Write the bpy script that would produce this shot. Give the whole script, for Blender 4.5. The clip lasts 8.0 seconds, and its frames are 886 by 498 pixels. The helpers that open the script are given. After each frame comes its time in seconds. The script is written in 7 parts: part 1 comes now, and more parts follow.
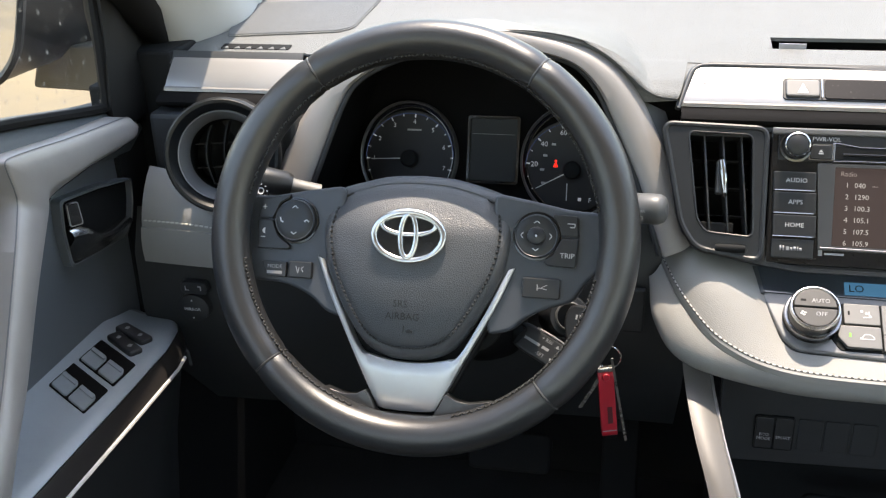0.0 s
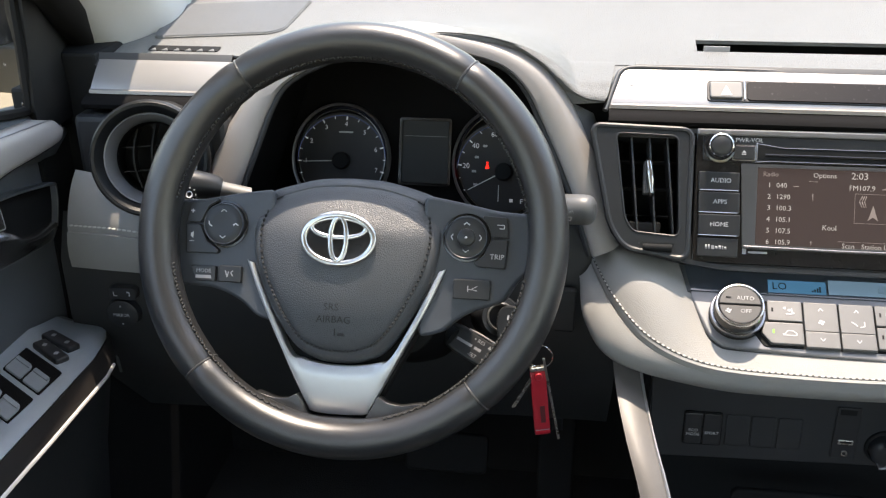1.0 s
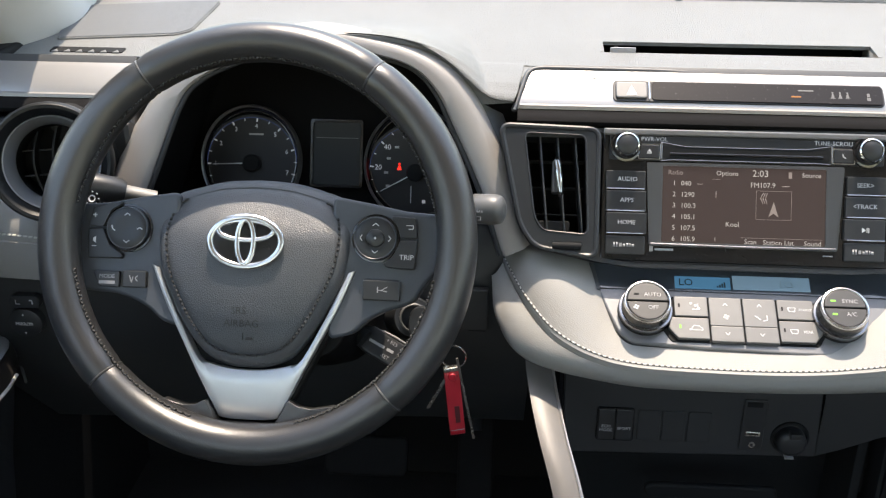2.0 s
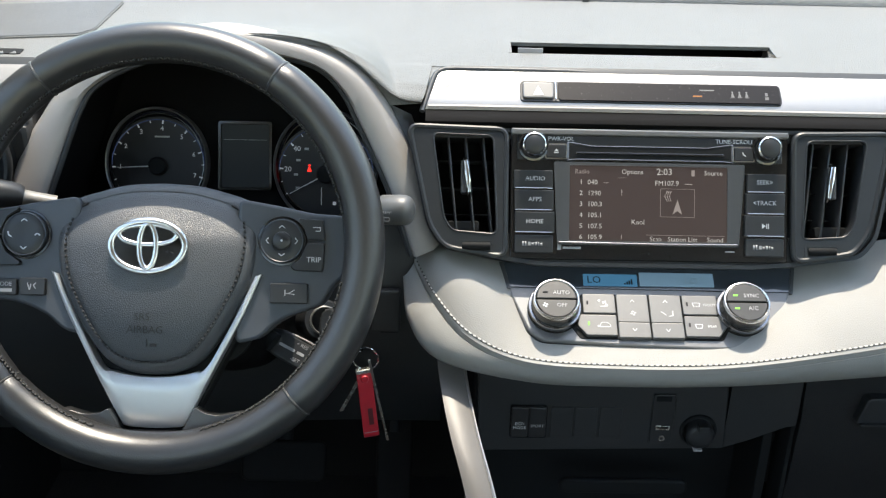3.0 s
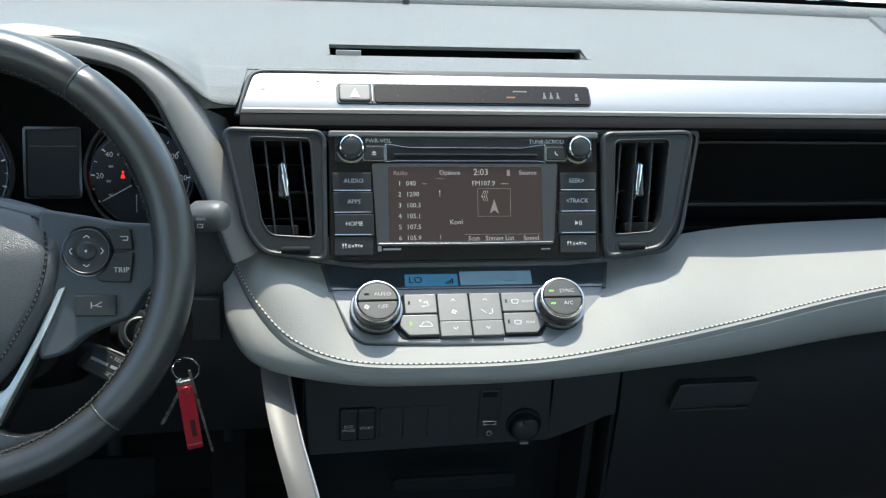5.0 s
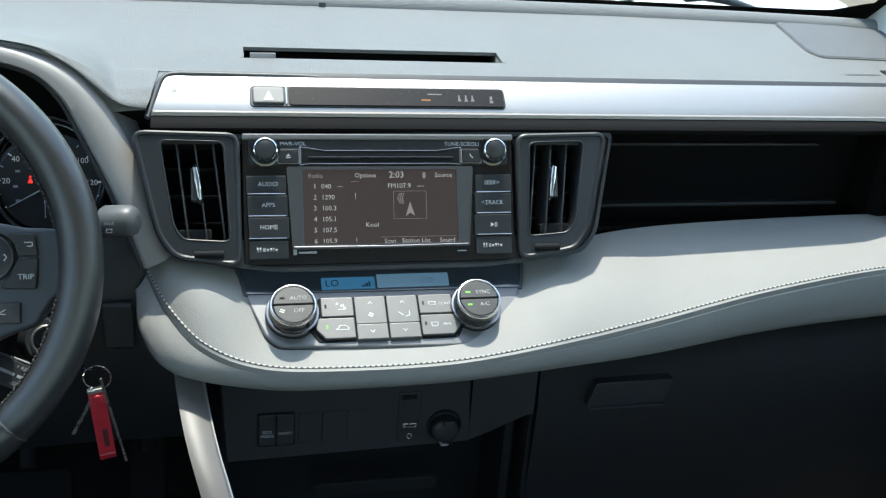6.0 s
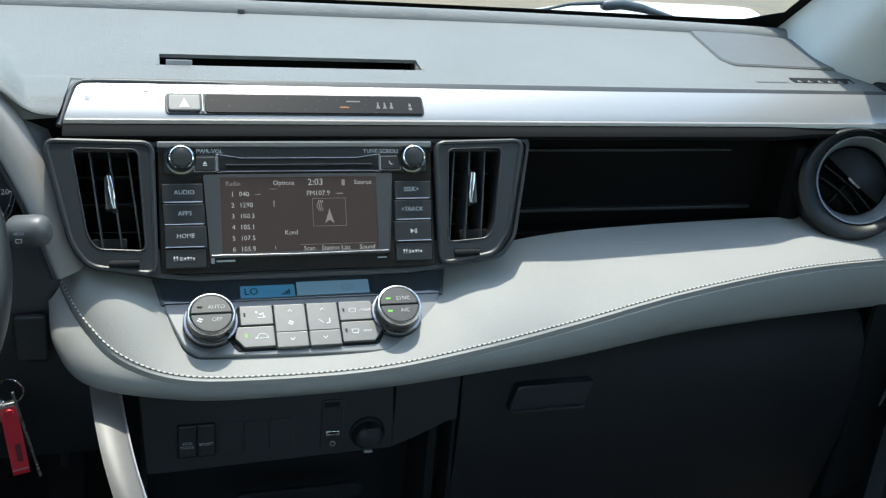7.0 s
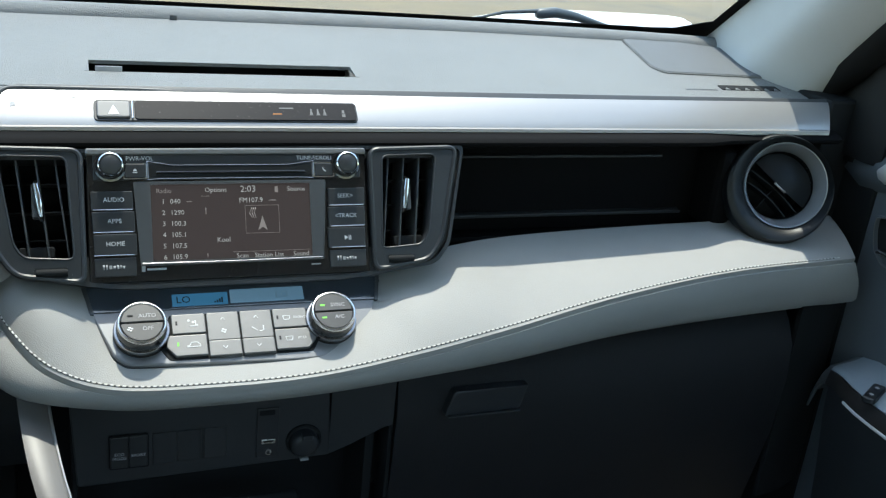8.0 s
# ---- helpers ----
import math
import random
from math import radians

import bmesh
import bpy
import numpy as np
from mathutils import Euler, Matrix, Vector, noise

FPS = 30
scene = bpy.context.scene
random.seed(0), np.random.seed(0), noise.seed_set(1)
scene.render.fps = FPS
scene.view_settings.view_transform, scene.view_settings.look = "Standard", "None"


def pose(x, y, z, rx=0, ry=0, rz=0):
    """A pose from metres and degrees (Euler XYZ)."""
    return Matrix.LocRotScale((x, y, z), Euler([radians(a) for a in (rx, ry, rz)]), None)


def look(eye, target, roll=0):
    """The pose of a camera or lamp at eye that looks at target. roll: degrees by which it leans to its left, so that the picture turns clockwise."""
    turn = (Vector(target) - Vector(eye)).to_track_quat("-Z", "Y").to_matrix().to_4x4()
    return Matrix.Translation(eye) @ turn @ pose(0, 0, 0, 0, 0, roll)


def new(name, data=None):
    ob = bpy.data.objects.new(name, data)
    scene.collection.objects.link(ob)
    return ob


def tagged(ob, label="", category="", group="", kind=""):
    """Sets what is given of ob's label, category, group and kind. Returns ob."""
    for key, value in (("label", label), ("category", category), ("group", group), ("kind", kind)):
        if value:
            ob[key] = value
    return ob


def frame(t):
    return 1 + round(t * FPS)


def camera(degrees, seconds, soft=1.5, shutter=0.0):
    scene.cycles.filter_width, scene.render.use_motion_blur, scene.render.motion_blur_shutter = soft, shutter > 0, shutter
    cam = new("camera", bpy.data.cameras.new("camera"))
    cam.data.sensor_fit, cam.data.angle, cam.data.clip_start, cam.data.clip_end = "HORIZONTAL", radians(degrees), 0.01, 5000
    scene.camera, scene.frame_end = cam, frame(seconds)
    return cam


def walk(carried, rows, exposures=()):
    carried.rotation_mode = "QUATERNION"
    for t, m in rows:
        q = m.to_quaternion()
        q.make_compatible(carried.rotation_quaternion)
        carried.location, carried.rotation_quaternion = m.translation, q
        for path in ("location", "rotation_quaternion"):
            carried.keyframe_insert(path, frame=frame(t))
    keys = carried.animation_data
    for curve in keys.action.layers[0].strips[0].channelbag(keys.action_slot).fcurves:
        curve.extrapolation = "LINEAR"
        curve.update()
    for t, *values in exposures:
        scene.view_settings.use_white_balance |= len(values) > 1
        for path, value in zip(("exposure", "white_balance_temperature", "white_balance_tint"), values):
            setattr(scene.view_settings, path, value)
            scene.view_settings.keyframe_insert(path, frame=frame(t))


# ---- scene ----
cam = camera(48.4, 8.0, 1.25)
PATH = [
    (0, (-0.246, -0.885, 1.384), (-0.629, 0.898, 0.564), -1.6),
    (0.5, (-0.242, -0.885, 1.385), (-0.572, 0.909, 0.564), -1.1),
    (1, (-0.236, -0.884, 1.385), (-0.504, 0.92, 0.565), -0.7),
    (1.5, (-0.228, -0.883, 1.383), (-0.426, 0.932, 0.567), -0.2),
    (3, (-0.204, -0.88, 1.38), (-0.181, 0.949, 0.573), 1.3),
    (3.5, (-0.195, -0.88, 1.38), (-0.101, 0.948, 0.575), 1.8),
    (4, (-0.184, -0.88, 1.38), (-0.02, 0.944, 0.577), 2.2),
    (4.5, (-0.177, -0.88, 1.383), (0.063, 0.936, 0.581), 2.7),
    (6, (-0.157, -0.885, 1.382), (0.293, 0.901, 0.603), 4.3),
    (6.5, (-0.149, -0.889, 1.384), (0.365, 0.884, 0.615), 4.7),
    (7, (-0.144, -0.892, 1.384), (0.434, 0.867, 0.628), 5.2),
    (7.5, (-0.139, -0.895, 1.385), (0.493, 0.851, 0.642), 5.6),
    (8, (-0.135, -0.899, 1.385), (0.549, 0.832, 0.653), 6.0),
]
walk(cam, [(t, look(eye, target, roll)) for t, eye, target, roll in PATH],
     [(0, 1.98, 7450, 14), (1.5, 1.96, 7550, 15), (3.5, 1.79, 6850, 6), (8, 1.46, 6250, 1)])

# ---- light ----
SUN_UP, SUN_SIDE = 75.0, 9.0          # elevation, and degrees to the right of straight ahead
world = bpy.data.worlds.new("sky")
scene.world = world
world.use_nodes = True
wn = world.node_tree
sky = wn.nodes.new("ShaderNodeTexSky")
sky.sky_type, sky.sun_disc = "NISHITA", False
sky.sun_elevation, sky.sun_rotation = radians(SUN_UP), radians(SUN_SIDE)
sky.air_density, sky.dust_density = 1.6, 1.2
wn.links.new(sky.outputs[0], wn.nodes["Background"].inputs[0])
wn.nodes["Background"].inputs[1].default_value = 0.15
sun = new("sun", bpy.data.lights.new("sun", "SUN"))
sun.data.energy, sun.data.angle, sun.data.color = 2.1, radians(0.55), (1.0, 0.93, 0.83)
_e, _s = radians(SUN_UP), radians(SUN_SIDE)
sun.matrix_world = look((math.sin(_s) * math.cos(_e) * 9, math.cos(_s) * math.cos(_e) * 9, math.sin(_e) * 9), (0, 0, 0))


# ---- materials ----
def material(name, base, rough=0.5, metal=0.0, grain=0.0, grain_size=900.0, wear=0.0, wear_size=14.0, tint=None,
             coat=0.0, spec=0.5, stretch=(1, 1, 1), leather=False, rough_var=0.0, speck=0.0):
    """A surface with grain (bump) at one scale and stains or wear at another."""
    m = bpy.data.materials.new(name)
    m.use_nodes = True
    nt = m.node_tree
    n, li = nt.nodes, nt.links
    b = n["Principled BSDF"]
    b.inputs["Roughness"].default_value, b.inputs["Metallic"].default_value = rough, metal
    b.inputs["Specular IOR Level"].default_value, b.inputs["Coat Weight"].default_value = spec, coat
    b.inputs["Coat Roughness"].default_value = 0.08
    co = n.new("ShaderNodeTexCoord")
    mp = n.new("ShaderNodeMapping")
    mp.inputs["Scale"].default_value = stretch
    li.new(co.outputs["Object"], mp.inputs[0])
    mix = n.new("ShaderNodeMix")
    mix.data_type = "RGBA"
    dark = tint or tuple(c * 0.72 for c in base)
    mix.inputs["A"].default_value, mix.inputs["B"].default_value = (*base, 1), (*dark, 1)
    big = n.new("ShaderNodeTexNoise")
    big.inputs["Scale"].default_value, big.inputs["Detail"].default_value, big.inputs["Roughness"].default_value = wear_size, 6, 0.62
    li.new(mp.outputs[0], big.inputs[0])
    ramp = n.new("ShaderNodeMapRange")
    ramp.inputs["From Min"].default_value, ramp.inputs["From Max"].default_value = 0.42, 0.72
    ramp.inputs["To Max"].default_value = wear
    li.new(big.outputs[0], ramp.inputs[0])
    li.new(ramp.outputs[0], mix.inputs["Factor"])
    colour = mix.outputs["Result"]
    if speck:
        dust = n.new("ShaderNodeTexNoise")
        dust.inputs["Scale"].default_value, dust.inputs["Detail"].default_value = 420, 2
        li.new(co.outputs["Object"], dust.inputs[0])
        dr = n.new("ShaderNodeMapRange")
        dr.inputs["From Min"].default_value, dr.inputs["From Max"].default_value, dr.inputs["To Max"].default_value = 0.66, 0.78, speck
        li.new(dust.outputs[0], dr.inputs[0])
        dm = n.new("ShaderNodeMix")
        dm.data_type = "RGBA"
        dm.inputs["B"].default_value = (0.42, 0.40, 0.37, 1)
        li.new(dr.outputs[0], dm.inputs["Factor"])
        li.new(colour, dm.inputs["A"])
        colour = dm.outputs["Result"]
    li.new(colour, b.inputs["Base Color"])
    if rough_var:
        rr = n.new("ShaderNodeMapRange")
        rr.inputs["To Min"].default_value, rr.inputs["To Max"].default_value = max(rough - rough_var, 0.03), min(rough + rough_var, 1)
        li.new(big.outputs[0], rr.inputs[0])
        li.new(rr.outputs[0], b.inputs["Roughness"])
    if grain:
        if leather:
            g = n.new("ShaderNodeTexVoronoi")
            g.feature = "DISTANCE_TO_EDGE"
            g.inputs["Scale"].default_value = grain_size
            gm = n.new("ShaderNodeMapRange")
            gm.inputs["From Max"].default_value = 0.35
            li.new(mp.outputs[0], g.inputs["Vector"])
            li.new(g.outputs[0], gm.inputs[0])
            height = gm.outputs[0]
        else:
            g = n.new("ShaderNodeTexNoise")
            g.inputs["Scale"].default_value, g.inputs["Detail"].default_value = grain_size, 2
            li.new(mp.outputs[0], g.inputs["Vector"])
            height = g.outputs[0]
        bp = n.new("ShaderNodeBump")
        bp.inputs["Strength"].default_value, bp.inputs["Distance"].default_value = grain, 0.0012
        li.new(height, bp.inputs["Height"])
        li.new(bp.outputs[0], b.inputs["Normal"])
    return m


def glow(name, base, emit, power, rough=0.25):
    m = bpy.data.materials.new(name)
    m.use_nodes = True
    b = m.node_tree.nodes["Principled BSDF"]
    b.inputs["Base Color"].default_value, b.inputs["Roughness"].default_value = (*base, 1), rough
    b.inputs["Emission Color"].default_value, b.inputs["Emission Strength"].default_value = (*emit, 1), power
    return m


def glass(name, tint=(0.96, 0.98, 0.97), gloss=0.06, dust=0.0):
    """A thin pane: clear, with a faint reflection and dried drops where it is dirty."""
    m = bpy.data.materials.new(name)
    m.use_nodes = True
    nt = m.node_tree
    n, li = nt.nodes, nt.links
    n.remove(n["Principled BSDF"])
    tr, gl, mx = (n.new(k) for k in ("ShaderNodeBsdfTransparent", "ShaderNodeBsdfGlossy", "ShaderNodeMixShader"))
    tr.inputs[0].default_value = (*tint, 1)
    gl.inputs["Roughness"].default_value = 0.02
    mx.inputs[0].default_value = gloss
    li.new(tr.outputs[0], mx.inputs[1])
    li.new(gl.outputs[0], mx.inputs[2])
    out = mx.outputs[0]
    if dust:
        df, vo, mr, m2, co = (n.new(k) for k in ("ShaderNodeBsdfDiffuse", "ShaderNodeTexVoronoi", "ShaderNodeMapRange", "ShaderNodeMixShader", "ShaderNodeTexCoord"))
        df.inputs[0].default_value = (0.75, 0.73, 0.68, 1)
        vo.feature, vo.inputs["Scale"].default_value = "F1", 95
        no = n.new("ShaderNodeTexNoise")
        no.inputs["Scale"].default_value, no.inputs["Detail"].default_value = 60, 5
        mr.inputs["From Min"].default_value, mr.inputs["From Max"].default_value, mr.inputs["To Max"].default_value = 0.50, 0.72, 1.0
        li.new(co.outputs["Object"], no.inputs["Vector"])
        li.new(no.outputs[0], mr.inputs[0])
        spot, mul = n.new("ShaderNodeMapRange"), n.new("ShaderNodeMath")
        spot.inputs["From Min"].default_value, spot.inputs["From Max"].default_value = 0.34, 0.20
        spot.inputs["To Min"].default_value, spot.inputs["To Max"].default_value = dust * 0.08, dust * 2.2
        mul.operation = "MULTIPLY"
        li.new(co.outputs["Object"], vo.inputs["Vector"])
        li.new(vo.outputs["Distance"], spot.inputs[0])
        li.new(spot.outputs[0], mul.inputs[0])
        li.new(mr.outputs[0], mul.inputs[1])
        li.new(mul.outputs[0], m2.inputs[0])
        li.new(out, m2.inputs[1])
        li.new(df.outputs[0], m2.inputs[2])
        out = m2.outputs[0]
    li.new(out, n["Material Output"].inputs[0])
    return m


DASH = material("dash_grain", (0.155, 0.160, 0.158), 0.55, grain=0.46, grain_size=480, leather=True, wear=0.32, wear_size=9, speck=0.25)
PAD = material("stitched_leatherette", (0.300, 0.296, 0.286), 0.6, grain=0.16, grain_size=700, leather=True, wear=0.22, wear_size=9)
THREAD = material("thread", (0.52, 0.51, 0.48), 0.8)
SEAM_SHADE = material("seam_shade", (0.075, 0.075, 0.075), 0.8)
HUB_THREAD = material("hub_thread", (0.030, 0.030, 0.032), 0.7)
DARK_THREAD = material("dark_thread", (0.030, 0.030, 0.030), 0.75)
SATIN = material("satin_silver", (0.385, 0.376, 0.372), 0.36, 0.55, grain=0.03, grain_size=1400, wear=0.18, wear_size=6, rough_var=0.08)
TAUPE = material("taupe_trim", (0.26, 0.245, 0.233), 0.42, 0.3, grain=0.08, grain_size=900, wear=0.2)
ARCH_TRIM = material("arch_taupe", (0.31, 0.293, 0.28), 0.50, 0.12, grain=0.08, grain_size=900, wear=0.25)
FLANK = material("flank_grey", (0.105, 0.110, 0.114), 0.5, grain=0.1, grain_size=900, wear=0.3)
WHEEL_TRIM = material("wheel_silver", (0.62, 0.63, 0.65), 0.36, 0.70, grain=0.02, grain_size=1200, wear=0.15, rough_var=0.06)
CHROME = material("chrome", (0.82, 0.82, 0.82), 0.09, 1.0)
DARK_CHROME = material("dark_chrome", (0.30, 0.30, 0.31), 0.16, 1.0)
SATIN_CHROME = material("satin_chrome", (0.80, 0.80, 0.80), 0.24, 1.0, wear=0.15, wear_size=40)
BLACK = material("black_plastic", (0.031, 0.033, 0.036), 0.46, grain=0.12, grain_size=1300, wear=0.4, tint=(0.036, 0.036, 0.037), wear_size=20, spec=0.35)
# near-black for black parts, and for painted shade inside slots, ducts and recesses
SHADE = material("deep_black_and_shade", (0.013, 0.014, 0.015), 0.7, wear=0.3, wear_size=10, spec=0.15)
GREY = material("dark_grey_plastic", (0.060, 0.064, 0.069), 0.42, 0.1, grain=0.08, grain_size=1300, wear=0.35, wear_size=18)
SURROUND = material("surround_black", (0.021, 0.024, 0.028), 0.42, grain=0.06, grain_size=1300, wear=0.35, wear_size=18)
GLOSS = material("gloss_black", (0.012, 0.012, 0.013), 0.14, coat=0.5, wear=0.2, speck=0.10)
KEYCAP = material("button_black", (0.024, 0.026, 0.029), 0.38, grain=0.06, grain_size=1500, wear=0.3, wear_size=40)
CLIMATE = material("silver_grey_plastic", (0.19, 0.192, 0.196), 0.34, 0.45, grain=0.04, grain_size=1400, wear=0.25, wear_size=16, rough_var=0.08)
CLIMATE_KEY = material("climate_button", (0.155, 0.154, 0.152), 0.36, 0.3, grain=0.04, grain_size=1400, wear=0.25, wear_size=30)
LEATHER = material("wheel_leather", (0.025, 0.026, 0.028), 0.32, grain=0.10, grain_size=800, leather=True, wear=0.12, tint=(0.030, 0.030, 0.031), wear_size=24, rough_var=0.03, spec=0.85)
HUB = material("hub_grain", (0.076, 0.082, 0.091), 0.42, grain=0.29, grain_size=620, leather=True, spec=0.6, wear=0.35, tint=(0.046, 0.048, 0.052), wear_size=16)
SPOKE = material("spoke_plastic", (0.068, 0.077, 0.092), 0.42, grain=0.04, grain_size=1300, wear=0.4, tint=(0.042, 0.045, 0.050), wear_size=30)
DOOR = material("door_ledge", (0.070, 0.080, 0.088), 0.5, grain=0.12, grain_size=800, leather=True, wear=0.3, wear_size=12)
DOOR_SILVER = material("door_silver", (0.37, 0.348, 0.332), 0.38, 0.22, grain=0.05, grain_size=1000, wear=0.3, wear_size=14, rough_var=0.08)
DARKDOOR = material("door_grain", (0.105, 0.118, 0.130), 0.5, grain=0.12, grain_size=800, leather=True, wear=0.3, wear_size=12)
# one armrest plastic in two colours: shaded side, and top with sky reflection
ARM_SHADE = material("armrest_shaded_side", (0.028, 0.025, 0.024), 0.45, grain=0.12, grain_size=1000, wear=0.4, wear_size=20, spec=0.3)
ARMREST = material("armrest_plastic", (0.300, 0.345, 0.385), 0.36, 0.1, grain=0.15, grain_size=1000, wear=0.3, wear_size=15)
DIAL_GREY = material("dial_grey", (0.048, 0.048, 0.048), 0.36, 0.2, grain=0.05, grain_size=1400, wear=0.3, wear_size=40)
EMBOSS = material("embossed_black", (0.012, 0.012, 0.013), 0.5)
# darkest black: the brow, and recesses whose shade is put into the colour
BROW = material("brow_black_and_shade", (0.005, 0.005, 0.0055), 0.75, grain=0.15, grain_size=900, wear=0.3, spec=0.09)
BRIGHT_LINE = material("bright_line", (0.75, 0.75, 0.74), 0.3, 0.3)
VENT_BLACK = material("vent_black", (0.007, 0.0085, 0.0100), 0.42, spec=0.35, grain=0.1, grain_size=1300, wear=0.3)
SWITCH_GREY = material("switch_grey", (0.250, 0.285, 0.315), 0.42, grain=0.05, grain_size=1200, wear=0.3, wear_size=40)
PILLAR = material("pillar_cloth", (0.50, 0.505, 0.495), 0.75, grain=0.2, grain_size=700, wear=0.2, wear_size=9)
HEAD = material("headliner_cloth", (0.66, 0.65, 0.62), 0.9, grain=0.3, grain_size=600, wear=0.2)
CARPET = material("carpet", (0.020, 0.020, 0.021), 0.95, grain=0.8, grain_size=400, wear=0.5, wear_size=12)
RUBBER = material("rubber", (0.006, 0.006, 0.006), 0.7, grain=0.1, wear=0.3, spec=0.2)
INK = material("white_print", (0.58, 0.59, 0.60), 0.55)
FAINT = material("grey_print", (0.34, 0.34, 0.35), 0.55)
RED = material("red_leather", (0.52, 0.012, 0.03), 0.36, grain=0.12, grain_size=700, leather=True, wear=0.35, tint=(0.36, 0.008, 0.02), wear_size=60)
STEEL = material("key_steel", (0.62, 0.61, 0.58), 0.28, 1.0, wear=0.3, wear_size=90, rough_var=0.1)
WHITE_PAINT = material("white_car_paint", (0.80, 0.80, 0.78), 0.28, coat=0.6, wear=0.1)
LCD = glow("screen_panel", (0.016, 0.014, 0.014), (0.30, 0.225, 0.22), 0.050, 0.16)
LCD_TEXT = glow("screen_text", (0.05, 0.05, 0.05), (0.85, 0.84, 0.84), 0.165)
LCD_DIM = glow("screen_text_dim", (0.05, 0.05, 0.05), (0.55, 0.47, 0.45), 0.14)
BLUE_LCD = glow("blue_display", (0.03, 0.07, 0.11), (0.08, 0.28, 0.52), 0.14, 0.14)
PALE_LCD = glow("pale_display", (0.15, 0.21, 0.27), (0.18, 0.34, 0.50), 0.11, 0.2)
MFD = glow("grey_display", (0.004, 0.006, 0.008), (0.10, 0.14, 0.16), 0.005, 0.6)
DIAL_FACE = material("gauge_face", (0.006, 0.007, 0.010), 0.5, wear=0.2)
DIAL_INK = glow("gauge_print", (0.45, 0.47, 0.50), (0.55, 0.6, 0.7), 0.08)
DIAL_BLUE = glow("gauge_blue", (0.03, 0.05, 0.12), (0.12, 0.2, 0.6), 0.03)
RED_LIGHT = glow("warning_red", (0.3, 0.01, 0.01), (1.0, 0.03, 0.02), 0.38)
AMBER = glow("warning_amber", (0.2, 0.08, 0.02), (0.9, 0.35, 0.05), 0.05)
GREEN = glow("lamp_green", (0.1, 0.3, 0.05), (0.35, 1.0, 0.1), 0.22)
CLEAR = glass("windscreen_glass", gloss=0.05)
SIDE_GLASS = glass("side_glass", gloss=0.04, dust=0.22)
MIRROR = material("mirror", (0.85, 0.86, 0.86), 0.02, 1.0)
FRIT = material("black_frit", (0.008, 0.008, 0.009), 0.85, spec=0.08)


# ---- building helpers ----
def panel_frame(x, y, z, lean):
    """Local axes of a face that leans forward by that many degrees: x right, y up the face, z out of it to the cabin."""
    a = radians(lean)
    return Matrix(((1, 0, 0, x), (0, math.sin(a), -math.cos(a), y), (0, math.cos(a), math.sin(a), z), (0, 0, 0, 1)))


def thing(name, at, label="", category="", group="", kind=""):
    ob = new(name)
    ob.location = at
    ob.empty_display_size = 0.02
    return tagged(ob, label, category, group, kind)


def finish(name, bm, mat, smooth=40):
    bmesh.ops.recalc_face_normals(bm, faces=bm.faces)
    me = bpy.data.meshes.new(name)
    bm.to_mesh(me)
    bm.free()
    me.materials.append(mat)
    if smooth:
        me.set_sharp_from_angle(angle=radians(smooth))
        sizes = sorted(p.area for p in me.polygons)
        wide = 12 * sizes[len(sizes) // 2]
        me.polygons.foreach_set("use_smooth", [len(p.vertices) <= 4 and p.area <= wide for p in me.polygons])
    return me


def world_of(ob):
    m = Matrix.Translation(ob.location)
    return m if ob.parent is None else world_of(ob.parent)


def part(name, bm, mat, parent=None, label="", m=None, smooth=40):
    if m is not None:
        bmesh.ops.transform(bm, matrix=m, verts=bm.verts)
    ob = new(name, finish(name, bm, mat, smooth))
    if parent is not None:
        ob.parent = parent
        ob.matrix_parent_inverse = (Matrix.Translation(parent.location) if parent.parent is None else Matrix.Identity(4)).inverted()
    return tagged(ob, label)


def bevel(bm, r, seg=2, angle=30):
    edges = [e for e in bm.edges if len(e.link_faces) == 2 and e.calc_face_angle(0) > radians(angle)]
    if r and edges:
        bmesh.ops.bevel(bm, geom=edges, offset=r, segments=seg, affect="EDGES", profile=0.5, clamp_overlap=True)
    return bm


def box(x0, x1, y0, y1, z0, z1, r=0.002, seg=2):
    bm = bmesh.new()
    bmesh.ops.create_cube(bm, size=1)
    for v in bm.verts:
        v.co = Vector(((x0 + x1) / 2 + v.co.x * (x1 - x0), (y0 + y1) / 2 + v.co.y * (y1 - y0), (z0 + z1) / 2 + v.co.z * (z1 - z0)))
    return bevel(bm, r, seg)


def plate(outline, z0, z1, r=0.001, seg=2):
    """A flat piece of that outline (x, y), from z0 to z1, with rounded edges."""
    bm = bmesh.new()
    low = [bm.verts.new((x, y, z0)) for x, y in outline]
    high = [bm.verts.new((x, y, z1)) for x, y in outline]
    n = len(outline)
    bm.faces.new(low[::-1])
    top = bm.faces.new(high)
    for i in range(n):
        bm.faces.new((low[i], low[(i + 1) % n], high[(i + 1) % n], high[i]))
    bmesh.ops.recalc_face_normals(bm, faces=bm.faces)
    if r:
        bmesh.ops.bevel(bm, geom=list(top.edges), offset=r, segments=seg, affect="EDGES", profile=0.5, clamp_overlap=True)
    return bm


def rrect(cx, cy, w, h, r, n=4):
    pts = []
    for sx, sy, a0 in ((1, 1, 0), (-1, 1, 90), (-1, -1, 180), (1, -1, 270)):
        for i in range(n + 1):
            a = radians(a0 + 90 * i / n)
            pts.append((cx + sx * (w / 2 - r) + r * math.cos(a), cy + sy * (h / 2 - r) + r * math.sin(a)))
    return pts


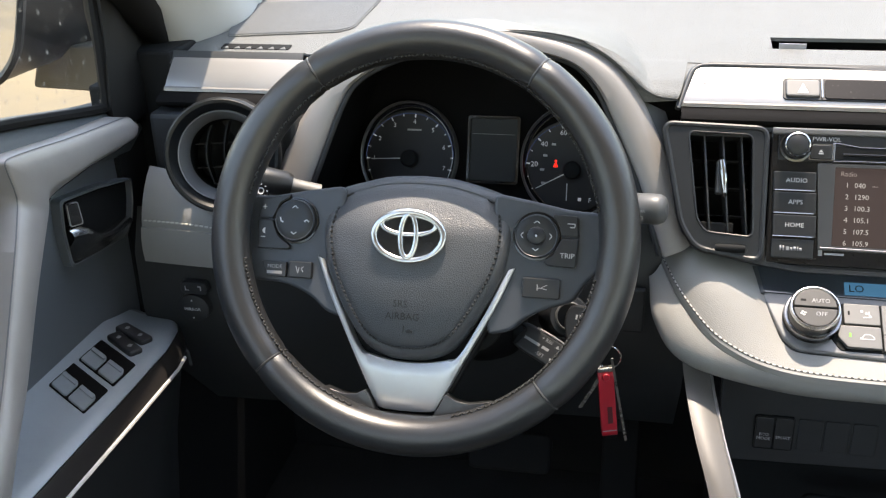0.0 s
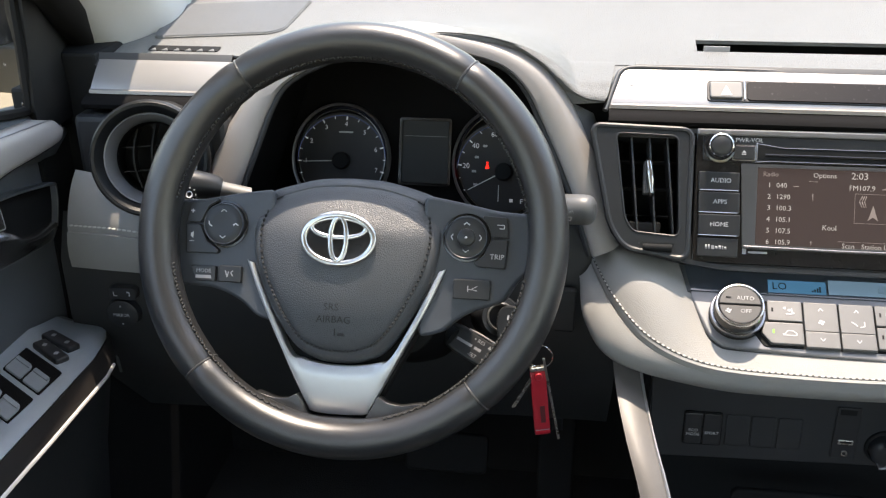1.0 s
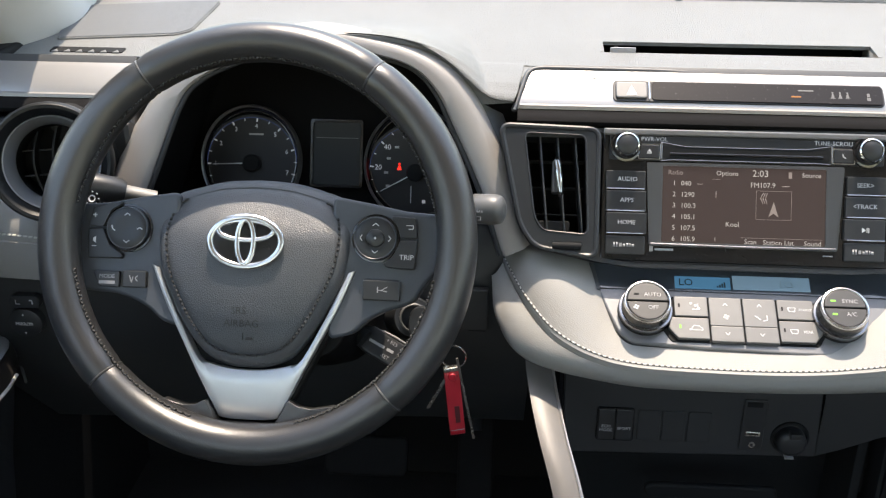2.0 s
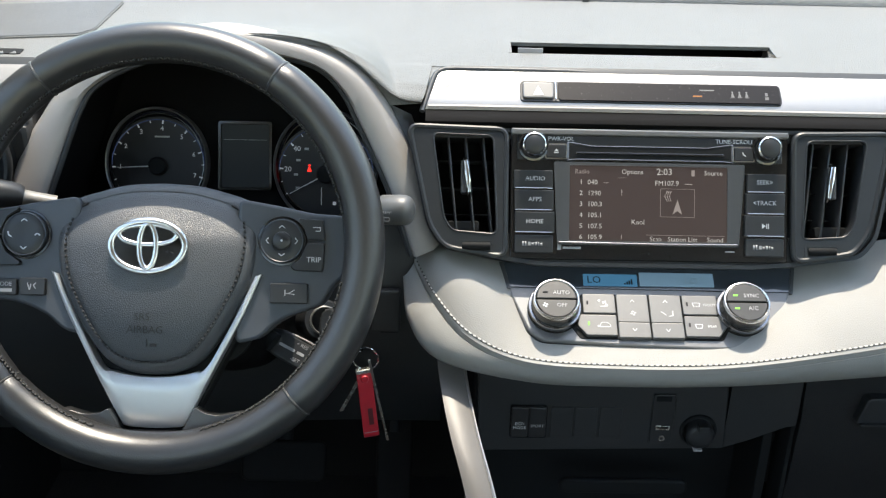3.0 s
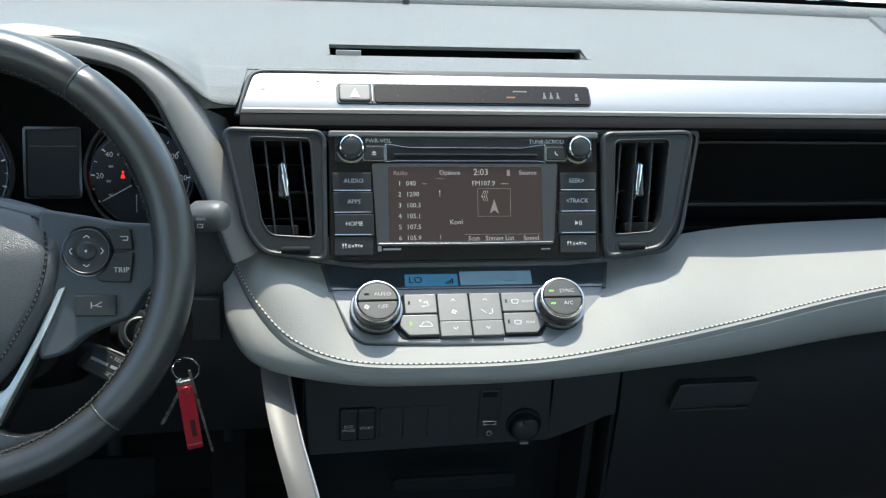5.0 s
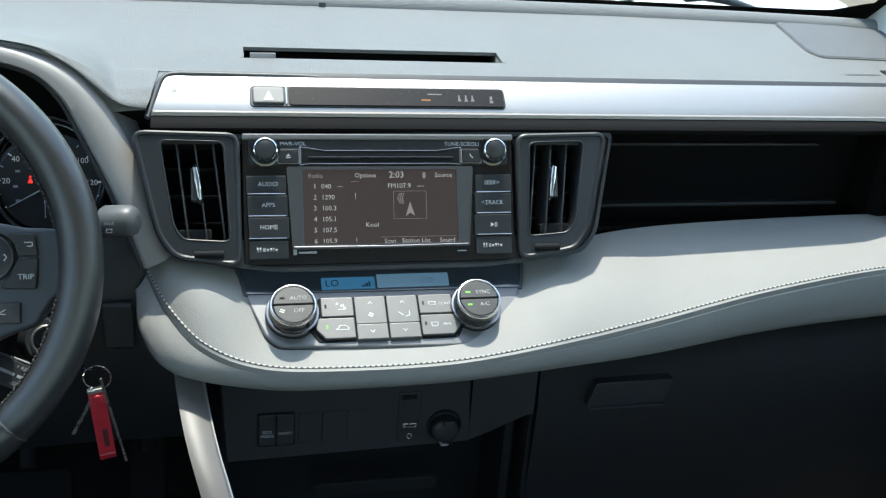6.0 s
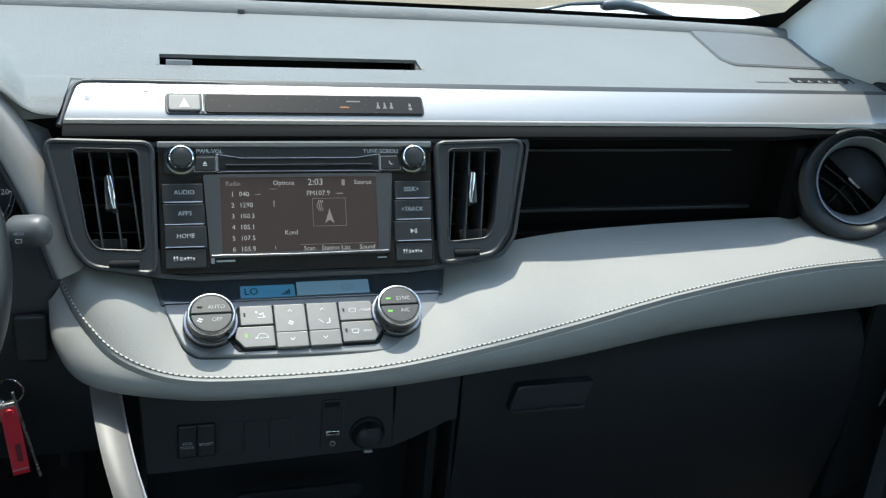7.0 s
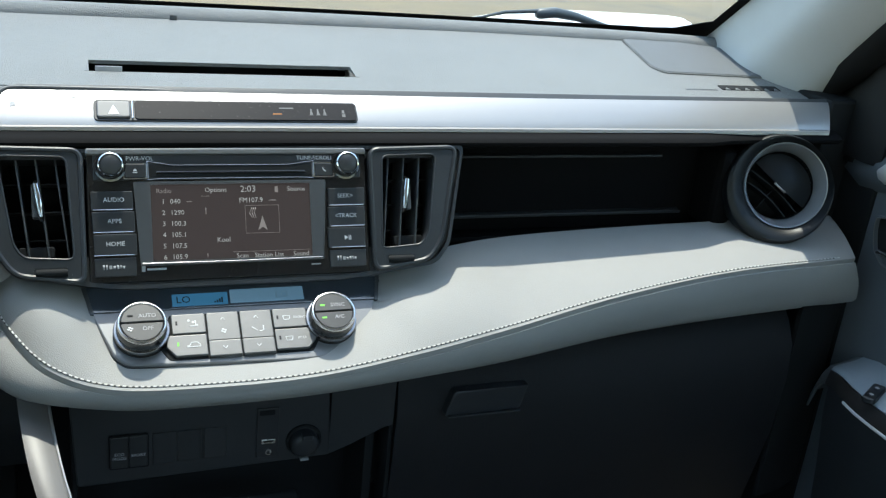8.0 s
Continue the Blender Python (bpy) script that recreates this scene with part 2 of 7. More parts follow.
def soft(pts, r, n=5):
    """A polygon with its corners rounded by about r."""
    out = []
    for i, p in enumerate(pts):
        p = Vector(p)
        a, b = Vector(pts[i - 1]) - p, Vector(pts[(i + 1) % len(pts)]) - p
        k = min(r, a.length * 0.45, b.length * 0.45)
        a, b = p + a.normalized() * k, p + b.normalized() * k
        for j in range(n + 1):
            s = j / n
            out.append(tuple(a * (1 - s) ** 2 + p * 2 * s * (1 - s) + b * s * s))
    return out


def ring_of(cx, cy, rx, ry=None, n=40, a0=0.0, a1=360.0):
    ry = rx if ry is None else ry
    full = abs(a1 - a0) >= 359.9
    k = n if full else n - 1
    return [(cx + rx * math.cos(radians(a0 + (a1 - a0) * i / k)), cy + ry * math.sin(radians(a0 + (a1 - a0) * i / k))) for i in range(n)]


def frame_plate(outer, inner, z0, z1, r=0.001):
    """A frame between two outlines of the same number of points."""
    bm = bmesh.new()
    n = len(outer)
    rows = [[bm.verts.new((x, y, z)) for x, y in o] for o, z in ((outer, z0), (outer, z1), (inner, z1), (inner, z0))]
    for k in range(4):
        a, b = rows[k], rows[(k + 1) % 4]
        for i in range(n):
            bm.faces.new((a[i], a[(i + 1) % n], b[(i + 1) % n], b[i]))
    return bevel(bm, r, 2, 50)


def lathe(profile, n=40, cx=0.0, cy=0.0, ry=1.0):
    """Turns (radius, height) points about the local z axis."""
    bm = bmesh.new()
    rows = [[bm.verts.new((cx + r * math.cos(2 * math.pi * i / n), cy + ry * r * math.sin(2 * math.pi * i / n), h)) for i in range(n)] for r, h in profile]
    for a, b in zip(rows, rows[1:]):
        for i in range(n):
            bm.faces.new((a[i], a[(i + 1) % n], b[(i + 1) % n], b[i]))
    bmesh.ops.remove_doubles(bm, verts=bm.verts, dist=1e-6)
    return bm


def spline(pts, n):
    """n points along a smooth curve through pts."""
    p = [Vector(q) for q in pts]
    p = [p[0] * 2 - p[1]] + p + [p[-1] * 2 - p[-2]]
    out = []
    for k in range(n):
        s = k / (n - 1) * (len(pts) - 1)
        i = min(int(s), len(pts) - 2)
        t = s - i
        a, b, c, d = p[i:i + 4]
        out.append(0.5 * (2 * b + (c - a) * t + (2 * a - 5 * b + 4 * c - d) * t * t + (3 * b - a - 3 * c + d) * t ** 3))
    return out


def loft(rows, close=False, thick=0.0):
    """A skin over rows of points; thick gives it a back."""
    bm = bmesh.new()
    grid = [[bm.verts.new(p) for p in row] for row in rows]
    for a, b in zip(grid, grid[1:]):
        for i in range(len(a) - (0 if close else 1)):
            j = (i + 1) % len(a)
            bm.faces.new((a[i], a[j], b[j], b[i]))
    if thick:
        bmesh.ops.recalc_face_normals(bm, faces=bm.faces)
        bmesh.ops.solidify(bm, geom=bm.faces[:] + bm.edges[:] + bm.verts[:], thickness=thick)
    return bm


def tube(path, radius, n=10, closed=False, flat=1.0):
    """A round bar along a path; radius may be a number or one for each point."""
    bm = bmesh.new()
    p = [Vector(q) for q in path]
    rows, up = [], Vector((0.13, 0.31, 0.94))
    for i, q in enumerate(p):
        d = (p[(i + 1) % len(p)] - p[i - 1]) if closed or 0 < i < len(p) - 1 else (p[1] - p[0] if i == 0 else p[-1] - p[-2])
        d.normalize()
        side = d.cross(up).normalized()
        over = side.cross(d)
        r = radius[i] if isinstance(radius, (list, tuple)) else radius
        rows.append([bm.verts.new(q + side * math.cos(2 * math.pi * k / n) * r + over * math.sin(2 * math.pi * k / n) * r * flat) for k in range(n)])
    for a, b in zip(rows, rows[1:] + ([rows[0]] if closed else [])):
        for k in range(n):
            bm.faces.new((a[k], a[(k + 1) % n], b[(k + 1) % n], b[k]))
    if not closed:
        bm.faces.new(rows[0])
        bm.faces.new(rows[-1])
    return bm


def merged(pieces):
    """Several bmeshes as one."""
    out = bmesh.new()
    for b in pieces:
        me = bpy.data.meshes.new("tmp")
        b.to_mesh(me)
        b.free()
        out.from_mesh(me)
        bpy.data.meshes.remove(me)
    return out


def lettering(text, size, x, y, z=0.0, align="CENTER", deep=0.00008, squeeze=1.0):
    """Raised print as a bmesh in the local plane."""
    cu = bpy.data.curves.new("print", "FONT")
    cu.body, cu.size, cu.extrude, cu.align_x, cu.align_y, cu.resolution_u = text, size, deep, align, "CENTER", 2
    ob = bpy.data.objects.new("print", cu)
    scene.collection.objects.link(ob)
    bpy.context.view_layer.update()
    me = bpy.data.meshes.new_from_object(ob.evaluated_get(bpy.context.evaluated_depsgraph_get()))
    bm = bmesh.new()
    bm.from_mesh(me)
    bpy.data.objects.remove(ob)
    bpy.data.curves.remove(cu)
    bpy.data.meshes.remove(me)
    bmesh.ops.transform(bm, matrix=Matrix.Translation((x, y, z)) @ Matrix.Diagonal((squeeze, 1, 1, 1)), verts=bm.verts)
    return bm


def stroke(pts, z, w=0.0006):
    """A thin printed line through (x, y) points."""
    return merged([plate([(Vector(a) + d).to_tuple() for a, d in ((p, s), (q, s), (q, -s), (p, -s))], z, z + 0.0002, 0)
                   for p, q in zip(pts, pts[1:]) for s in [Vector((p[1] - q[1], q[0] - p[0])).normalized() * w / 2]])


def stitches(path, length, width, mat_normal, lift=0.0004):
    """Short thread stitches along a path of points with a surface normal each."""
    out = bmesh.new()
    acc = 0.0
    for i in range(len(path) - 1):
        a, b = Vector(path[i]), Vector(path[i + 1])
        acc += (b - a).length
        if acc >= length:
            acc = 0.0
            d = (b - a).normalized()
            nv = Vector(mat_normal[i]).normalized()
            s = d.cross(nv).normalized()
            c = a + nv * lift
            ring = []
            for u, wv, hh in ((-0.40, 0.25, 0), (-0.2, 0.5, 1), (0.2, 0.5, 1), (0.40, 0.25, 0)):
                q = c + d * u * length
                ring.append([out.verts.new(q + s * wv * width), out.verts.new(q + nv * width * (0.08 + 0.16 * hh)), out.verts.new(q - s * wv * width)])
            for r0, r1 in zip(ring, ring[1:]):
                for k in range(2):
                    out.faces.new((r0[k], r0[k + 1], r1[k + 1], r1[k]))
    return out


# ---- ground and sky-line ----
def ground_piece():
    bm = bmesh.new()
    bmesh.ops.create_grid(bm, x_segments=2, y_segments=2, size=400)
    return bm


ASPHALT = material("dry_yard_ground", (0.20, 0.155, 0.090), 0.9, grain=0.6, grain_size=60, wear=0.8, tint=(0.09, 0.085, 0.075), wear_size=0.5)
tagged(part("ground", ground_piece(), ASPHALT), "dry sandy yard round the parked car", "ground", kind="structure")


# ---- car shell: floor, bulkhead, roof, sides ----
shell = thing("car_body", (0, -0.9, 0.42), "white car body shell with grey headliner and black carpet", "car body", kind="structure")
part("floor", box(-0.80, 0.80, -2.3, 0.62, 0.36, 0.42, 0.005), CARPET, shell, "black carpet floor")
part("bulkhead", box(-0.80, 0.80, 0.40, 0.46, 0.42, 1.10, 0.004), SHADE, shell, "dark firewall behind the dashboard")
part("roof", loft([[(x, y, 1.66 - 0.05 * (x / 0.7) ** 2 - 0.04 * ((y + 1.1) / 1.2) ** 2) for x in [-0.66 + 0.066 * i for i in range(21)]] for y in [-0.25 - 0.128 * j for j in range(17)]], thick=0.03), HEAD, shell, "light grey cloth headliner")
for s in (-1, 1):
    part("side_sill", box(s * 0.80 - 0.03, s * 0.80 + 0.03, -2.3, -0.62, 0.42, 1.13, 0.01), PILLAR, shell)
    part("side_pillar", loft([[(s * (0.80 - 0.36 * t), y, 1.13 + 0.46 * t) for t in (0, 0.33, 0.66, 1)] for y in (-0.62, -0.78)], thick=0.03), PILLAR, shell)
    part("side_rail", tube([(s * (0.63), y, 1.60) for y in (-0.25, -0.8, -1.5, -2.3)], 0.035), HEAD, shell)
for s in (-1, 1):
    part("kick_panel", box(s * 0.79 - 0.01, s * 0.79 + 0.01, 0.0, 0.62, 0.42, 1.135, 0.004), SHADE, shell, "black side panel of the footwell")
    part("cowl_side", box(s * 0.765 - 0.03, s * 0.765 + 0.03, 0.06, 0.30, 1.0, 1.157, 0.004), SHADE, shell)
part("tail_wall", box(-0.80, 0.80, -2.36, -2.30, 0.42, 1.15, 0.01), HEAD, shell)


# ---- dashboard ----
def top_height(y):
    return 1.142 + 0.162 * (y - 0.06)


HOOD_X, HOOD_W = -0.402, 0.202


def hood_height(x):
    """Height of the arch over the instruments."""
    d = abs((x - HOOD_X) / HOOD_W)
    return 1.0 + 0.186 * max(1 - d ** 3.2, 0.0) ** (1 / 2.2)


def smooth(a, b, x):
    t = min(max((x - a) / (b - a), 0), 1)
    return t * t * (3 - 2 * t)


def upper_height(x, y):
    base = top_height(y)
    lift = max(hood_height(x) - base, 0.0) * (1 - smooth(0.07, 0.25, y))
    return base + lift


dash = thing("dashboard", (0, 0.1, 0.42), "light grey dashboard with stitched pads, sunlit", "dashboard")
SLOT = (-0.124, 0.152, 0.138, 0.168)


def upper_skin():
    xs = [-0.735 + 1.47 * i / 196 for i in range(197)]
    xs = sorted(xs + [SLOT[0], SLOT[1]])
    ys = sorted([0.052 + 0.0052 * j for j in range(49)] + [SLOT[2], SLOT[3]])
    bm = bmesh.new()
    grid = []
    for y in ys:
        grid.append([bm.verts.new((x, y, upper_height(x, y))) for x in xs])
    for j in range(len(ys) - 1):
        for i in range(len(xs) - 1):
            cx, cy = (xs[i] + xs[i + 1]) / 2, (ys[j] + ys[j + 1]) / 2
            if SLOT[0] < cx < SLOT[1] and SLOT[2] < cy < SLOT[3]:
                continue
            inside = hood_height(cx) > top_height(cy) + 0.004
            if cy < 0.098 and not inside:
                continue
            bm.faces.new((grid[j][i], grid[j][i + 1], grid[j + 1][i + 1], grid[j + 1][i]))
    bmesh.ops.delete(bm, geom=[v for v in bm.verts if not v.link_faces], context="VERTS")
    bmesh.ops.recalc_face_normals(bm, faces=bm.faces)
    bmesh.ops.solidify(bm, geom=bm.faces[:] + bm.edges[:] + bm.verts[:], thickness=0.004)
    return bm


part("upper_pad", upper_skin(), DASH, dash, "light grey grained soft-touch dash top")
# storage slot in the top: floor, back wall and ends
part("slot_tray", merged([box(SLOT[0], SLOT[1], SLOT[2], SLOT[3] + 0.05, 1.115, 1.120, 0), box(SLOT[0], SLOT[1], SLOT[3] + 0.05, SLOT[3] + 0.055, 1.115, 1.166, 0)]), SHADE, dash, "black slot recessed in the dash top")
part("slot_wall", merged([box(SLOT[0] - 0.004, SLOT[0], SLOT[2], SLOT[3] + 0.02, 1.115, 1.155, 0), box(SLOT[1], SLOT[1] + 0.004, SLOT[2], SLOT[3] + 0.02, 1.115, 1.155, 0), box(SLOT[0], SLOT[1], SLOT[2] - 0.004, SLOT[2], 1.115, 1.150, 0)]), DASH, dash)
part("slot_label", box(SLOT[0] + 0.006, SLOT[0] + 0.032, SLOT[2] + 0.0010, SLOT[2] + 0.0025, 1.139, top_height(SLOT[2]) + 0.0050, 0.0003), FAINT, dash, "small pale sticker in the slot")

# raised rear rib along the windscreen
def rib_y(x):
    return 0.3045 - 0.03 * x * x - 0.045 * x ** 4


rib_x = [-0.712 + 1.424 * i / 60 for i in range(61)]
part("rear_rib", loft([[(x, rib_y(x) + d, top_height(rib_y(x) + d) + h) for x in rib_x] for d, h in ((0.0, -0.003), (0.001, 0.001), (0.004, 0.0055), (0.009, 0.0088), (0.015, 0.0098), (0.021, 0.0080), (0.027, 0.0), (0.030, -0.010))], thick=0.002), DASH, dash, "rounded grained rib along the windscreen")
part("rear_ledge", loft([[(x, rib_y(x) + 0.024 + d, top_height(0.308) + h) for x in rib_x[::3]] for d, h in ((0, -0.006), (0.012, -0.003), (0.05, -0.02))], thick=0.003), BLACK, dash)
part("rib_mark", box(-0.0315, -0.0235, 0.2995, 0.3015, top_height(0.297) + 0.0005, top_height(0.297) + 0.006, 0.0003), GREY, dash)


# bright trim strips
M_STRIP = panel_frame(0, 0.033, 1.1245, 50)


def strip_corner(v, top, r=0.010):
    """How far the rounded top corner draws the strip's end in."""
    q = min(max(v - (top - r), 0.0), r)
    return r - math.sqrt(r * r - q * q)


def strip_piece(x0, x1, slant, top):
    """A strip that rolls over its front edge into a darker lip."""
    cols = [x0 + (x1 - x0) * i / 60 for i in range(61)]
    prof = ((-0.004, -0.006, 0), (-0.0005, -0.0012, 0), (0.004, 0.0, 0.1), (0.012, 0.0008, 0.3), (0.024, 0.0010, 0.6), (0.036, 0.0006, 0.9), (top - 0.006, 0.0003, 0.92), (top - 0.003, 0.0, 1), (top - 0.001, -0.0002, 1), (top, -0.003, 1), (top - 0.002, -0.012, 1))
    rows = [[(max(x, x0 + slant * k + strip_corner(v, top) * (slant > 0)) if x < x0 + 0.03 else min(x, x1 - 0.016 * (1 - k)), v + 0.0010 * smooth(0.3, 0.7, x), w) for x in cols] for v, w, k in prof]
    return loft(rows, thick=0.002)


part("trim_strip", strip_piece(-0.212, 0.735, 0.012, 0.0445), SATIN, dash, "bright satin silver trim strip", M_STRIP)
part("trim_strip", strip_piece(-0.733, -0.590, 0.0, 0.0415), SATIN, dash, "bright satin silver trim strip", M_STRIP)
for x0, x1 in ((-0.210, 0.735), (-0.733, -0.592)):
    part("trim_lip", loft([[(x, y, z) for x in (x0, x1 - (0.018 if x1 > 0 else 0.0))] for y, z in ((0.0355, 1.1270), (0.0325, 1.1262), (0.0315, 1.1235), (0.040, 1.1215))], thick=0.002), TAUPE, dash, "taupe lip under the silver strip")
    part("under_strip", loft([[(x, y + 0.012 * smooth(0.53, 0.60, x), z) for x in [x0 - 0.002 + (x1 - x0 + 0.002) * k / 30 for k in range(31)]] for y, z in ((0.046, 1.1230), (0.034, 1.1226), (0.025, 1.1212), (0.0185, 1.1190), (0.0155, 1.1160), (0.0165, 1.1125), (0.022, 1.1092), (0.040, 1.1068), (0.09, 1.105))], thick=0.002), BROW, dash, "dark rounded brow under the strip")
    part("strip_bezel", loft([[(x, y, z) for x in (x0 + (0.022 if x0 > -0.5 else -0.004), x1)] for y, z in ((0.060, 1.145), (0.066, 1.1520), (0.071, 1.1560), (0.078, 1.1540), (0.100, 1.1440))], thick=0.002), GREY, dash, "dark grey edge above the strip")
rim = [(-0.2145 + 0.012 * v / 0.0445 + strip_corner(v, 0.0455), v, -0.0012) for v in (-0.004, 0.004, 0.012, 0.020, 0.028, 0.0355, 0.039, 0.042, 0.044, 0.0453)] + [(-0.185, 0.0462, -0.0012), (-0.15, 0.0462, -0.0014), (-0.08, 0.0460, -0.002), (0.0, 0.0450, -0.004)]
part("strip_end", tube(rim, 0.0026, 10), GREY, dash, "", M_STRIP)

# scratches worn into the strip's end
for x, y, w, h in ((-0.191, 0.026, 0.005, 0.006), (-0.185, 0.0285, 0.0015, 0.002), (-0.139, 0.034, 0.004, 0.0009)):
    part("scuff", plate(soft([(x - w / 2, y - h / 2), (x + w / 2, y - h / 3), (x + w / 3, y + h / 2), (x - w / 2, y + h / 3)], 0.0006), 0.0009, 0.0013, 0), FAINT, dash, "small grey scuff", M_STRIP)

# instrument hood arch, with legs that splay outwards to the pads
ARCH_OUT = spline([(x, 0, z) for x, z in ((-0.622, 1.000), (-0.602, 1.050), (-0.588, 1.086), (-0.575, 1.108), (-0.557, 1.133), (-0.523, 1.160), (-0.472, 1.180), (-0.425, 1.188), (-0.394, 1.188), (-0.354, 1.182), (-0.312, 1.171), (-0.280, 1.153), (-0.258, 1.128), (-0.240, 1.097), (-0.226, 1.068), (-0.213, 1.035), (-0.200, 1.002))], 81)
ARCH_IN = spline([(x, 0, z) for x, z in ((-0.585, 1.000), (-0.565, 1.054), (-0.551, 1.093), (-0.542, 1.115), (-0.529, 1.135), (-0.501, 1.152), (-0.460, 1.166), (-0.422, 1.171), (-0.386, 1.171), (-0.345, 1.166), (-0.312, 1.156), (-0.290, 1.136), (-0.275, 1.110), (-0.261, 1.084), (-0.248, 1.058), (-0.236, 1.030), (-0.222, 0.993))], 81)


def arch_path(f):
    """Across the arch: f is 0 on its outer edge and 1 on its inner one."""
    return [(p.x + (q.x - p.x) * f, p.z + (q.z - p.z) * f) for p, q in zip(ARCH_OUT, ARCH_IN)]


def lean_y(z):
    return 0.01 + (z - 1.08) * math.tan(radians(22))


def arch_band(sections):
    rows = []
    for inset, dy in sections:
        full, slim = arch_path(inset), arch_path(inset * 0.4 if inset < 0 else inset)
        # the outer shoulder is slimmer on the door side
        mix = [smooth(-0.50, -0.36, x) for x, z in full]
        rows.append([(u + (x - u) * k, lean_y(w + (z - w) * k) + dy, w + (z - w) * k) for (x, z), (u, w), k in zip(full, slim, mix)])
    return rows


part("instrument_surround", loft(arch_band([(-0.28, 0.018), (-0.30, 0.0085), (-0.26, 0.0060), (-0.10, 0.0030), (0.0, 0.0008), (0.12, -0.0015), (0.45, -0.0022), (0.80, -0.0018), (0.93, 0.0006), (0.98, 0.0035), (1.0, 0.010)])), ARCH_TRIM, dash, "taupe satin arch round the instruments")
part("surround_lip", tube([(x, lean_y(z) + 0.0055, z) for x, z in arch_path(1.06)], 0.0030, 8), BLACK, dash, "black lip inside the arch")
part("instrument_tunnel", loft(arch_band([(1.0, 0.008), (1.05, 0.03), (1.25, 0.075), (1.4, 0.14)])), BROW, dash, "black tunnel in front of the instruments")
# the dash top rolls over an edge above the arch and runs down to the trim strip
EDGE = [(-0.385, 1.1870), (-0.360, 1.1855), (-0.335, 1.1825), (-0.304, 1.1765), (-0.281, 1.1650), (-0.262, 1.1500), (-0.246, 1.1375), (-0.232, 1.1315), (-0.216, 1.1300)]


def hood_roll(mirror, last):
    edge = spline([(x, lean_y(z) + 0.001, z) for x, z in EDGE[:last]], 40)
    gap = spline([(x, 0, z) for x, z in arch_path(0.0) if x > -0.39 and z > 1.118], 40)
    if mirror:
        for p in edge + gap:
            p.x = 2 * -0.411 - p.x
    rows = []
    for t in [k / 12 for k in range(13)]:
        row = []
        for e in edge:
            k = smooth(1.165, 1.132, e.z)
            back = Vector((e.x + (0.010 * k if not mirror else 0.0), 0.112, 0))
            x, y = e.x + (back.x - e.x) * t, e.y + (back.y - e.y) * t * t
            top = upper_height(x, y)
            z = e.z + (top + 0.0012 - e.z) * (1 - (1 - t) ** 2.6)
            if y > 0.05:
                z = max(z, top + 0.0012)
            row.append((x, y, z if t < 1 else top - 0.0012))
        rows.append(row)
    part("hood_roll", loft(rows), DASH, dash, "grained dash top rolling over the instrument hood")
    under = [[tuple(e + Vector((0, 0.0004, 0.0))) for e in edge], [(e.x, e.y + 0.0035, e.z - 0.0025) for e in edge], [(g.x, lean_y(g.z) + 0.012, g.z + 0.001) for g in gap]]
    part("hood_underlip", loft(under), DASH, dash, "shaded lip under the hood edge")


hood_roll(False, 9)
part("roll_end", loft([[(x, y, z if y < 0.09 else upper_height(x, y) - 0.0008) for x in (-0.224, -0.212, -0.200, -0.185, -0.170)] for y, z in ((0.060, 1.1365), (0.072, 1.1425), (0.082, 1.1455), (0.094, 0), (0.106, 0), (0.120, 0))]), DASH, dash)
hood_roll(True, 7)
leg = [(-0.262, 1.133), (-0.240, 1.097), (-0.226, 1.068), (-0.213, 1.035), (-0.200, 1.002)]
wall = [(-0.226, 1.113), (-0.214, 1.085), (-0.207, 1.060), (-0.200, 1.035), (-0.190, 1.002)]
part("hood_flank", loft([spline([(x, lean_y(z) + 0.008, z) for x, z in leg], 20), spline([((x + u) / 2, lean_y(z) + 0.011, (z + w) / 2) for (x, z), (u, w) in zip(leg, wall)], 20), spline([(u, lean_y(w) + 0.024, w) for u, w in wall], 20)], thick=0.003), FLANK, dash, "dark grey flank beside the instrument arch")
# near-black box stands for the shaded pocket beside the arch
part("hood_side", box(-0.240, -0.196, 0.048, 0.10, 0.985, 1.124, 0.006), BROW, dash)
part("hood_side", box(-0.61, -0.585, 0.02, 0.09, 1.0, 1.13, 0.006), GREY, dash)

# stitched pad under the radio, running to the passenger side
PAD_BACK = [(-0.204, 0.006, 0.994), (-0.162, -0.002, 0.993), (-0.130, -0.002, 0.986), (-0.093, 0.000, 0.972), (-0.034, 0.000, 0.966), (0.075, 0.000, 0.969), (0.156, 0.003, 0.990), (0.268, 0.022, 1.004), (0.405, 0.034, 1.008), (0.600, 0.040, 1.011), (0.757, 0.040, 1.013)]
PAD_SEAM = [(-0.221, 0.0, 0.98), (-0.201, -0.05, 0.962), (-0.169, -0.085, 0.94), (-0.118, -0.103, 0.926), (-0.041, -0.11, 0.924), (0.063, -0.11, 0.926), (0.166, -0.104, 0.938), (0.264, -0.090, 0.950), (0.400, -0.070, 0.970), (0.554, -0.054, 0.985), (0.735, -0.042, 0.989)]
PAD_LOW = [(-0.232, -0.005, 0.964), (-0.225, -0.05, 0.938), (-0.195, -0.08, 0.913), (-0.116, -0.09, 0.898), (-0.037, -0.095, 0.897), (0.07, -0.095, 0.899), (0.178, -0.09, 0.905), (0.275, -0.078, 0.908), (0.418, -0.058, 0.918), (0.577, -0.042, 0.922), (0.765, -0.030, 0.925)]
N = 150
back, seam, low = spline(PAD_BACK, N), spline(PAD_SEAM, N), spline(PAD_LOW, N)


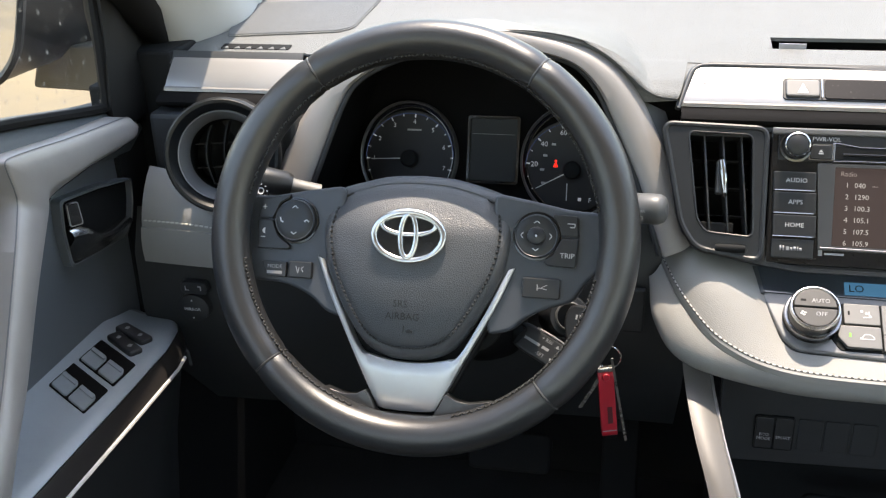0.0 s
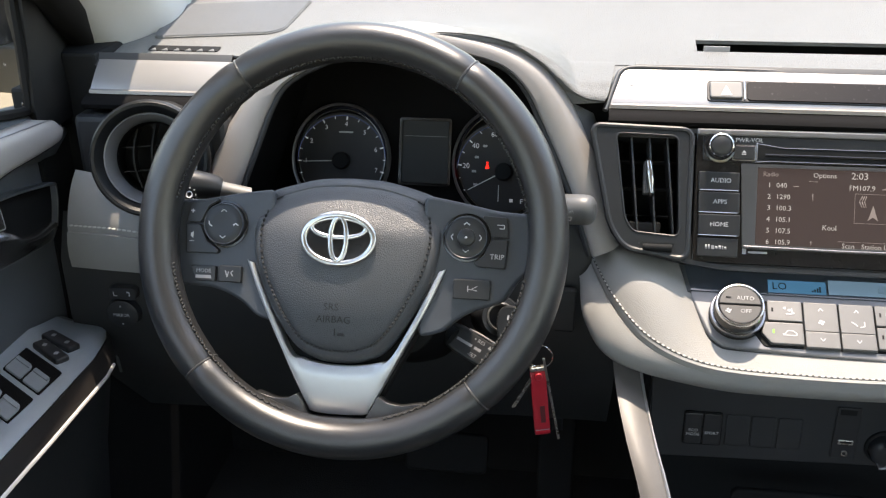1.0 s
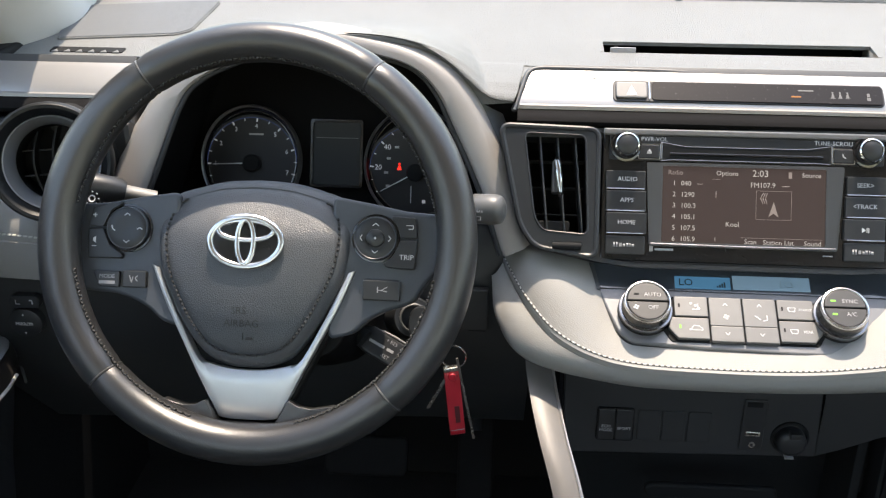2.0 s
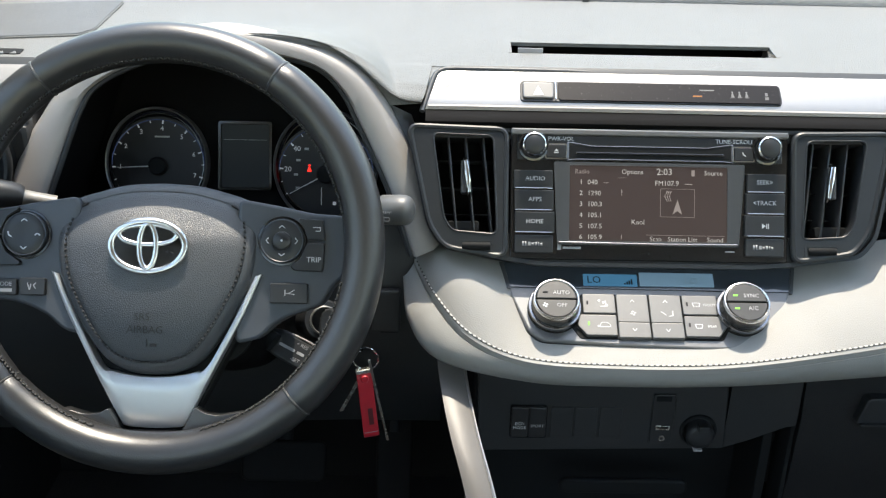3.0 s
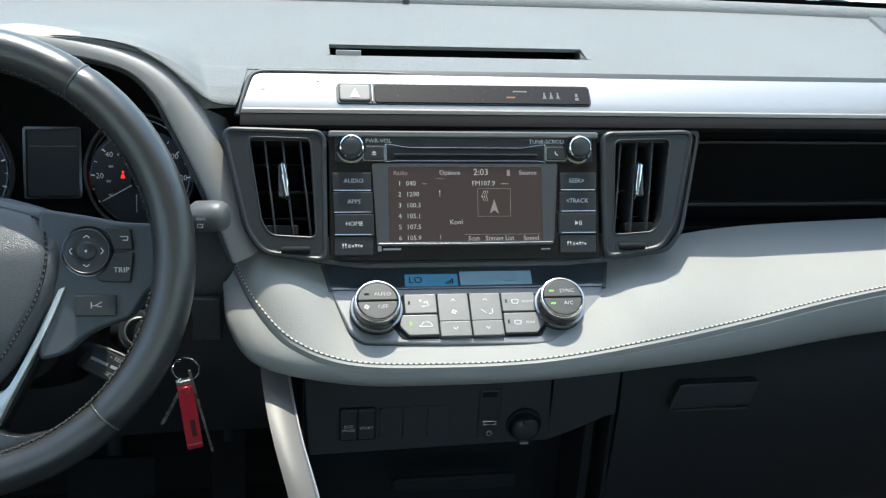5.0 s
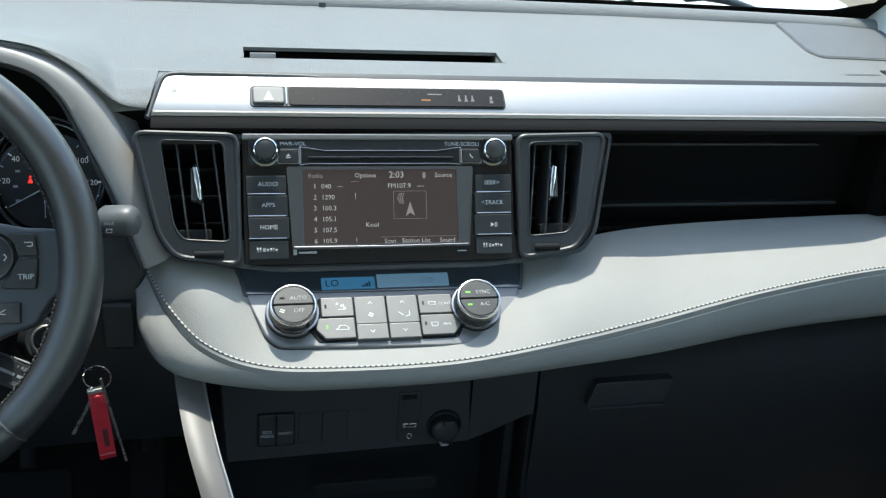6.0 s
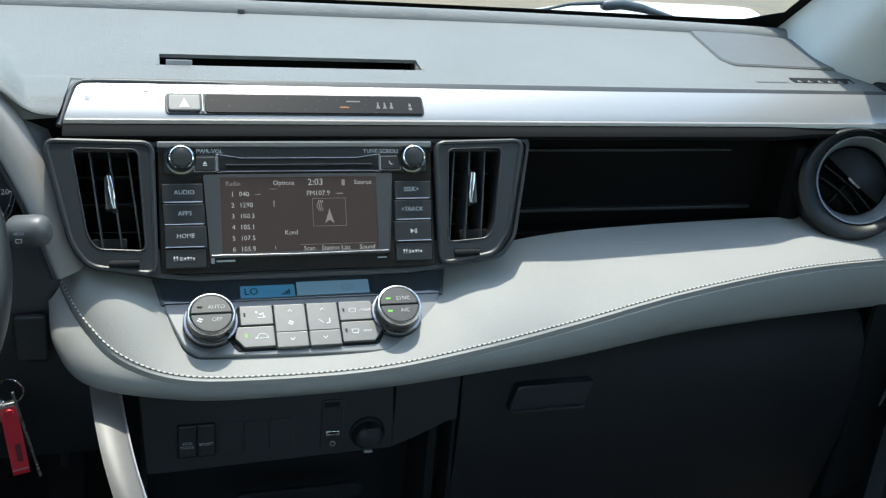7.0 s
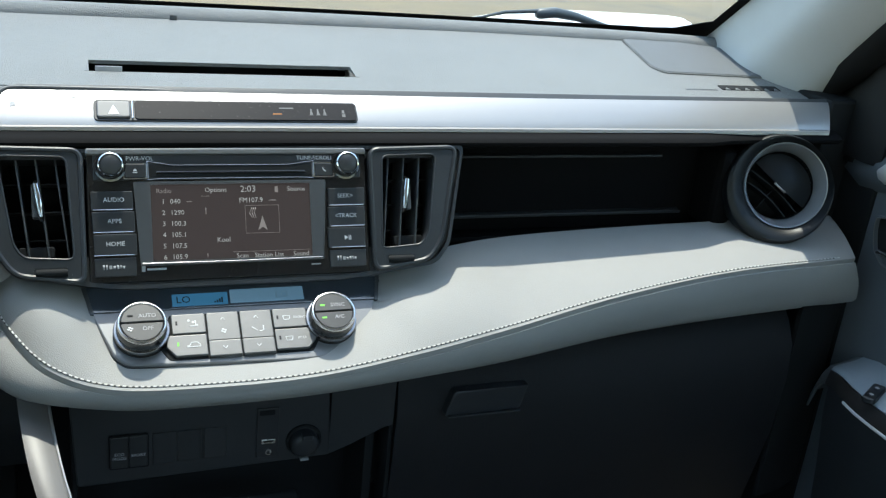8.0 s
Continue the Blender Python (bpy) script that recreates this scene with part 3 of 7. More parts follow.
def between(a, b, t, bulge):
    """A row between two guide lines, swelling towards the cabin."""
    def swell(x):
        return bulge + (0.012 * smooth(-0.085, -0.150, x) + 0.004 * smooth(0.135, 0.17, x) * (1 - smooth(0.22, 0.30, x)) if x > -0.5 else 0.0)
    return [p.lerp(q, t) + Vector((0, -0.5, 0.86)) * swell(p.x) * 4 * t * (1 - t) for p, q in zip(a, b)]


rows = [between(back, seam, t, 0.004) for t in (0, 0.12, 0.25, 0.4, 0.55, 0.7, 0.82, 0.92, 0.97, 0.990)] + [[p + Vector((0, 0.0012, -0.0050)) for p in seam]]
part("pad_upper", loft(rows), PAD, dash, "pale grey leatherette pad, stitched")
rows = [[p + Vector((0, 0.0012, -0.0050)) for p in seam]] + [[p.lerp(q, t) + Vector((0, -0.006 * math.sin(math.pi * t) - 0.0004, -0.0030 + 0.0028 * t)) for p, q in zip(seam, low)] for t in (0.04, 0.2, 0.4, 0.6, 0.8, 0.92)]
rows += [[q + Vector((0, 0.004, -0.002)) for q in low], [q + Vector((0, 0.03, -0.004)) for q in low]]
part("pad_lower", loft(rows), PAD, dash, "pale grey leatherette lower pad")
up = [between(back, seam, 0.955, 0.004)[i] for i in range(N)]
fine = spline([tuple(p) for p in up[::3]], 2400)
# thin dark bar drawn as the groove's shadow between the stitches
part("pad_groove", tube(fine[::8], 0.0009, 6), SEAM_SHADE, dash, "dark line for the shade of the needle groove under the thread")
part("pad_stitching", stitches(fine, 0.0050, 0.0017, [(0, -0.5, 0.86)] * 2400, 0.0006), THREAD, dash, "pale thread stitching along the pad")

# driver's outer pad beside the door
LB = spline([(-0.744, 0.0, 1.052), (-0.68, -0.01, 1.045), (-0.60, -0.02, 1.02)], 30)
LS = spline([(-0.744, -0.035, 1.000), (-0.68, -0.048, 1.004), (-0.60, -0.055, 1.0)], 30)
LL = spline([(-0.748, -0.030, 0.953), (-0.68, -0.045, 0.958), (-0.60, -0.05, 0.96)], 30)
part("pad_upper", loft([between(LB, LS, t, 0.006) for t in (0, 0.2, 0.4, 0.6, 0.8, 0.95)] + [[p + Vector((0, 0.001, -0.002)) for p in LS]]), PAD, dash, "grey leatherette pad beside the driver's door")
part("pad_lower", loft([[p + Vector((0, 0.001, -0.002)) for p in LS]] + [[p.lerp(q, t) + Vector((0, -0.004 * math.sin(math.pi * t) - 0.001, 0)) for p, q in zip(LS, LL)] for t in (0.05, 0.3, 0.6, 0.9)] + [[q + Vector((0, 0.03, -0.003)) for q in LL]]), PAD, dash, "grey leatherette lower pad")
fine = spline([tuple(p) for p in between(LB, LS, 0.94, 0.006)[::3]], 400)
part("pad_stitching", stitches(fine, 0.0056, 0.0022, [(0, -0.6, 0.8)] * 400, 0.0006), THREAD, dash)
for x0, x1, fm in ((-0.745, -0.585, BLACK), (0.635, 0.722, SHADE)):
    part("outer_fascia", box(x0, x1, 0.012 if x0 < 0 else 0.078, 0.06 if x0 < 0 else 0.12, 0.99, 1.105 if x0 < 0 else 1.120, 0.006), fm, dash, "dark grey fascia round the outer vent")

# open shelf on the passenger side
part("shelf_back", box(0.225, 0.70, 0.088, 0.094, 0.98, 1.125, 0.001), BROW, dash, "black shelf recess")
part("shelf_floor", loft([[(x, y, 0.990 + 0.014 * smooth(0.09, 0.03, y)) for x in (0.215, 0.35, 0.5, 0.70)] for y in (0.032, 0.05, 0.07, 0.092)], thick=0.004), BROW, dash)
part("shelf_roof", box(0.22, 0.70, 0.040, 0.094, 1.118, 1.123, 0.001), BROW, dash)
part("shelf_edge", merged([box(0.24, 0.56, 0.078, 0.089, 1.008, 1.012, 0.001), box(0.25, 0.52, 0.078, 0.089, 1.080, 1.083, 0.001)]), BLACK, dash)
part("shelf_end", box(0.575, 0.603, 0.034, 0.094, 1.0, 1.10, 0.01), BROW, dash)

# lower panels
part("knee_panel", loft([[(x, 0.0 - 0.03 * smooth(-0.3, -0.7, x) + dy, z) for x in (-0.76, -0.6, -0.45, -0.3, -0.19)] for z, dy in ((1.01, 0.02), (0.965, 0.0), (0.90, 0.0), (0.86, 0.01), (0.80, 0.05), (0.70, 0.14))], thick=0.006), BLACK, dash, "black lower panel under the steering column")
part("knee_seam", box(-0.254, -0.236, -0.010, -0.0065, 0.903, 0.948, 0.001), SHADE, dash)
part("vent_slats", merged([box(-0.222, -0.205, 0.02, 0.024, 0.845 + 0.006 * k, 0.8475 + 0.006 * k, 0) for k in range(5)]), GREY, dash)
part("cover_flap", merged([box(-0.262, -0.234, -0.014, -0.006, 0.906, 0.952, 0.002)]), BLACK, dash)
STRUT_TRIM = material("strut_plastic", (0.140, 0.132, 0.126), 0.45, grain=0.08, grain_size=900, wear=0.25)
STRUT = [(-0.198, -0.030, 0.925), (-0.1960, -0.066, 0.898), (-0.186, -0.128, 0.872), (-0.171, -0.180, 0.838), (-0.147, -0.250, 0.758), (-0.120, -0.330, 0.670)]
strut_rows = [[Vector(p) + Vector((0.025 * t, -0.006 * math.sin(math.pi * t), -0.004 * t)) for t in (0, 0.08, 0.25, 0.5, 0.75, 0.92, 1.0)] for p in spline(STRUT, 24)]
part("console_strut", loft(strut_rows, thick=0.012), STRUT_TRIM, dash, "pale grey trim strut beside the console")
part("strut_edge", tube([row[-1] + Vector((0.0012, -0.0005, 0)) for row in strut_rows[2:]], 0.0014, 6), SATIN, dash)
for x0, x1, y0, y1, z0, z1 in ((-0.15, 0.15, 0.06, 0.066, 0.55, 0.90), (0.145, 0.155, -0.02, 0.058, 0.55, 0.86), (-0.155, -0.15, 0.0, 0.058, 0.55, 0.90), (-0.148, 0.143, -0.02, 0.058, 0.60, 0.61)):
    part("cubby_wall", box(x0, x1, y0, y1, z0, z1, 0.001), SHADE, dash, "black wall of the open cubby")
part("cubby_lip", plate(rrect(0.0085, 0.715, 0.14, 0.018, 0.008), 0, 0.006, 0.003, 3), SHADE, dash, "", Matrix(((1, 0, 0, 0), (0, 0, -1, 0.0), (0, 1, 0, 0), (0, 0, 0, 1))))
part("switch_panel", plate(soft([(-0.150, 0.765), (0.108, 0.772), (0.104, 0.868), (-0.155, 0.868)], 0.004), -0.02, 0.0, 0.0015), BLACK, dash, "black lower switch panel", Matrix(((1, 0, 0, 0), (0, 0, -1, -0.012), (0, 1, 0, 0), (0, 0, 0, 1))))
part("side_panel", loft([[(0.108, -0.010, z0), (0.14, -0.022, z0), (0.17, -0.035, z0)] for z0 in (0.89, 0.86, 0.82)] + [[(0.108, -0.006, 0.772), (0.13, -0.012, 0.785), (0.162, -0.03, 0.815)]], thick=0.004), BLACK, dash)

# speaker grilles and side demister vents on the top
GRILLE = material("grille_cloth", (0.118, 0.126, 0.133), 0.7, grain=0.9, grain_size=1500, wear=0.2)


def on_top(outline, z0, z1, r=0.0):
    """A flat piece laid on the slope of the dash top."""
    bm = plate(outline, z0, z1, r)
    for v in bm.verts:
        v.co.z += top_height(v.co.y)
    return bm


GRILLES = ([(-0.5600, 0.266), (-0.5680, 0.174), (-0.5810, 0.161), (-0.7050, 0.142), (-0.7250, 0.240)], [(0.5645, 0.2915), (0.5560, 0.194), (0.5660, 0.1755), (0.7150, 0.1675), (0.7320, 0.2660), (0.6510, 0.2860)])
for s, outline, x0, x1, y0, y1 in ((-1, GRILLES[0], -0.700, -0.622, 0.1085, 0.1215), (1, GRILLES[1], 0.6205, 0.7085, 0.1245, 0.1385)):
    part("speaker_grille", on_top(soft(outline[::-1] if s < 0 else outline, 0.006), 0.0, 0.0030, 0.0008), GRILLE, dash, "grey perforated speaker grille")
    part("grille_rim", tube([(x, y, top_height(y) + 0.0008) for x, y in soft(outline, 0.006)], 0.0013, 6, closed=True), DASH, dash)
    # the opening is a flat near-black plate in place of its shade
    part("demister_slot", on_top(soft([(x0, y0), (x1, y0), (x1, y1), (x0, y1)], 0.002), 0.0, 0.0008), SHADE, dash, "black side demister slot")
    for k in range(6):
        x = x0 + (x1 - x0) * (k + 0.5) / 6
        part("demister_fin", on_top([(x - 0.0036, y0 - 0.001), (x + 0.0036, y0 - 0.001), (x + 0.0008, y0 + 0.0045), (x - 0.0008, y0 + 0.0045)], 0.0, 0.0016, 0.0004), DASH, dash)
part("top_print", merged([on_top([(x, 0.1225), (x + 0.0028, 0.1225), (x + 0.0028, 0.1262), (x, 0.1262)], 0.0, 0.0004) for x in [0.567 + 0.0042 * k for k in range(11)]]), GREY, dash, "fine embossed marks beside the demister")

# glovebox
glove = thing("glovebox", (0.42, -0.02, 0.62), "black grained glovebox with a recessed pull handle", "glovebox")
part("door", loft([[(x, y + 0.01 * ((x - 0.43) / 0.27) ** 2, z) for x in (0.172, 0.21, 0.3, 0.45, 0.6, 0.66, 0.678)] for y, z in ((0.0, 0.93), (-0.03, 0.90), (-0.045, 0.875), (-0.050, 0.83), (-0.045, 0.75), (-0.02, 0.62))], thick=0.01), material("glovebox_grain", (0.013, 0.013, 0.015), 0.5, grain=0.4, grain_size=700, leather=True, wear=0.3, spec=0.3), glove)
part("handle", plate(soft([(0.221, 0.832), (0.309, 0.834), (0.317, 0.864), (0.229, 0.862)], 0.004), -0.004, 0.007, 0.0025), KEYCAP, glove, "black pull handle", Matrix(((1, 0, 0, 0), (0, 0, -1, -0.047), (0, 1, 0, 0), (0, 0, 0, 1))))
part("handle_edge", merged([box(0.224, 0.308, -0.0585, -0.054, 0.8325, 0.8345, 0.0006), box(0.231, 0.315, -0.056, -0.052, 0.862, 0.8635, 0.0006)]), BLACK, glove)
part("side_gap", box(0.166, 0.171, -0.034, 0.0, 0.70, 0.90, 0.001), SHADE, glove)
part("end_panel", loft([[(0.682, -0.035, z), (0.72, -0.03, z), (0.765, -0.01, z)] for z in (0.94, 0.85, 0.65)], thick=0.006), SHADE, glove)


# ---- pillars, windscreen, outside of the car ----
def a_pillar(s):
    p = thing("windscreen_pillar", (s * 0.73, 0.26, 1.15), "light grey windscreen pillar trim", "pillar", "windscreen pillars")
    foot = [(s * 0.724, 0.318, 1.182), (s * 0.716, 0.25, 1.172), (s * 0.718, 0.17, 1.160), (s * 0.742, 0.133, 1.154), (s * 0.763, 0.122, 1.151)]
    mid = [(s * 0.722, 0.170, 1.29), (s * 0.715, 0.10, 1.29), (s * 0.732, 0.05, 1.285), (s * 0.756, 0.035, 1.285), (s * 0.774, 0.03, 1.28)]
    top = [(s * 0.645, -0.30, 1.62), (s * 0.648, -0.33, 1.60), (s * 0.655, -0.36, 1.585), (s * 0.67, -0.36, 1.57), (s * 0.69, -0.36, 1.56)]
    rows = []
    for k in range(13):
        t = k / 12
        a = [Vector(f) * (1 - t) ** 2 + Vector(g) * 2 * t * (1 - t) + Vector(h) * t * t for f, g, h in zip(foot, mid, top)]
        # a soft crease between the face to the windscreen and the face to the cabin
        crease = a[1].lerp(a[2], 0.55) + Vector((-s * 0.007, -0.004, 0.002))
        rows.append(spline([tuple(v) for v in a[:2] + [crease] + a[2:]], 21))
    part("trim", loft(rows, thick=0.01), PILLAR, p)
    seal = [Vector(f) * (1 - t) ** 2 + Vector(g) * 2 * t * (1 - t) + Vector(h) * t * t for t in [k / 12 for k in range(13)] for f, g, h in ((foot[4], mid[4], top[4]),)]
    part("door_seal", tube([(v.x + s * 0.006, v.y - 0.006, v.z) for v in seal], [0.010 + 0.014 * smooth(0, 2.2, k) for k in range(13)], 12), RUBBER, p, "black rubber door seal")
    part("seal_flange", loft([[(v.x + s * d, v.y - e, v.z - e * 0.3) for v in seal] for d, e in ((0.006, 0.0), (0.020, 0.012), (0.032, 0.016))], thick=0.004), SHADE, p, "black door opening flange")
    return p


for s in (-1, 1):
    a_pillar(s)

screen = thing("windscreen", (0, 0.33, 1.16), "clear car windscreen with a black edge band", "windscreen", kind="structure")


def screen_point(u, t):
    x = u * (0.735 * (1 - t) + 0.665 * t)
    return (x, 0.382 - 0.727 * t - 0.034 * u * u * (1 - t), 1.172 + 0.47 * t)


bm = loft([[screen_point(-1 + 0.1 * i, t) for i in range(21)] for t in (0, 0.25, 0.5, 0.75, 1)])
pane = part("pane", bm, CLEAR, screen)
pane.visible_shadow = False
band = [[Vector(screen_point(-1 + 0.05 * i, 0.050 + 0.05 * smooth(0.88, 1.0, abs(-1 + 0.05 * i)) if k else 0.0)) + Vector((0, -0.003, 0)) for i in range(41)] for k in (0, 1)]
part("edge_band", loft(band, thick=0.001), FRIT, screen)
for s in (-1, 1):
    part("edge_band", loft([[Vector(screen_point(s * w, t / 10)) + Vector((0, -0.003, 0)) for t in range(11)] for w in (0.962, 1.0)], thick=0.001), FRIT, screen)
part("edge_band", loft([[Vector(screen_point(-1 + 0.1 * i, t)) + Vector((0, -0.003, 0)) for i in range(21)] for t in (0.95, 1.03)], thick=0.001), FRIT, screen)

bonnet = thing("bonnet", (0, 1.0, 1.0), "white painted car bonnet", "bonnet")
part("panel", loft([[(x, y, 1.06 + 0.119 * smooth(0.38, 0.60, abs(x)) - 0.15 * smooth(0.86, 0.97, abs(x)) - d) for x in [-0.96 + 0.048 * i for i in range(41)]] for y, d in ((0.50, 0.085), (0.55, 0.030), (0.58, 0.014), (0.61, 0.010), (0.66, 0.014), (0.8, 0.045), (1.0, 0.09), (1.25, 0.15), (1.5, 0.24), (1.62, 0.33))], thick=0.004), WHITE_PAINT, bonnet)
part("cowl", loft([[(x, y, h) for x in (-0.8, -0.4, 0, 0.4, 0.8)] for y, h in ((0.36, 1.125), (0.48, 1.08), (0.60, 1.06))], thick=0.004), BLACK, bonnet, "black plastic cowl panel")
WIPER_GREY = material("wiper_grey", (0.070, 0.080, 0.088), 0.4, wear=0.3)
wiper = thing("wiper", (0.55, 0.48, 1.14), "black windscreen wiper arm lying on the cowl", "wiper")
part("arm", tube([(0.512, 0.45, 1.191), (0.455, 0.45, 1.1865), (0.42, 0.45, 1.178), (0.30, 0.44, 1.162), (0.0, 0.43, 1.150)], [0.0032, 0.0026, 0.0018, 0.0018, 0.0018], 8), WIPER_GREY, wiper, "thin grey wiper arm")
part("arm_knuckle", tube([(0.650, 0.47, 1.166), (0.610, 0.465, 1.176), (0.575, 0.46, 1.184), (0.540, 0.455, 1.189), (0.512, 0.45, 1.187), (0.506, 0.45, 1.186)], [0.004, 0.005, 0.007, 0.008, 0.008, 0.005], 12), WIPER_GREY, wiper, "grey arm knuckle cover")
part("blade", tube([(0.30, 0.42, 1.150), (0.05, 0.40, 1.150), (-0.30, 0.39, 1.148)], 0.004, 6), RUBBER, wiper)


# ---- centre stack: housing, vents, radio ----
M_RADIO = panel_frame(0, 0.0, 1.10, 26)
stack = thing("centre_housing", (0, 0.0, 0.99), "black housing round the radio and centre vents", "housing")
HO = soft([(-0.2140, 0.0150), (0.2380, 0.0205), (0.2165, -0.0820), (0.2010, -0.1015), (0.1400, -0.1095), (0.10, -0.1130), (-0.10, -0.1130), (-0.1325, -0.1090), (-0.1900, -0.0985), (-0.2015, -0.0800)], 0.009)
HI = [(min(max(x, -0.2030), 0.2030), min(max(y, -0.0825), 0.0070)) for x, y in HO]
part("shell", frame_plate(HO, HI, -0.05, -0.0125, 0.0), BLACK, stack, "black plastic shell", M_RADIO)
part("shell_back", plate([(x * 0.98, y) for x, y in HO], -0.082, -0.075, 0.001), SHADE, stack, "", M_RADIO)
part("shell_rim", frame_plate(HO, [(x * 0.985, -0.046 + (y + 0.046) * 0.94) for x, y in HO], -0.02, -0.009, 0.0015), SURROUND, stack, "dark grey outer rim", M_RADIO)
SUR_OUT = [(0.1335, 0.0165), (0.2295, 0.0190), (0.2080, -0.0770), (0.1930, -0.0985), (0.1335, -0.1075)]
SUR_IN = [(0.1475, 0.0085), (0.2050, 0.0100), (0.1935, -0.0690), (0.1855, -0.0815), (0.1430, -0.0845)]
for s in (-1, 1):
    part("vent_surround", frame_plate(soft([(s * x, y) for x, y in SUR_OUT], 0.010), soft([(s * x, y) for x, y in SUR_IN], 0.007), -0.03, -0.006, 0.002), SURROUND, stack, "near-black vent surround", M_RADIO)
    part("surround_edge", tube([(s * x, y, -0.0064) for x, y in soft(SUR_IN, 0.007)], 0.0011, 8, closed=True), SURROUND, stack, "thin worn edge", M_RADIO)
    part("surround_rim", tube([(s * (0.178 + (x - 0.178) * 0.955), -0.045 + (y + 0.045) * 0.965, -0.0072) for x, y in soft(SUR_OUT, 0.010)], 0.0028, 8, closed=True), SURROUND, stack, "rounded outer rim", M_RADIO)
part("stack_foot", box(-0.12, 0.12, -0.130, -0.110, -0.08, -0.045, 0.004), SHADE, stack, "", M_RADIO)


def centre_vent(s):
    v = thing("air_vent", tuple(M_RADIO @ Vector((s * 0.1745, -0.0375, -0.02))), "black centre air vent with chrome slider", "air vent", "centre air vents")
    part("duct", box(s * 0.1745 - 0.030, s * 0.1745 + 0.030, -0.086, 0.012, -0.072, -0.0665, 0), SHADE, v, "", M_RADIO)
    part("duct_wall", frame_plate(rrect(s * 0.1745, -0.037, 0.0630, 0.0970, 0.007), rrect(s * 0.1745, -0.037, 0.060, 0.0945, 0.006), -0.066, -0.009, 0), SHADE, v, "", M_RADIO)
    for k in (-1, 0, 1):
        x = s * 0.1745 + k * 0.0165 - s * 0.001
        part("vane", merged([plate([(x - 0.0009 - s * 0.0095, -0.083), (x + 0.0009 - s * 0.0095, -0.083), (x + 0.0009, 0.008), (x - 0.0009, 0.008)], -0.05, -0.014, 0.0008)]), GREY, v, "", M_RADIO)
    for k in range(3):
        y = -0.064 + 0.026 * k
        part("cross_vane", box(s * 0.1745 - 0.029, s * 0.1745 + 0.029, y - 0.0006, y + 0.0006, -0.060, -0.038, 0.0003), BLACK, v, "", M_RADIO)
    # dark block stands for the shade at the foot of the vent
    part("foot_shade", plate(rrect(s * 0.1745, -0.0765, 0.03, 0.010, 0.002), -0.03, -0.017, 0.001), SHADE, v, "", M_RADIO)
    x = s * 0.1745 - s * 0.001
    part("slider", tube([(x, -0.013, -0.0135), (x, -0.016, -0.0085), (x - s * 0.0022, -0.030, -0.0075), (x - s * 0.0038, -0.044, -0.0085), (x - s * 0.0041, -0.047, -0.0135)], [0.0022, 0.0030, 0.0032, 0.0029, 0.0022], 12), CHROME, v, "chrome slider", M_RADIO)
    part("slider_body", bevel(box(x - 0.0040, x + 0.0040, -0.046, -0.015, -0.024, -0.0095, 0.0015), 0.0008), GREY, v, "", M_RADIO)
    wheel = lathe([(0.0095, -0.012), (0.0105, -0.010), (0.0105, 0.010), (0.0095, 0.012)], 28)
    part("thumbwheel", wheel, SHADE, v, "ribbed thumbwheel", M_RADIO @ Matrix.Translation((s * 0.1625, -0.0955, -0.0085)) @ Matrix.Rotation(radians(90), 4, "Y") @ Matrix.Diagonal((0.5, 0.42, 1.1, 1)))
    part("wheel_slot", frame_plate(rrect(s * 0.1625, -0.0955, 0.034, 0.0120, 0.002), rrect(s * 0.1625, -0.0955, 0.030, 0.0090, 0.002), -0.012, -0.0055, 0.0006), KEYCAP, v, "", M_RADIO)
    return v


for s in (-1, 1):
    centre_vent(s)

radio = thing("car_radio", tuple(M_RADIO @ Vector((0, -0.05, -0.02))), "black car radio with a lit touch screen", "car radio")
RM = M_RADIO @ Matrix.Translation((0, 0, -0.010))
body = part("body", plate(rrect(0, -0.0455, 0.262, 0.123, 0.003), -0.03, 0.0, 0.001), GLOSS, radio, "glossy black faceplate", RM)
part("top_rail", box(-0.131, 0.131, 0.0105, 0.0165, -0.002, 0.0035, 0.0015), CLIMATE, radio, "grey satin top rail", RM)
shelf = soft([(-0.125, 0.0105), (0.125, 0.0105), (0.125, -0.013), (-0.125, -0.013)], 0.002)
part("upper_face", plate(shelf, 0.0, 0.0016, 0.0006), KEYCAP, radio, "", RM)
SLOT_LINE = material("slot_line", (0.30, 0.30, 0.31), 0.25, 0.8)
# disc slot with its two bright lines
for y in (0.0005, -0.0120):
    line = [(-0.078, y + 0.0035 * (1 if y > -0.005 else -0.3)), (-0.068, y + 0.0022 * (1 if y > -0.005 else 0)), (-0.055, y), (0.055, y), (0.068, y + 0.0022 * (1 if y > -0.005 else 0)), (0.078, y + 0.0035 * (1 if y > -0.005 else -0.3))]
    part("slot_line", tube([(px, py, 0.0022) for px, py in line], 0.0004, 6), SLOT_LINE, radio, "thin bright line", RM)
part("disc_slot", plate(soft([(-0.076, 0.001), (0.076, 0.001), (0.076, -0.0105), (-0.076, -0.0105)], 0.002), 0.0008, 0.0021, 0.0004), SHADE, radio, "", RM)
part("slot_ridge", box(-0.07, 0.07, -0.0075, -0.0050, 0.0016, 0.0034, 0.0009), GLOSS, radio, "", RM)
part("slot_end", box(-0.0785, -0.0765, -0.012, 0.004, 0.001, 0.003, 0.0005), SLOT_LINE, radio, "", RM)
part("slot_end", box(0.0765, 0.0785, -0.012, 0.004, 0.001, 0.003, 0.0005), SLOT_LINE, radio, "", RM)
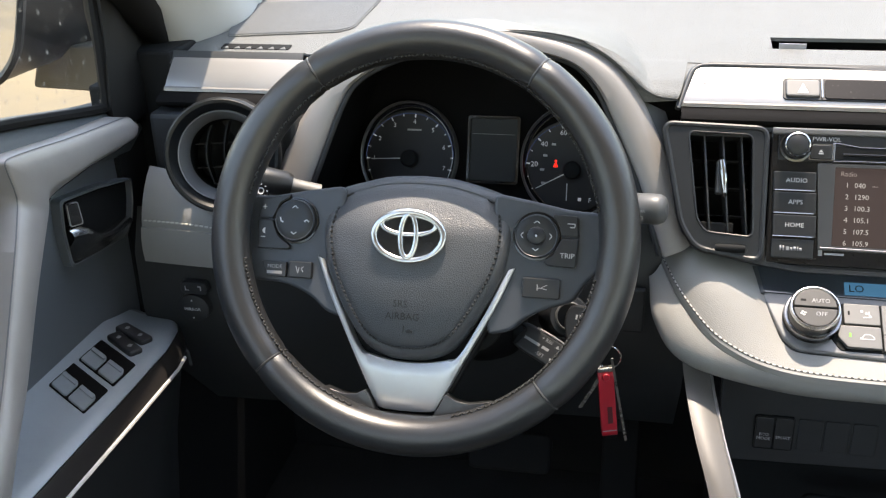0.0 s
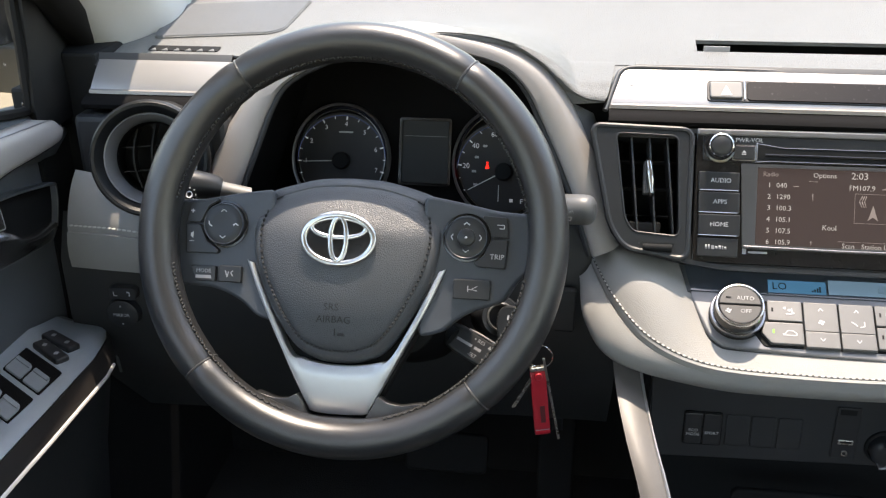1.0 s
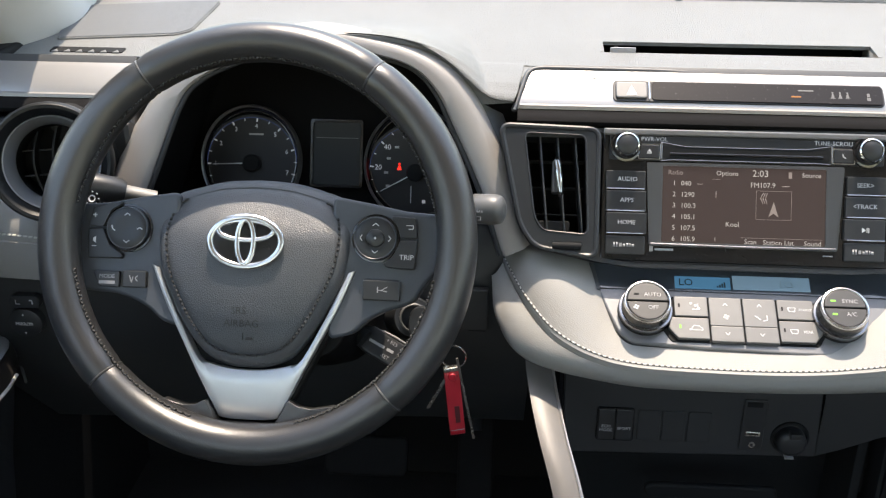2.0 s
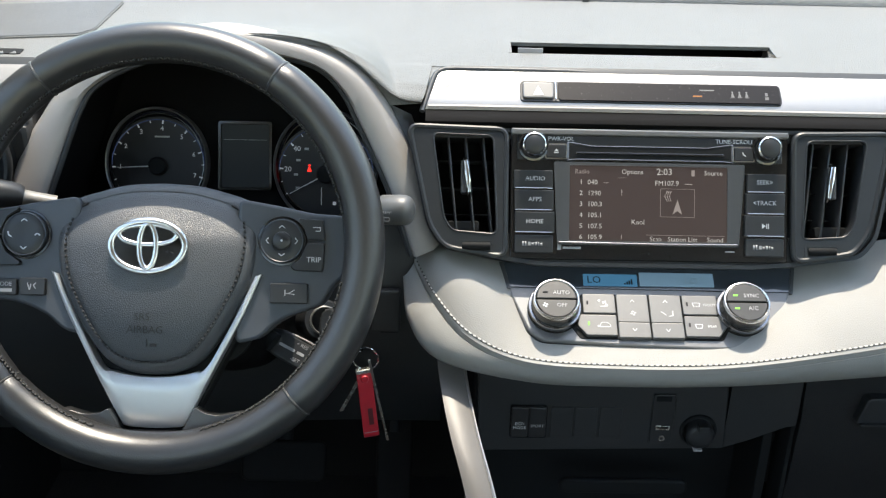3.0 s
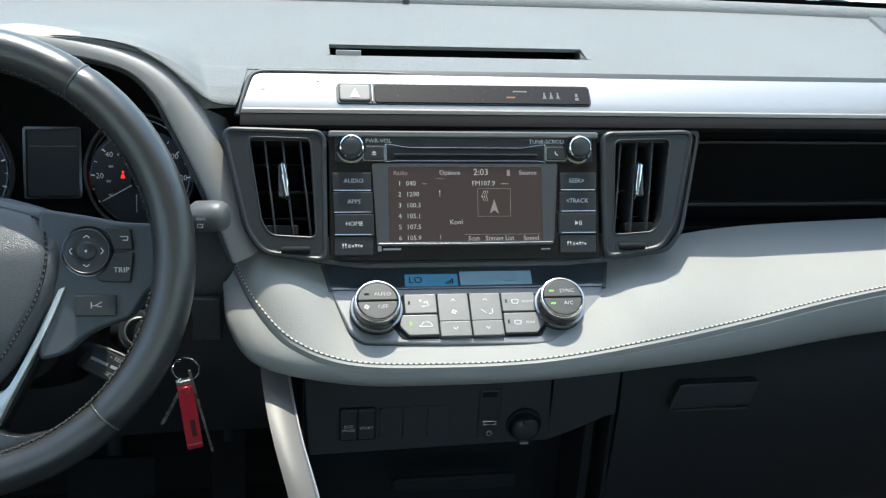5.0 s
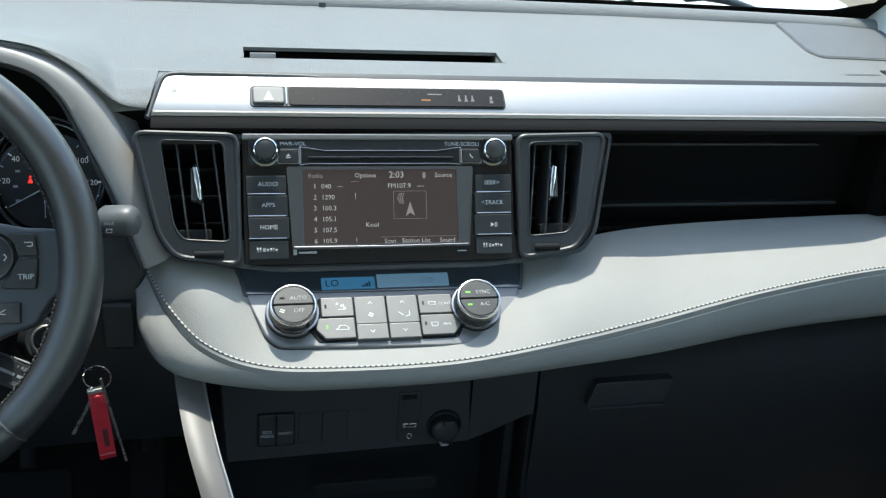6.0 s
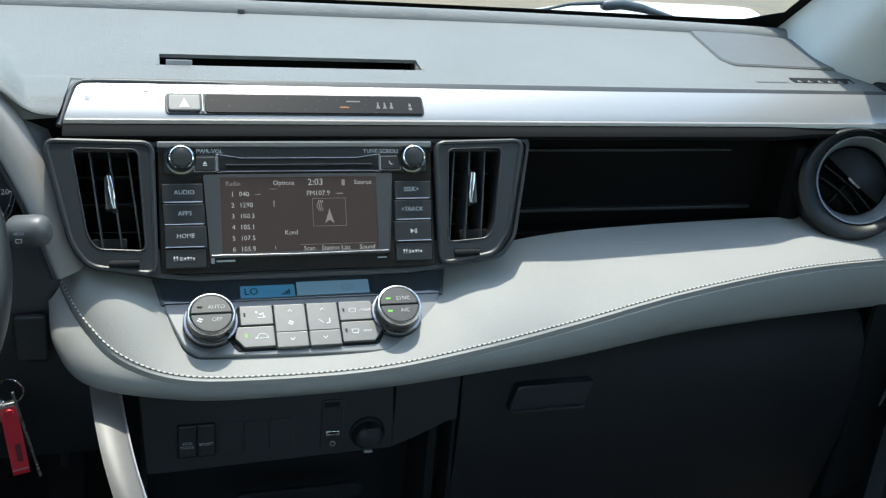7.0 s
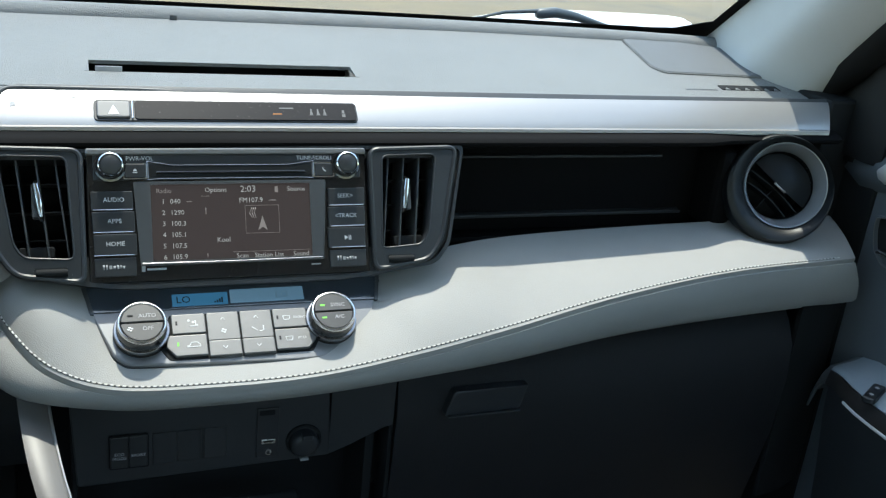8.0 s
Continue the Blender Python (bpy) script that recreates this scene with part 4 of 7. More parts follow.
for s, txt in ((-1, "PWR-VOL"), (1, "TUNE-SCROLL")):
    part("knob_collar", lathe([(0.0150, 0.0), (0.0144, 0.003), (0.0125, 0.0035), (0.0120, 0.001)], 36, s * 0.110, 0.0), GLOSS, radio, "", RM)
    knob = part("knob", lathe([(0.0001, 0.0142), (0.0076, 0.0140), (0.0090, 0.0130), (0.0098, 0.0110), (0.0103, 0.002), (0.0103, 0.0)], 40, s * 0.110, 0.0), KEYCAP, radio, "black rotary knob", RM)
    part("knob_ring", lathe([(0.0089, 0.0128), (0.0099, 0.0141), (0.0110, 0.0133), (0.0112, 0.0105), (0.0110, 0.0085)], 40, s * 0.110, 0.0), CHROME, knob, "chrome ring", RM)
    part("print", lettering(txt, 0.0056, -0.0840 if s < 0 else 0.0800, 0.0068, 0.0017), INK, radio, "", RM)
    b = part("small_button", plate(soft([(s * 0.0795, -0.011), (s * 0.0975, -0.011), (s * 0.0975, 0.0015), (s * 0.0795, 0.0015)][::s], 0.001), 0.001, 0.0032, 0.0007), KEYCAP, radio, "", RM)
    part("button_rim", frame_plate(rrect(s * 0.0885, -0.0048, 0.0205, 0.0145, 0.001), rrect(s * 0.0885, -0.0048, 0.0188, 0.0128, 0.001), 0.001, 0.0024, 0.0003), CHROME, radio, "", RM)
    mark = merged([plate([(-0.0905, -0.0050), (-0.0865, -0.0050), (-0.0885, -0.0025)], 0.0032, 0.0035, 0), plate(rrect(-0.0885, -0.0062, 0.0042, 0.0009, 0.0001), 0.0032, 0.0035, 0)]) if s < 0 else stroke([(0.0872, -0.0028), (0.0878, -0.0052), (0.0902, -0.0066)], 0.0033, 0.0010)
    part("symbol", mark, INK, b, "", RM)
ROWS_Y = [-0.0225, -0.0410, -0.0615, -0.0825]
for s, words in ((-1, ("AUDIO", "APPS", "HOME")), (1, ("SEEK>", "<TRACK", ""))):
    for k in range(3):
        y1, y0 = ROWS_Y[k], ROWS_Y[k + 1]
        out = soft([(s * (0.0915 - 0.001 * k), y0 + 0.0008), (s * (0.1275 - 0.0007 * k), y0 + 0.0008), (s * (0.1280 - 0.0007 * k), y1 - 0.0008), (s * (0.0915 - 0.001 * k), y1 - 0.0008)][::s], 0.001)
        b = part("radio_button", plate(out, 0.0, 0.0040, 0.0012), KEYCAP, radio, "black push button", RM)
        # highlight on the lower edge, built as a chrome sliver
        part("button_glint", box(s * 0.092 if s > 0 else -0.1265, 0.1265 if s > 0 else -0.092, y0 + 0.0002, y0 + 0.0014, 0.0022, 0.0040, 0.0004), CHROME, b, "", RM)
        if words[k]:
            part("print", lettering(words[k], 0.0058, s * 0.108, (y0 + y1) / 2 + 0.0005, 0.0041), INK, b, "", RM)
        else:
            part("print", merged([plate([(0.1055, -0.0745), (0.1055, -0.0700), (0.1090, -0.0722)], 0.0041, 0.0043, 0), box(0.1096, 0.1103, -0.0745, -0.0700, 0.0041, 0.0043, 0), box(0.1112, 0.1119, -0.0745, -0.0700, 0.0041, 0.0043, 0)]), INK, b, "", RM)
    part("lower_cell", plate(rrect(s * 0.1085, -0.0925, 0.036, 0.017, 0.001), 0.0, 0.0030, 0.0008), KEYCAP, radio, "", RM)
    part("badge", merged([box(s * 0.1085 + d0, s * 0.1085 + d1, -0.0945 + e0, -0.0945 + e1, 0.0031, 0.0033, 0) for d0, d1, e0, e1 in ((-0.011, -0.0095, 0, 0.0045), (-0.0085, -0.0070, 0, 0.0045), (-0.0055, -0.0030, 0.0004, 0.0038), (-0.0022, 0.0000, 0.0004, 0.0030), (0.0008, 0.0030, 0.0004, 0.0038), (0.0038, 0.0050, 0.0004, 0.0038), (0.0058, 0.0080, 0.0004, 0.0030))]), FAINT, radio, "small printed badge", RM)
part("badge", merged([box(-0.086, -0.0825, -0.0975, -0.0925, 0.0004, 0.0007, 0), box(-0.081, -0.064, -0.0965, -0.0945, 0.0004, 0.0007, 0)]), FAINT, radio, "", RM)
part("badge", box(0.072, 0.081, -0.0975, -0.0962, 0.0004, 0.0007, 0), FAINT, radio, "", RM)
SO = soft([(-0.0905, -0.0145), (0.0895, -0.0145), (0.0845, -0.0925), (-0.0865, -0.0925)], 0.002)
SI = soft([(-0.0755, -0.0175), (0.0735, -0.0175), (0.0735, -0.0885), (-0.0755, -0.0885)], 0.001)
part("screen_bezel", frame_plate(SO, SI, 0.0, 0.0022, 0.0005), GREY, radio, "dark grey screen bezel", RM)
lcd = part("screen", plate(SI, -0.0005, 0.0010, 0), LCD, radio, "dim brown-lit radio screen", RM)
part("screen_rail", tube([(-0.085, -0.0905, 0.002), (0, -0.0912, 0.0026), (0.083, -0.0905, 0.002)], 0.0010, 8, flat=0.8), SLOT_LINE, radio, "bright lower rail", RM)
part("rail_side", tube([(0.0838, -0.090, 0.002), (0.0868, -0.05, 0.0022), (0.089, -0.016, 0.002)], 0.0007, 6), GREY, radio, "", RM)


def on_screen(txt, size, x, y, mat=LCD_TEXT, align="LEFT"):
    part("screen_text", lettering(txt, size, x, y, 0.0011, align, 0.00004), mat, lcd, "", RM)


for k, (a, b) in enumerate((("1", "040"), ("2", "1290"), ("3", "100.3"), ("4", "105.1"), ("5", "107.5"), ("6", "105.9"))):
    y = -0.0335 - 0.01035 * k
    on_screen(a, 0.0064, -0.0660, y)
    on_screen(b, 0.0064, -0.0585, y)
on_screen("Radio", 0.0060, -0.0705, -0.0235, LCD_DIM)
on_screen("Options", 0.0062, -0.0265, -0.0232)
on_screen("2:03", 0.0088, 0.0065, -0.0228)
on_screen("Source", 0.0062, 0.0515, -0.0232)
on_screen("FM107.9", 0.0066, 0.0050, -0.0335)
on_screen("Kool", 0.0064, -0.0170, -0.0705)
on_screen("Scan", 0.0062, 0.0005, -0.0862)
on_screen("Station List", 0.0062, 0.0175, -0.0862)
on_screen("Sound", 0.0062, 0.0545, -0.0862)
part("screen_mark", merged([box(0.0395, 0.0425, -0.0262, -0.0205, 0.0011, 0.0012, 0), box(0.0335, 0.0405, -0.0342, -0.0335, 0.0011, 0.0012, 0), box(-0.0435, -0.0385, -0.0340, -0.0335, 0.0011, 0.0012, 0), box(-0.0265, -0.0258, -0.046, -0.040, 0.0011, 0.0012, 0), box(-0.030, -0.0225, -0.0290, -0.0287, 0.0011, 0.0012, 0), box(-0.0265, -0.0258, -0.0865, -0.083, 0.0011, 0.0012, 0)]), LCD_DIM, lcd, "", RM)
part("screen_mark", merged([plate([(0.0220, -0.0625), (0.0265, -0.0485), (0.0310, -0.0625), (0.0265, -0.0592)], 0.0011, 0.0012, 0)] + [stroke([(0.0205 - 0.0018 * j, -0.0405 - 0.0), (0.0188 - 0.0022 * j, -0.0455), (0.0205 - 0.0018 * j, -0.0505)], 0.0011, 0.0006) for j in range(3)]), LCD_DIM, lcd, "", RM)
part("screen_line", merged([stroke([(0.0105, -0.0385), (0.0425, -0.0385), (0.0425, -0.0650), (0.0105, -0.0650), (0.0105, -0.0385)], 0.0011, 0.0003), stroke([(-0.003, -0.0823), (0.071, -0.0823)], 0.0011, 0.0003)]), LCD_DIM, lcd, "", RM)
for ob in lcd.children:
    if ob.name.startswith("screen_mark"):
        tagged(ob, kind="stuff")

# ---- hazard switch and warning display in the strip ----
M_HAZ = M_STRIP @ Matrix.Translation((0.001, 0.0190, 0.0012)) @ Matrix.Diagonal((1, 1.22, 1, 1))
hazard = thing("hazard_switch", tuple(M_HAZ @ Vector((-0.105, 0, 0))), "silver hazard light switch in the trim strip", "switch")
part("pocket", plate(rrect(0.003, -0.0005 + 0.0012, 0.252, 0.0195, 0.004), -0.006, 0.0006, 0.0004), KEYCAP, hazard, "", M_HAZ)
part("key", plate(rrect(-0.1055, 0.0005, 0.0300, 0.0150, 0.0025), 0.0, 0.0030, 0.0012), material("hazard_silver", (0.15, 0.15, 0.15), 0.38, 0.3, wear=0.25, wear_size=50), hazard, "silver push key", M_HAZ)
part("triangle", merged([plate([(-0.1105, -0.0045), (-0.1005, -0.0045), (-0.1055, 0.0045)], 0.0031, 0.0033, 0)]), INK, hazard, "", M_HAZ)
part("divider", box(-0.0895, -0.0880, -0.0078, 0.0088, 0.0, 0.0028, 0.0005), CHROME, hazard, "", M_HAZ)
DIM_PRINT = material("dim_print", (0.13, 0.13, 0.13), 0.6)
warn = thing("warning_display", tuple(M_HAZ @ Vector((0.02, 0, 0))), "smoked strip display with small warning symbols", "display")
part("pane", plate(rrect(0.0205, 0.0006, 0.2140, 0.0172, 0.003), 0.0005, 0.0016, 0.0004), material("smoked_pane", (0.010, 0.008, 0.008), 0.30, spec=0.25, wear=0.3, wear_size=12, speck=0.12), warn, "", M_HAZ)
for k in range(3):
    x = 0.0815 + 0.0068 * k
    part("belt_symbol", merged([plate(ring_of(x, 0.0022, 0.0009, n=12), 0.0017, 0.0018, 0), plate([(x - 0.0016, -0.0025), (x + 0.0016, -0.0025), (x + 0.0007, 0.0012), (x - 0.0007, 0.0012)], 0.0017, 0.0018, 0), box(x - 0.0022, x + 0.0022, -0.0031, -0.0027, 0.0017, 0.0018, 0)]), DIM_PRINT, warn, "", M_HAZ)
part("belt_symbol", merged([box(0.1130, 0.1155, -0.001, 0.0022, 0.0017, 0.0018, 0), box(0.1126, 0.1160, -0.0045, -0.0018, 0.0017, 0.0018, 0)]), DIM_PRINT, warn, "", M_HAZ)
part("amber_print", box(0.043, 0.052, -0.0028, -0.0014, 0.0017, 0.0018, 0), AMBER, warn, "", M_HAZ)
part("grey_print", box(0.050, 0.064, 0.0030, 0.0042, 0.0017, 0.0018, 0), DIM_PRINT, warn, "", M_HAZ)

# ---- climate panel ----
MC = panel_frame(0, -0.018, 0.983, 56)
# black band; the bluish base colour stands for what its gloss reflects
BAND = material("display_band", (0.055, 0.068, 0.085), 0.10, coat=1.0, spec=0.8, wear=0.2, speck=0.06)
climate = thing("climate_panel", tuple(MC @ Vector((0, -0.04, 0))), "silver-grey climate control panel with two dials", "climate panel")
CO = soft([(-0.1380, 0.0025), (0.1485, 0.0005), (0.1385, -0.0270), (0.1290, -0.0500), (0.1165, -0.0765), (0.1015, -0.0872), (0.0540, -0.0886), (-0.0330, -0.0862), (-0.1030, -0.0822), (-0.1155, -0.0715), (-0.1250, -0.0475), (-0.1335, -0.0240)], 0.006)
part("under_frame", plate([(x * 1.004, -0.040 + (y + 0.040) * 1.005) for x, y in CO], -0.040, -0.001, 0.0015), BLACK, climate, "black lower frame", MC)
part("face", plate([(x * 0.986, -0.040 + (y + 0.040) * 0.965) for x, y in CO], -0.03, 0.0022, 0.0022, 3), CLIMATE, climate, "silver-grey satin face", MC)
part("display_band", plate(soft([(-0.1355, 0.003), (0.1425, 0.001), (0.1365, -0.0262), (-0.1295, -0.0252)], 0.002), 0.0, 0.0032, 0.0008), BAND, climate, "glossy black display band with a bluish reflection in its colour", MC)
part("band_end", plate(soft([(-0.139, 0.002), (-0.135, 0.002), (-0.1285, -0.027), (-0.132, -0.027)], 0.0005), 0.0, 0.0045, 0.0008), GREY, climate, "", MC)
part("band_end", plate(soft([(0.142, 0.001), (0.1455, 0.001), (0.139, -0.028), (0.1355, -0.028)], 0.0005), 0.0, 0.0045, 0.0008), GREY, climate, "", MC)
d1 = part("display", plate(rrect(-0.0335, -0.0160, 0.0515, 0.0132, 0.0006), 0.003, 0.0036, 0), BLUE_LCD, climate, "blue climate display", MC)
d2 = part("display", plate(rrect(0.0300, -0.0145, 0.0710, 0.0150, 0.0006), 0.003, 0.0036, 0), PALE_LCD, climate, "pale blue climate display", MC)
part("print", lettering("LO", 0.0105, -0.0490, -0.0160, 0.0037), SHADE, d1, "", MC)
part("print", merged([box(-0.0205 + 0.0022 * k, -0.0190 + 0.0022 * k, -0.0205, -0.0190 + 0.0014 * k, 0.0037, 0.0039, 0) for k in range(4)]), SHADE, d1, "", MC)
part("print", lettering("LO", 0.0100, 0.0440, -0.0155, 0.0037), material("faint_lcd_print", (0.15, 0.22, 0.28), 0.5), d2, "", MC)


DV = -0.0482


def dial(x, up, down):
    d = part("dial", lathe([(0.0252, 0.0), (0.0250, 0.0040), (0.0241, 0.0050), (0.0226, 0.0060), (0.0219, 0.0205), (0.0208, 0.0225)], 48, x, DV), GLOSS, climate, "black rotary dial", MC)
    part("dial_ring", lathe([(0.0228, 0.0052), (0.0246, 0.0056), (0.0250, 0.0076), (0.0242, 0.0096), (0.0222, 0.0098)], 48, x, DV), DARK_CHROME, d, "dark chrome ring", MC)
    part("dial_ring", lathe([(0.0190, 0.0226), (0.0198, 0.0236), (0.0208, 0.0233), (0.0216, 0.0216), (0.0219, 0.0195)], 48, x, DV), SATIN_CHROME, d, "chrome ring", MC)
    for sgn, (word, lamp, kind) in ((1, up), (-1, down)):
        cap = ring_of(x, DV + sgn * 0.0006, 0.0184, n=24, a0=0 if sgn > 0 else 180, a1=180 if sgn > 0 else 360)
        c = part("dial_button", plate(cap, 0.013, 0.0230, 0.0008), DIAL_GREY, d, "", MC)
        part("print", lettering(word, 0.0056, x + 0.0048, DV + sgn * 0.0066, 0.0231), FAINT, c, "", MC)
        if kind == "fan":
            part("symbol", merged([plate(ring_of(x - 0.0105 + 0.0016 * math.cos(a), DV + sgn * 0.0066 + 0.0016 * math.sin(a), 0.0012, 0.0008, 10), 0.0231, 0.0233, 0) for a in (0.3, 1.87, 3.44, 5.01)]), INK, c, "", MC)
        else:
            part("lamp", plate(rrect(x - 0.0100, DV + sgn * 0.0068, 0.0046, 0.0018, 0.0004), 0.0228, 0.0233, 0), lamp, c, "", MC)


dial(-0.0885, ("AUTO", SHADE, "lamp"), ("OFF", SHADE, "fan"))
dial(0.0872, ("SYNC", GREEN, "lamp"), ("A/C", GREEN, "lamp"))
part("button_bed", plate(soft([(-0.0655, -0.0785), (0.0665, -0.0785), (0.0735, -0.0670), (0.0715, -0.0535), (0.0660, -0.0315), (-0.0635, -0.0315), (-0.0690, -0.0530), (-0.0735, -0.0660)], 0.003), 0.0, 0.0030, 0.0003), SHADE, climate, "black gaps between the buttons", MC)
COLS = [-0.0625, -0.0308, 0.0000, 0.0310, 0.0650]
for k in range(4):
    x0, x1 = COLS[k] + 0.0006, COLS[k + 1] - 0.0006
    cx = (x0 + x1) / 2
    cuts = [(-0.0330, -0.0535), (-0.0550, -0.0765)] if k in (0, 3) else [(-0.0330, -0.0625), (-0.0625, -0.0785)]
    for j, (y1, y0) in enumerate(cuts):
        out = [(x0, y0), (x1, y0), (x1, y1), (x0, y1)]
        if k == 0 and j == 1:
            out = [(x0 + 0.002, y0), (x1, y0), (x1, y1), (x0 - 0.004, y1), (x0 - 0.006, y0 + 0.010)]
        if k == 3 and j == 1:
            out = [(x0, y0), (x1 - 0.002, y0), (x1 + 0.006, y0 + 0.010), (x1 + 0.004, y1), (x0, y1)]
        b = part("climate_button", plate(soft(out, 0.0012), 0.001, 0.0066, 0.0011, 3), CLIMATE_KEY, climate, "satin grey push button", MC)
        if k in (0, 3):
            part("lamp", box(x0 + 0.0035, x0 + 0.0052, y1 - 0.0115, y1 - 0.0075, 0.0066, 0.0068, 0), GREEN if (k == 0 and j == 1) else SHADE, b, "", MC)
            sy = (y0 + y1) / 2
            if k == 0 and j == 0:
                g = merged([plate(ring_of(cx + 0.003 + d, sy + e, 0.0013, n=10), 0.0067, 0.0069, 0) for d, e in ((-0.003, 0.003), (0.001, 0.001), (0.004, -0.002))] + [stroke([(cx + 0.006, sy + 0.003), (cx + 0.0065, sy - 0.003), (cx + 0.001, sy - 0.003)], 0.0067, 0.0010)])
            elif k == 0:
                g = stroke([(cx - 0.003, sy - 0.001), (cx - 0.001, sy - 0.001), (cx + 0.001, sy + 0.0025), (cx + 0.006, sy + 0.0025), (cx + 0.009, sy), (cx + 0.009, sy - 0.002), (cx - 0.003, sy - 0.002)], 0.0067, 0.0008)
            else:
                g = merged([stroke([(cx - 0.006, sy - 0.002), (cx - 0.007, sy + 0.002), (cx + 0.0, sy + 0.002), (cx - 0.001, sy - 0.002), (cx - 0.006, sy - 0.002)], 0.0067, 0.0007), lettering("FRONT" if j == 0 else "REAR", 0.0036, cx + 0.0088, sy, 0.0067)])
        elif j == 0:
            g = merged([stroke([(cx - 0.002, -0.0415), (cx, -0.0388), (cx + 0.002, -0.0415)], 0.0067, 0.0008)] + ([plate(ring_of(cx + 0.0017 * math.cos(a), -0.0530 + 0.0017 * math.sin(a), 0.0013, 0.0009, 10), 0.0067, 0.0069, 0) for a in (0.3, 1.87, 3.44, 5.01)] if k == 1 else [stroke([(cx - 0.005, -0.0510), (cx - 0.002, -0.0530), (cx, -0.0550)], 0.0067, 0.001), stroke([(cx + 0.006, -0.0500), (cx + 0.006, -0.0550), (cx + 0.002, -0.0560)], 0.0067, 0.001)]))
        else:
            g = stroke([(cx - 0.002, -0.0690), (cx, -0.0717), (cx + 0.002, -0.0690)], 0.0067, 0.0008)
        part("print", g, INK, b, "", MC)

# ---- round outer vents ----
VANE = material("vane_black", (0.009, 0.010, 0.011), 0.42, wear=0.3, spec=0.22)
RING = material("ring_silver", (0.27, 0.28, 0.295), 0.32, 0.4, wear=0.2, wear_size=20)


def round_vent(c, r, tilt, turn, vertical, lean=16):
    mv = Matrix.Translation(c) @ Matrix.Rotation(radians(turn), 4, "Z") @ panel_frame(0, 0, 0, lean)
    v = thing("round_vent", c, "round black outer air vent with a silver inner ring", "air vent", "outer air vents")
    ox, oy = (0.0095, 0.0055) if vertical else (0.0, 0.0)
    prof = [(0.96, -0.030, 0), (0.99, -0.014, 0), (1.0, -0.006, 0), (0.985, 0.0, 0.05), (0.95, 0.0025, 0.2), (0.90, 0.002, 0.5), (0.82, -0.004, 0.9), (0.775, -0.009, 1.0)]
    part("collar", loft([[(k * ox + q * r * math.cos(math.pi * i / 28), k * oy + q * r * math.sin(math.pi * i / 28), z) for i in range(56)] for q, z, k in prof], close=True), VENT_BLACK, v, "black outer collar", mv)
    mv = mv @ Matrix.Translation((ox, oy, 0))
    part("ring", lathe([(r * 0.79, -0.010), (r * 0.775, -0.0065), (r * 0.755, -0.0070), (r * 0.70, -0.014), (r * 0.64, -0.026), (r * 0.62, -0.032)], 56), RING, v, "silver inner ring", mv)
    part("barrel", lathe([(r * 0.625, -0.026), (r * 0.60, -0.06), (0.0001, -0.062)], 40), SHADE, v, "", mv)
    mr = mv @ Matrix.Rotation(radians(tilt), 4, "Z")
    if vertical:
        for e in (-0.17, -0.37):
            w = r * 0.59 * math.sqrt(1 - (e / 0.59) ** 2)
            part("vane", loft([[(w * (2 * t - 1), e * r + 0.05 * r * math.sin(math.pi * t), z) for t in [i / 10 for i in range(11)]] for z in (-0.048, -0.026)], thick=0.0014), VANE, v, "", mr)
        part("cross_vane", box(-0.0006, 0.0006, -r * 0.55, 0, -0.050, -0.036, 0.0003), BLACK, v, "", mr)
        flap = [[(r * 0.60 * (2 * t - 1), w * math.sqrt(max(1 - (2 * t - 1) ** 2, 0.0)) * r * 0.60 - r * 0.05 * math.sin(math.pi * t), -0.029 + 0.009 * (1 - w * w) * math.sin(math.pi * t)) for t in [k / 20 for k in range(21)]] for w in (0.0, 0.12, 0.3, 0.5, 0.7, 0.88, 0.99)]
        part("flap", loft(flap, thick=0.002), VANE, v, "black swivel flap", mr)
        part("flap_tab", tube([(-r * 0.13, -r * 0.055, -0.0195), (r * 0.13, -r * 0.055, -0.0195)], 0.0016, 8), DOOR_SILVER, v, "", mr)
        return v
    for k in (-1, 0, 1):
        h = r * 0.58 * math.sqrt(1 - (0.45 * k) ** 2)
        bm = loft([[(k * r * 0.31 - 0.10 * r * math.sin(math.pi * t) + 0.05 * r, h * (2 * t - 1), z + 0.004 * math.sin(math.pi * t)) for t in [i / 10 for i in range(11)]] for z in (-0.050, -0.030)], thick=0.0016)
        part("vane", bm, VANE, v, "", mr)
    for e in (-0.22, 0.20):
        part("cross_vane", box(-r * 0.55, r * 0.55, e * r - 0.0006, e * r + 0.0006, -0.050, -0.036, 0.0003), BLACK, v, "", mr)
    return v


round_vent((-0.6385, -0.050, 1.084), 0.0560, 0, 16, False)
round_vent((0.6400, 0.004, 1.0630), 0.0655, -38, -18, True, 19)
part("vent_bracket", lathe([(0.050, -0.02), (0.056, -0.09)], 32), SHADE, dash, "", Matrix.Translation((0.640, 0.012, 1.0640)) @ panel_frame(0, 0, 0, 12))
part("vent_bracket", lathe([(0.046, -0.02), (0.050, -0.07)], 32), SHADE, dash, "", Matrix.Translation((-0.648, -0.04, 1.084)) @ panel_frame(0, 0, 0, 12))

